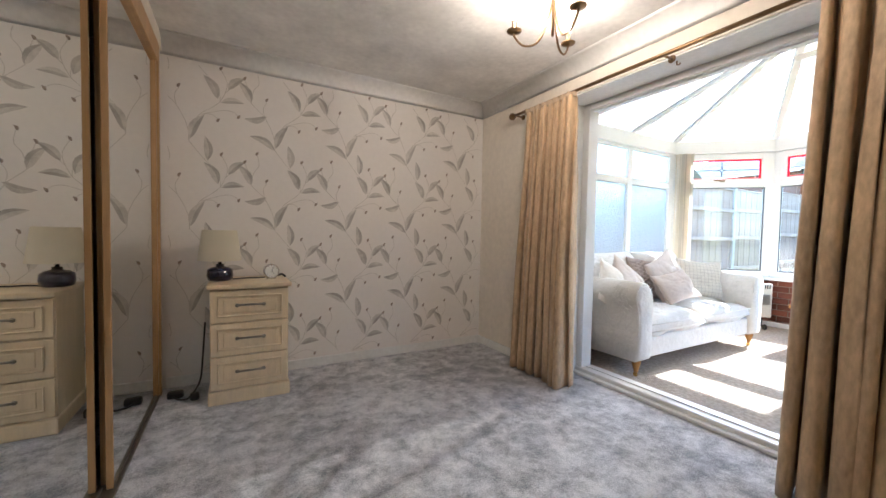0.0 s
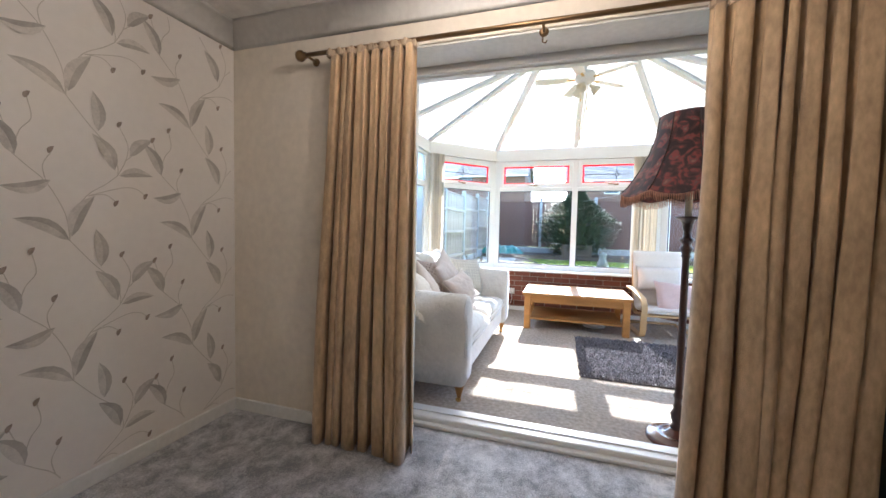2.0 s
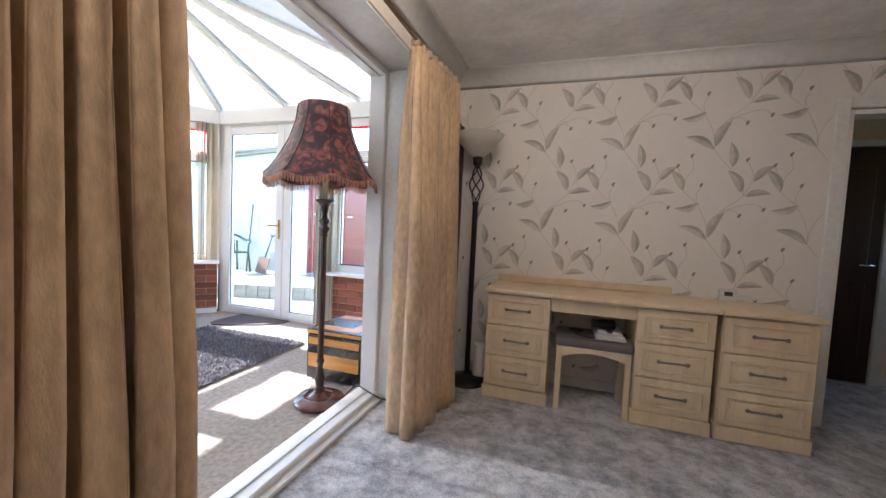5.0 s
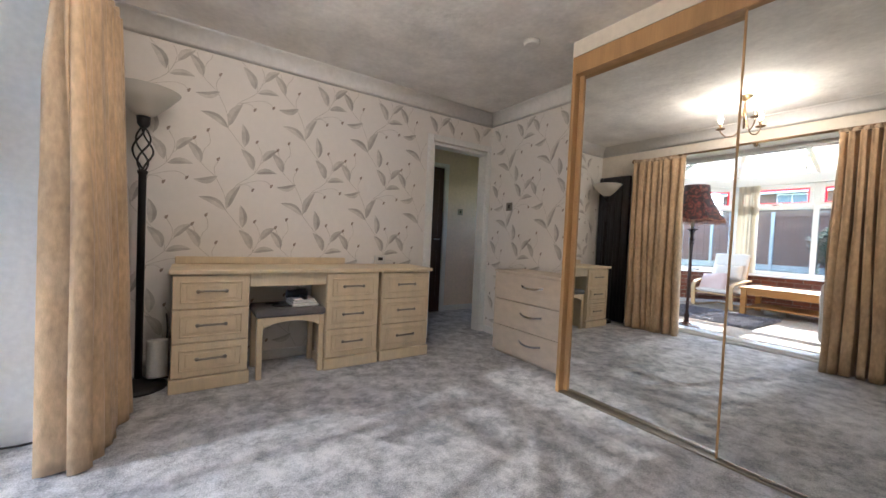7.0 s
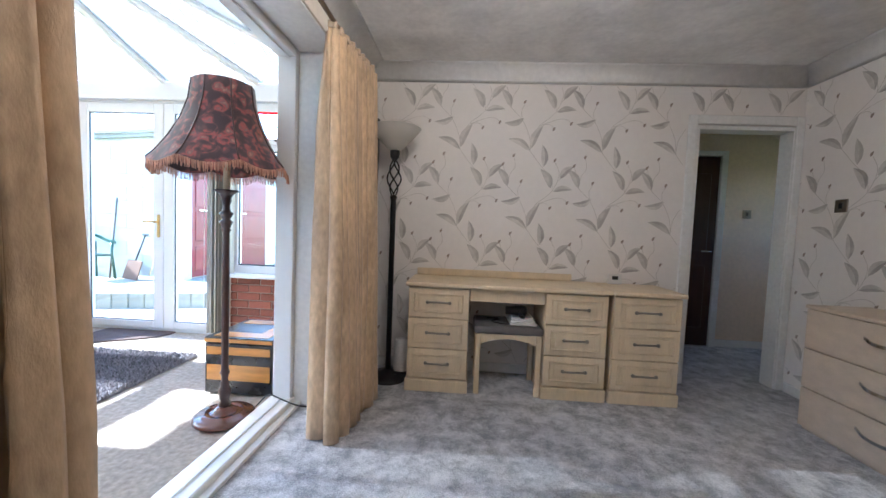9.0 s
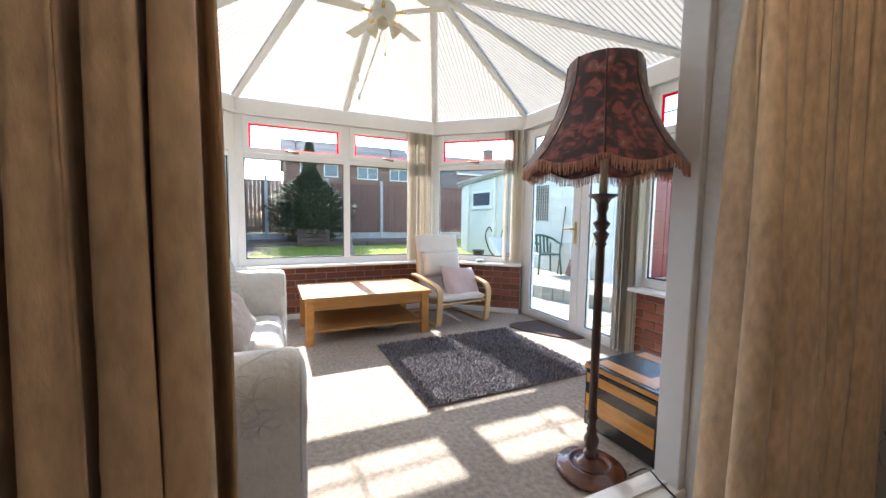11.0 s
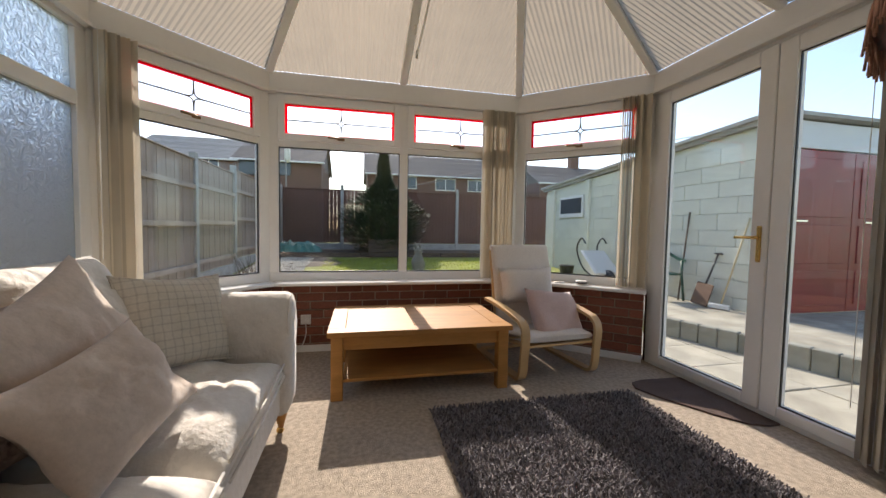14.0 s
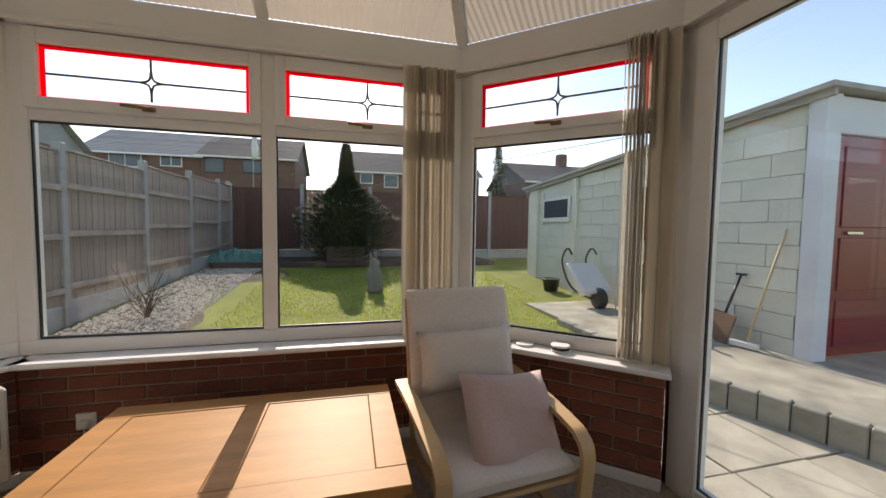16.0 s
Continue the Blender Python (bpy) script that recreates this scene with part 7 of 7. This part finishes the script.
bm = bmesh.new()
pr = [(GX0 + 0.02, -0.2), (GX1 - 0.02, -0.2), (GX1 - 0.02, groof(GX1) - 0.03), (GX0 + 0.02, groof(GX0) - 0.03)]
fa = [[bm.verts.new((x, y, z)) for x, z in pr] for y in (GY - 0.02, -8.5)]
bm.faces.new(fa[0])
bm.faces.new(fa[1][::-1])
for i in range(4):
    bm.faces.new((fa[0][i], fa[0][(i + 1) % 4], fa[1][(i + 1) % 4], fa[1][i]))
part("wall", bm, M_RENDER, gar)
bm = bmesh.new()
beam(bm, (GX0 - 0.12, GY + 0.04, groof(GX0) + 0.02), (GX1 + 0.1, GY + 0.04, groof(GX1) + 0.02), 0.05, 0.10, bev=0.006)
part("bargeboard", bm, M_CONC, gar)
bm = bmesh.new()
beam(bm, (GX0 - 0.15, -6.0, groof(GX0) + 0.06), (GX1 + 0.12, -6.0, groof(GX1) + 0.06), 5.0, 0.05, up=(0, 0, 1))
part("roof", bm, M_CONC, gar)
boxed("pier", (GX0 - 0.06, GX0 + 0.10, GY - 0.17, GY + 0.03, -0.05, 2.62), M_BLUEWHITE, gar, 0.01)
boxed("lintel", (GX0 - 0.05, GX0 + 0.05, -6.4, GY - 0.17, 2.25, 2.60), M_BLUEWHITE, gar, 0.008)
for y0, y1 in ((-5.05, GY - 0.18), (-6.35, -5.06)):
    dr_ = boxed("door", (GX0 - 0.02, GX0 + 0.02, y0, y1, 0.05, 2.24), M_REDDOOR, gar, 0.006)
    for z0, z1 in ((0.15, 0.62), (0.72, 1.25), (1.35, 2.14)):
        boxed("panel", (GX0 - 0.032, GX0 - 0.02, y0 + 0.12, y1 - 0.12, z0, z1), M_REDDOOR, dr_, 0.008)
    boxed("bolt", (GX0 - 0.045, GX0 - 0.032, (y0 + y1) / 2 + 0.2, (y0 + y1) / 2 + 0.42, 1.28, 1.31), M_CHROME, dr_, 0.004)
gw = boxed("window", (10.80, 11.86, GY - 0.01, GY + 0.035, 1.46, 1.99), M_UPVC, gar, 0.006)
boxed("pane", (10.86, 11.80, GY + 0.03, GY + 0.04, 1.56, 1.93), M_PANE, gw, 0.0)
for x in (10.55, 12.1):
    boxed("pilaster", (x, x + 0.12, GY - 0.01, GY + 0.06, -0.05, groof(x) - 0.05), M_RENDER, gar, 0.006)
bm = bmesh.new()
for k in range(7):
    beam(bm, (8.40 + 0.075 * k, GY + 0.03, 1.15), (8.40 + 0.075 * k, GY + 0.03, 1.95), 0.016, 0.010)
for k in range(11):
    beam(bm, (8.38, GY + 0.042, 1.18 + 0.075 * k), (8.87, GY + 0.042, 1.18 + 0.075 * k), 0.016, 0.010)
tagged(obj("trellis", bm, M_BARK), "brown wooden trellis fixed to the garage wall", "trellis")
sp = thing("shovel", "old shovel leaning against the garage wall", "shovel")
bm = bmesh.new()
tube(bm, [(7.32, -3.42, 0.36), (7.29, -3.58, 0.80)], 0.014, 8)
beam(bm, (7.23, -3.585, 0.81), (7.35, -3.585, 0.81), 0.03, 0.025, bev=0.006)
part("shaft", bm, M_BLACKPLAS, sp)
bm = bmesh.new()
beam(bm, (7.36, -3.34, 0.05), (7.32, -3.42, 0.37), 0.28, 0.02, up=(0, 1, 0.2), bev=0.008)
part("blade", bm, M_STEEL, sp)
br_ = thing("broom", "yellow-handled broom leaning against the garage corner", "broom")
bm = bmesh.new()
tube(bm, [(7.06, -3.40, 0.08), (6.86, -3.585, 1.33)], 0.012, 8)
part("handle", bm, M_POLE, br_)
bm = bmesh.new()
beam(bm, (6.94, -3.42, 0.075), (7.20, -3.36, 0.075), 0.05, 0.07, bev=0.01)
part("head", bm, M_PLASTIC, br_)
bm = bmesh.new()
tube(bm, [(7.80, -3.42, 0.03), (7.83, -3.60, 1.45)], 0.013, 8)
tagged(obj("wooden_pole", bm, M_BARK), "dark wooden pole leaning against the garage wall", "pole")
wb = thing("wheelbarrow", "black and white wheelbarrow tipped by the garage", "wheelbarrow", pose(9.6, -3.15, 0.02))
bm = bmesh.new()
t = bmesh.new()
box(t, -0.35, 0.35, -0.28, 0.28, 0, 0.28, bev=0.03)
for v in t.verts:
    if v.co.z < 0.15:
        v.co.x *= 0.65
        v.co.y *= 0.7
join(bm, t, 0, Matrix.Translation((0, 0, 0.28)) @ Matrix.Rotation(radians(-38), 4, 'Y'))
part("tray", bm, M_PLASTIC, wb)
for y in (-0.24, 0.24):
    bm = bmesh.new()
    tube(bm, smooth_path([(-0.4, y * 0.4, 0.15), (0.0, y, 0.3), (0.3, y, 0.7), (0.15, y, 0.95), (0.0, y, 0.85)], 5), 0.016, 8)
    part("handle", bm, M_BLACK, wb)
bm = bmesh.new()
lathe(bm, [(0.10, -0.05), (0.17, -0.04), (0.18, 0), (0.17, 0.04), (0.10, 0.05)], (-0.42, 0, 0.17), 20, mtx=Matrix.Rotation(math.pi / 2, 4, 'X'))
part("wheel", bm, M_BLACKPLAS, wb)
bm = bmesh.new()
lathe(bm, [(0.13, 0.0), (0.17, 0.24), (0.185, 0.25), (0.17, 0.26), (0.15, 0.24)], (10.75, -3.2, ground_z(10.75, -3)), 20)
tagged(obj("plant_pot", bm, M_BLACKPLAS), "black plastic plant pot beside the wheelbarrow", "plant pot")
gc = thing("garden_chair", "dark green plastic garden armchair on the terrace", "garden chair", pose(8.02, -3.26, 0.03, 0, 0, 75))
bm = bmesh.new()
box(bm, -0.22, 0.22, -0.22, 0.22, 0.40, 0.43, bev=0.012)
part("seat", bm, M_GREENPLAS, gc)
for x in (-0.22, 0.22):
    for y in (-0.22, 0.22):
        bm = bmesh.new()
        tube(bm, [(x * 1.15, y * 1.15, 0), (x, y, 0.42), (x, y, 0.64)], 0.02, 6)
        part("leg", bm, M_GREENPLAS, gc)
bm = bmesh.new()
ribbon(bm, smooth_path([(-0.25, 0.26, 0.64), (-0.27, 0.0, 0.66), (-0.24, -0.24, 0.74), (0, -0.31, 0.80), (0.24, -0.24, 0.74), (0.27, 0.0, 0.66), (0.25, 0.26, 0.64)], 5), 0.05, 0.016, (0, 0, 1))
part("arm_band", bm, M_GREENPLAS, gc)
for k in range(5):
    bm = bmesh.new()
    x = -0.16 + 0.08 * k
    beam(bm, (x, -0.22, 0.43), (x * 1.05, -0.295, 0.79), 0.045, 0.012)
    part("back_slat", bm, M_GREENPLAS, gc)
bm = bmesh.new()
tube(bm, [(6.6, -3.4, 2.5), (11.5, -0.5, 2.32), (16.5, 1.5, 2.25)], 0.006, 5)
tagged(obj("washing_line", bm, M_CONC), "thin washing line strung across the garden", "washing line")
pl = thing("flag_pole", "tall thin pole with a limp white flag beyond the back fence", "flagpole", pose(26.5, 5.85, ground_z(26.5, 5.9)))
bm = bmesh.new()
tube(bm, [(0, 0, -0.05), (0, 0, 6.45)], 0.03, 8)
part("pole", bm, M_CONC, pl)
bm = bmesh.new()
lathe(bm, [(0.08, 4.75), (0.17, 5.0), (0.15, 5.5), (0.10, 6.0), (0.03, 6.35)], (0, -0.08, 0), 16, wob=lambda a, z: (1 + 0.35 * math.sin(a * 4 + z * 2), 0))
part("flag", bm, M_PAPERROLL, pl)


# houses beyond the fence
def house(x, y0, y1, depth, eave, ridge, wins, label, chim=None, roof=None, frame_m=None):
    hs = thing("house", label, "house")
    z0 = ground_z(x, (y0 + y1) / 2) - 0.3
    boxed("wall", (x, x + depth, y0, y1, z0, eave), M_HBRICK, hs, 0.0)
    bm = bmesh.new()
    n = 16
    for sgn, xa, xb in ((1, x - 0.35, x + depth / 2), (-1, x + depth + 0.35, x + depth / 2)):
        for k in range(n):
            f0, f1 = k / n, (k + 1) / n
            p = [xa + (xb - xa) * f for f in (f0, f1)]
            z = [eave - 0.1 + (ridge - eave + 0.1) * f for f in (f0, f1)]
            q = [bm.verts.new(v) for v in ((p[0], y0 - 0.25, z[0] + 0.05), (p[0], y1 + 0.25, z[0] + 0.05), (p[1], y1 + 0.25, z[1] + 0.012), (p[1], y0 - 0.25, z[1] + 0.012), (p[0], y0 - 0.25, z[0] - 0.01), (p[0], y1 + 0.25, z[0] - 0.01))]
            bm.faces.new((q[0], q[1], q[2], q[3]))
            bm.faces.new((q[4], q[5], q[1], q[0]))
    for y in (y0, y1):
        bm.faces.new([bm.verts.new(v) for v in ((x, y, eave), (x + depth, y, eave), (x + depth / 2, y, ridge))])
    rf = part("roof", bm, roof or M_TILE, hs, "weathered tiled roof")
    if chim is not None:
        boxed("chimney", (x + depth / 2 - 0.3, x + depth / 2 + 0.3, chim - 0.35, chim + 0.35, ridge - 0.5, ridge + 0.9), M_HBRICK, rf, 0.02)
    boxed("gutter", (x - 0.42, x - 0.30, y0 - 0.25, y1 + 0.25, eave - 0.16, eave - 0.06), M_UPVC, hs, 0.01)
    for wy, wz, ww, wh in wins:
        fr = boxed("window", (x - 0.04, x + 0.06, wy - ww / 2, wy + ww / 2, wz - wh / 2, wz + wh / 2), frame_m or M_UPVC, hs, 0.01)
        nn = max(1, round(ww / 0.75))
        for k in range(nn):
            a = wy - ww / 2 + 0.06 + (ww - 0.06) * k / nn
            boxed("pane", (x - 0.052, x - 0.04, a, a + (ww - 0.06) / nn - 0.06, wz - wh / 2 + 0.07, wz + wh / 2 - 0.07), M_PANE, fr, 0.0)


house(30.0, 9.6, 15.7, 7.0, 5.5, 7.5, [(13.5, 5.1, 1.65, 0.95), (11.15, 5.15, 1.15, 0.75)], "brown brick terraced house with a pale grey tiled roof", roof=M_TILE2)
house(30.03, 4.2, 9.58, 7.0, 5.6, 7.5, [(8.85, 5.0, 1.1, 0.95), (6.7, 5.05, 1.1, 0.95)], "brown brick terraced house with dark-framed windows", frame_m=M_BLACKPLAS)
house(33.0, -9.5, 1.0, 7.5, 5.5, 7.7, [(-0.5, 4.98, 0.95, 0.78), (-2.35, 4.85, 1.1, 1.0), (-5.3, 4.8, 1.7, 1.0), (-8.0, 4.8, 1.6, 1.0)], "brick house with a long dark tiled roof and white windows")
house(20.3, 12.0, 21.0, 3.6, 4.3, 5.5, [(16.2, 2.6, 1.4, 1.1)], "brick bungalow with a grey tiled roof beyond the fence", roof=M_TILE2)
house(28.0, -20.0, -11.2, 7.0, 4.7, 6.5, [(-13.5, 3.4, 1.5, 1.1), (-17, 3.4, 1.5, 1.1)], "brick house with a brown tiled roof beyond the garage", chim=-16.0)

# ---- brick dwarf walls, laid brick by brick ----
def brick_mesh(w):
    b = bmesh.new()
    box(b, -w / 2, w / 2, -0.006, 0.02, -0.0325, 0.0325, bev=0.004)
    m_ = bpy.data.meshes.new("brick")
    b.to_mesh(m_)
    b.free()
    m_.materials.append(M_BRICK)
    return m_


BRICK, HALF = brick_mesh(0.215), brick_mesh(0.1025)


def brick_wall(name, run, s0, s1, d, label):
    """Stretcher-bond wall under a sill: mortar core with bricks proud of it."""
    bm = bmesh.new()
    run.box(bm, s0, s1, d + 0.004, 0.07, 0.0, 0.592)
    run.box(bm, s0, s1, 0.06, 0.16, -0.3, 0.61)
    wl = tagged(obj(name, bm, M_MORTAR), label, "brick wall", kind="structure")
    rot = Matrix((-run.e, run.n, Vector((0, 0, 1)))).transposed().to_4x4()
    for k in range(8):
        z = 0.0325 + 0.075 * k
        if z > 0.58:
            break
        s = s0 + (0.0 if k % 2 == 0 else -0.1125)
        while s < s1 - 0.03:
            a, b = max(s, s0), min(s + 0.215, s1)
            if b - a > 0.15:
                me = BRICK
            elif b - a > 0.06:
                me = HALF
            else:
                s += 0.225
                continue
            o = new("brick", me)
            sc = (b - a) / (0.215 if me is BRICK else 0.1025)
            o.matrix_basis = Matrix.Translation(run.at((a + b) / 2, d, z)) @ rot @ Matrix.Diagonal((sc, 1, 1, 1))
            o.parent = wl
            s += 0.225
    sk_ = bmesh.new()
    run.box(sk_, s0, s1, d - 0.022, d - 0.007, 0.0, 0.06, 0.003)
    part("skirting", sk_, M_UPVC, wl, "white skirting strip")
    return wl


brick_wall("wall_dwarf_front", run_f, 0.03, L_F - 0.03, -0.06, "red-brown brick dwarf wall under the windows")
brick_wall("wall_dwarf_northeast", run_ne, 0.03, L_NE - 0.0, -0.06, "red-brown brick dwarf wall under the bay window")
brick_wall("wall_dwarf_southeast", run_se, 0.02, L_SE - 0.03, -0.06, "red-brown brick dwarf wall under the bay window")
brick_wall("wall_dwarf_south", run_s, 0.0, 1.08, -0.06, "red-brown brick dwarf wall beside the garden doors")
brick_wall("wall_dwarf_north", run_n, 0.0, L_N, -0.06, "red-brown brick dwarf wall behind the sofa")


# garage blocks
def block_mesh(w):
    b = bmesh.new()
    box(b, -w / 2, w / 2, -0.012, 0.006, -0.117, 0.117, bev=0.003)
    m_ = bpy.data.meshes.new("block")
    b.to_mesh(m_)
    b.free()
    m_.materials.append(M_RENDER)
    return m_


BLOCK = block_mesh(0.598)
for k in range(11):
    z = 0.08 + 0.24 * k
    s = GX0 + 0.12 + (0.0 if k % 2 else -0.3)
    while s < GX1 - 0.05:
        a, b = max(s, GX0 + 0.11), min(s + 0.598, GX1 - 0.02)
        if b - a > 0.08 and z + 0.12 < groof((a + b) / 2) - 0.02 and not (a < 11.88 and b > 10.78 and 1.33 < z < 2.12):
            o = new("block", BLOCK)
            o.matrix_basis = Matrix.Translation(((a + b) / 2, GY + 0.004, z)) @ Matrix.Diagonal(((b - a) / 0.598, 1, 1, 1))
            o.parent = gar
        s += 0.604
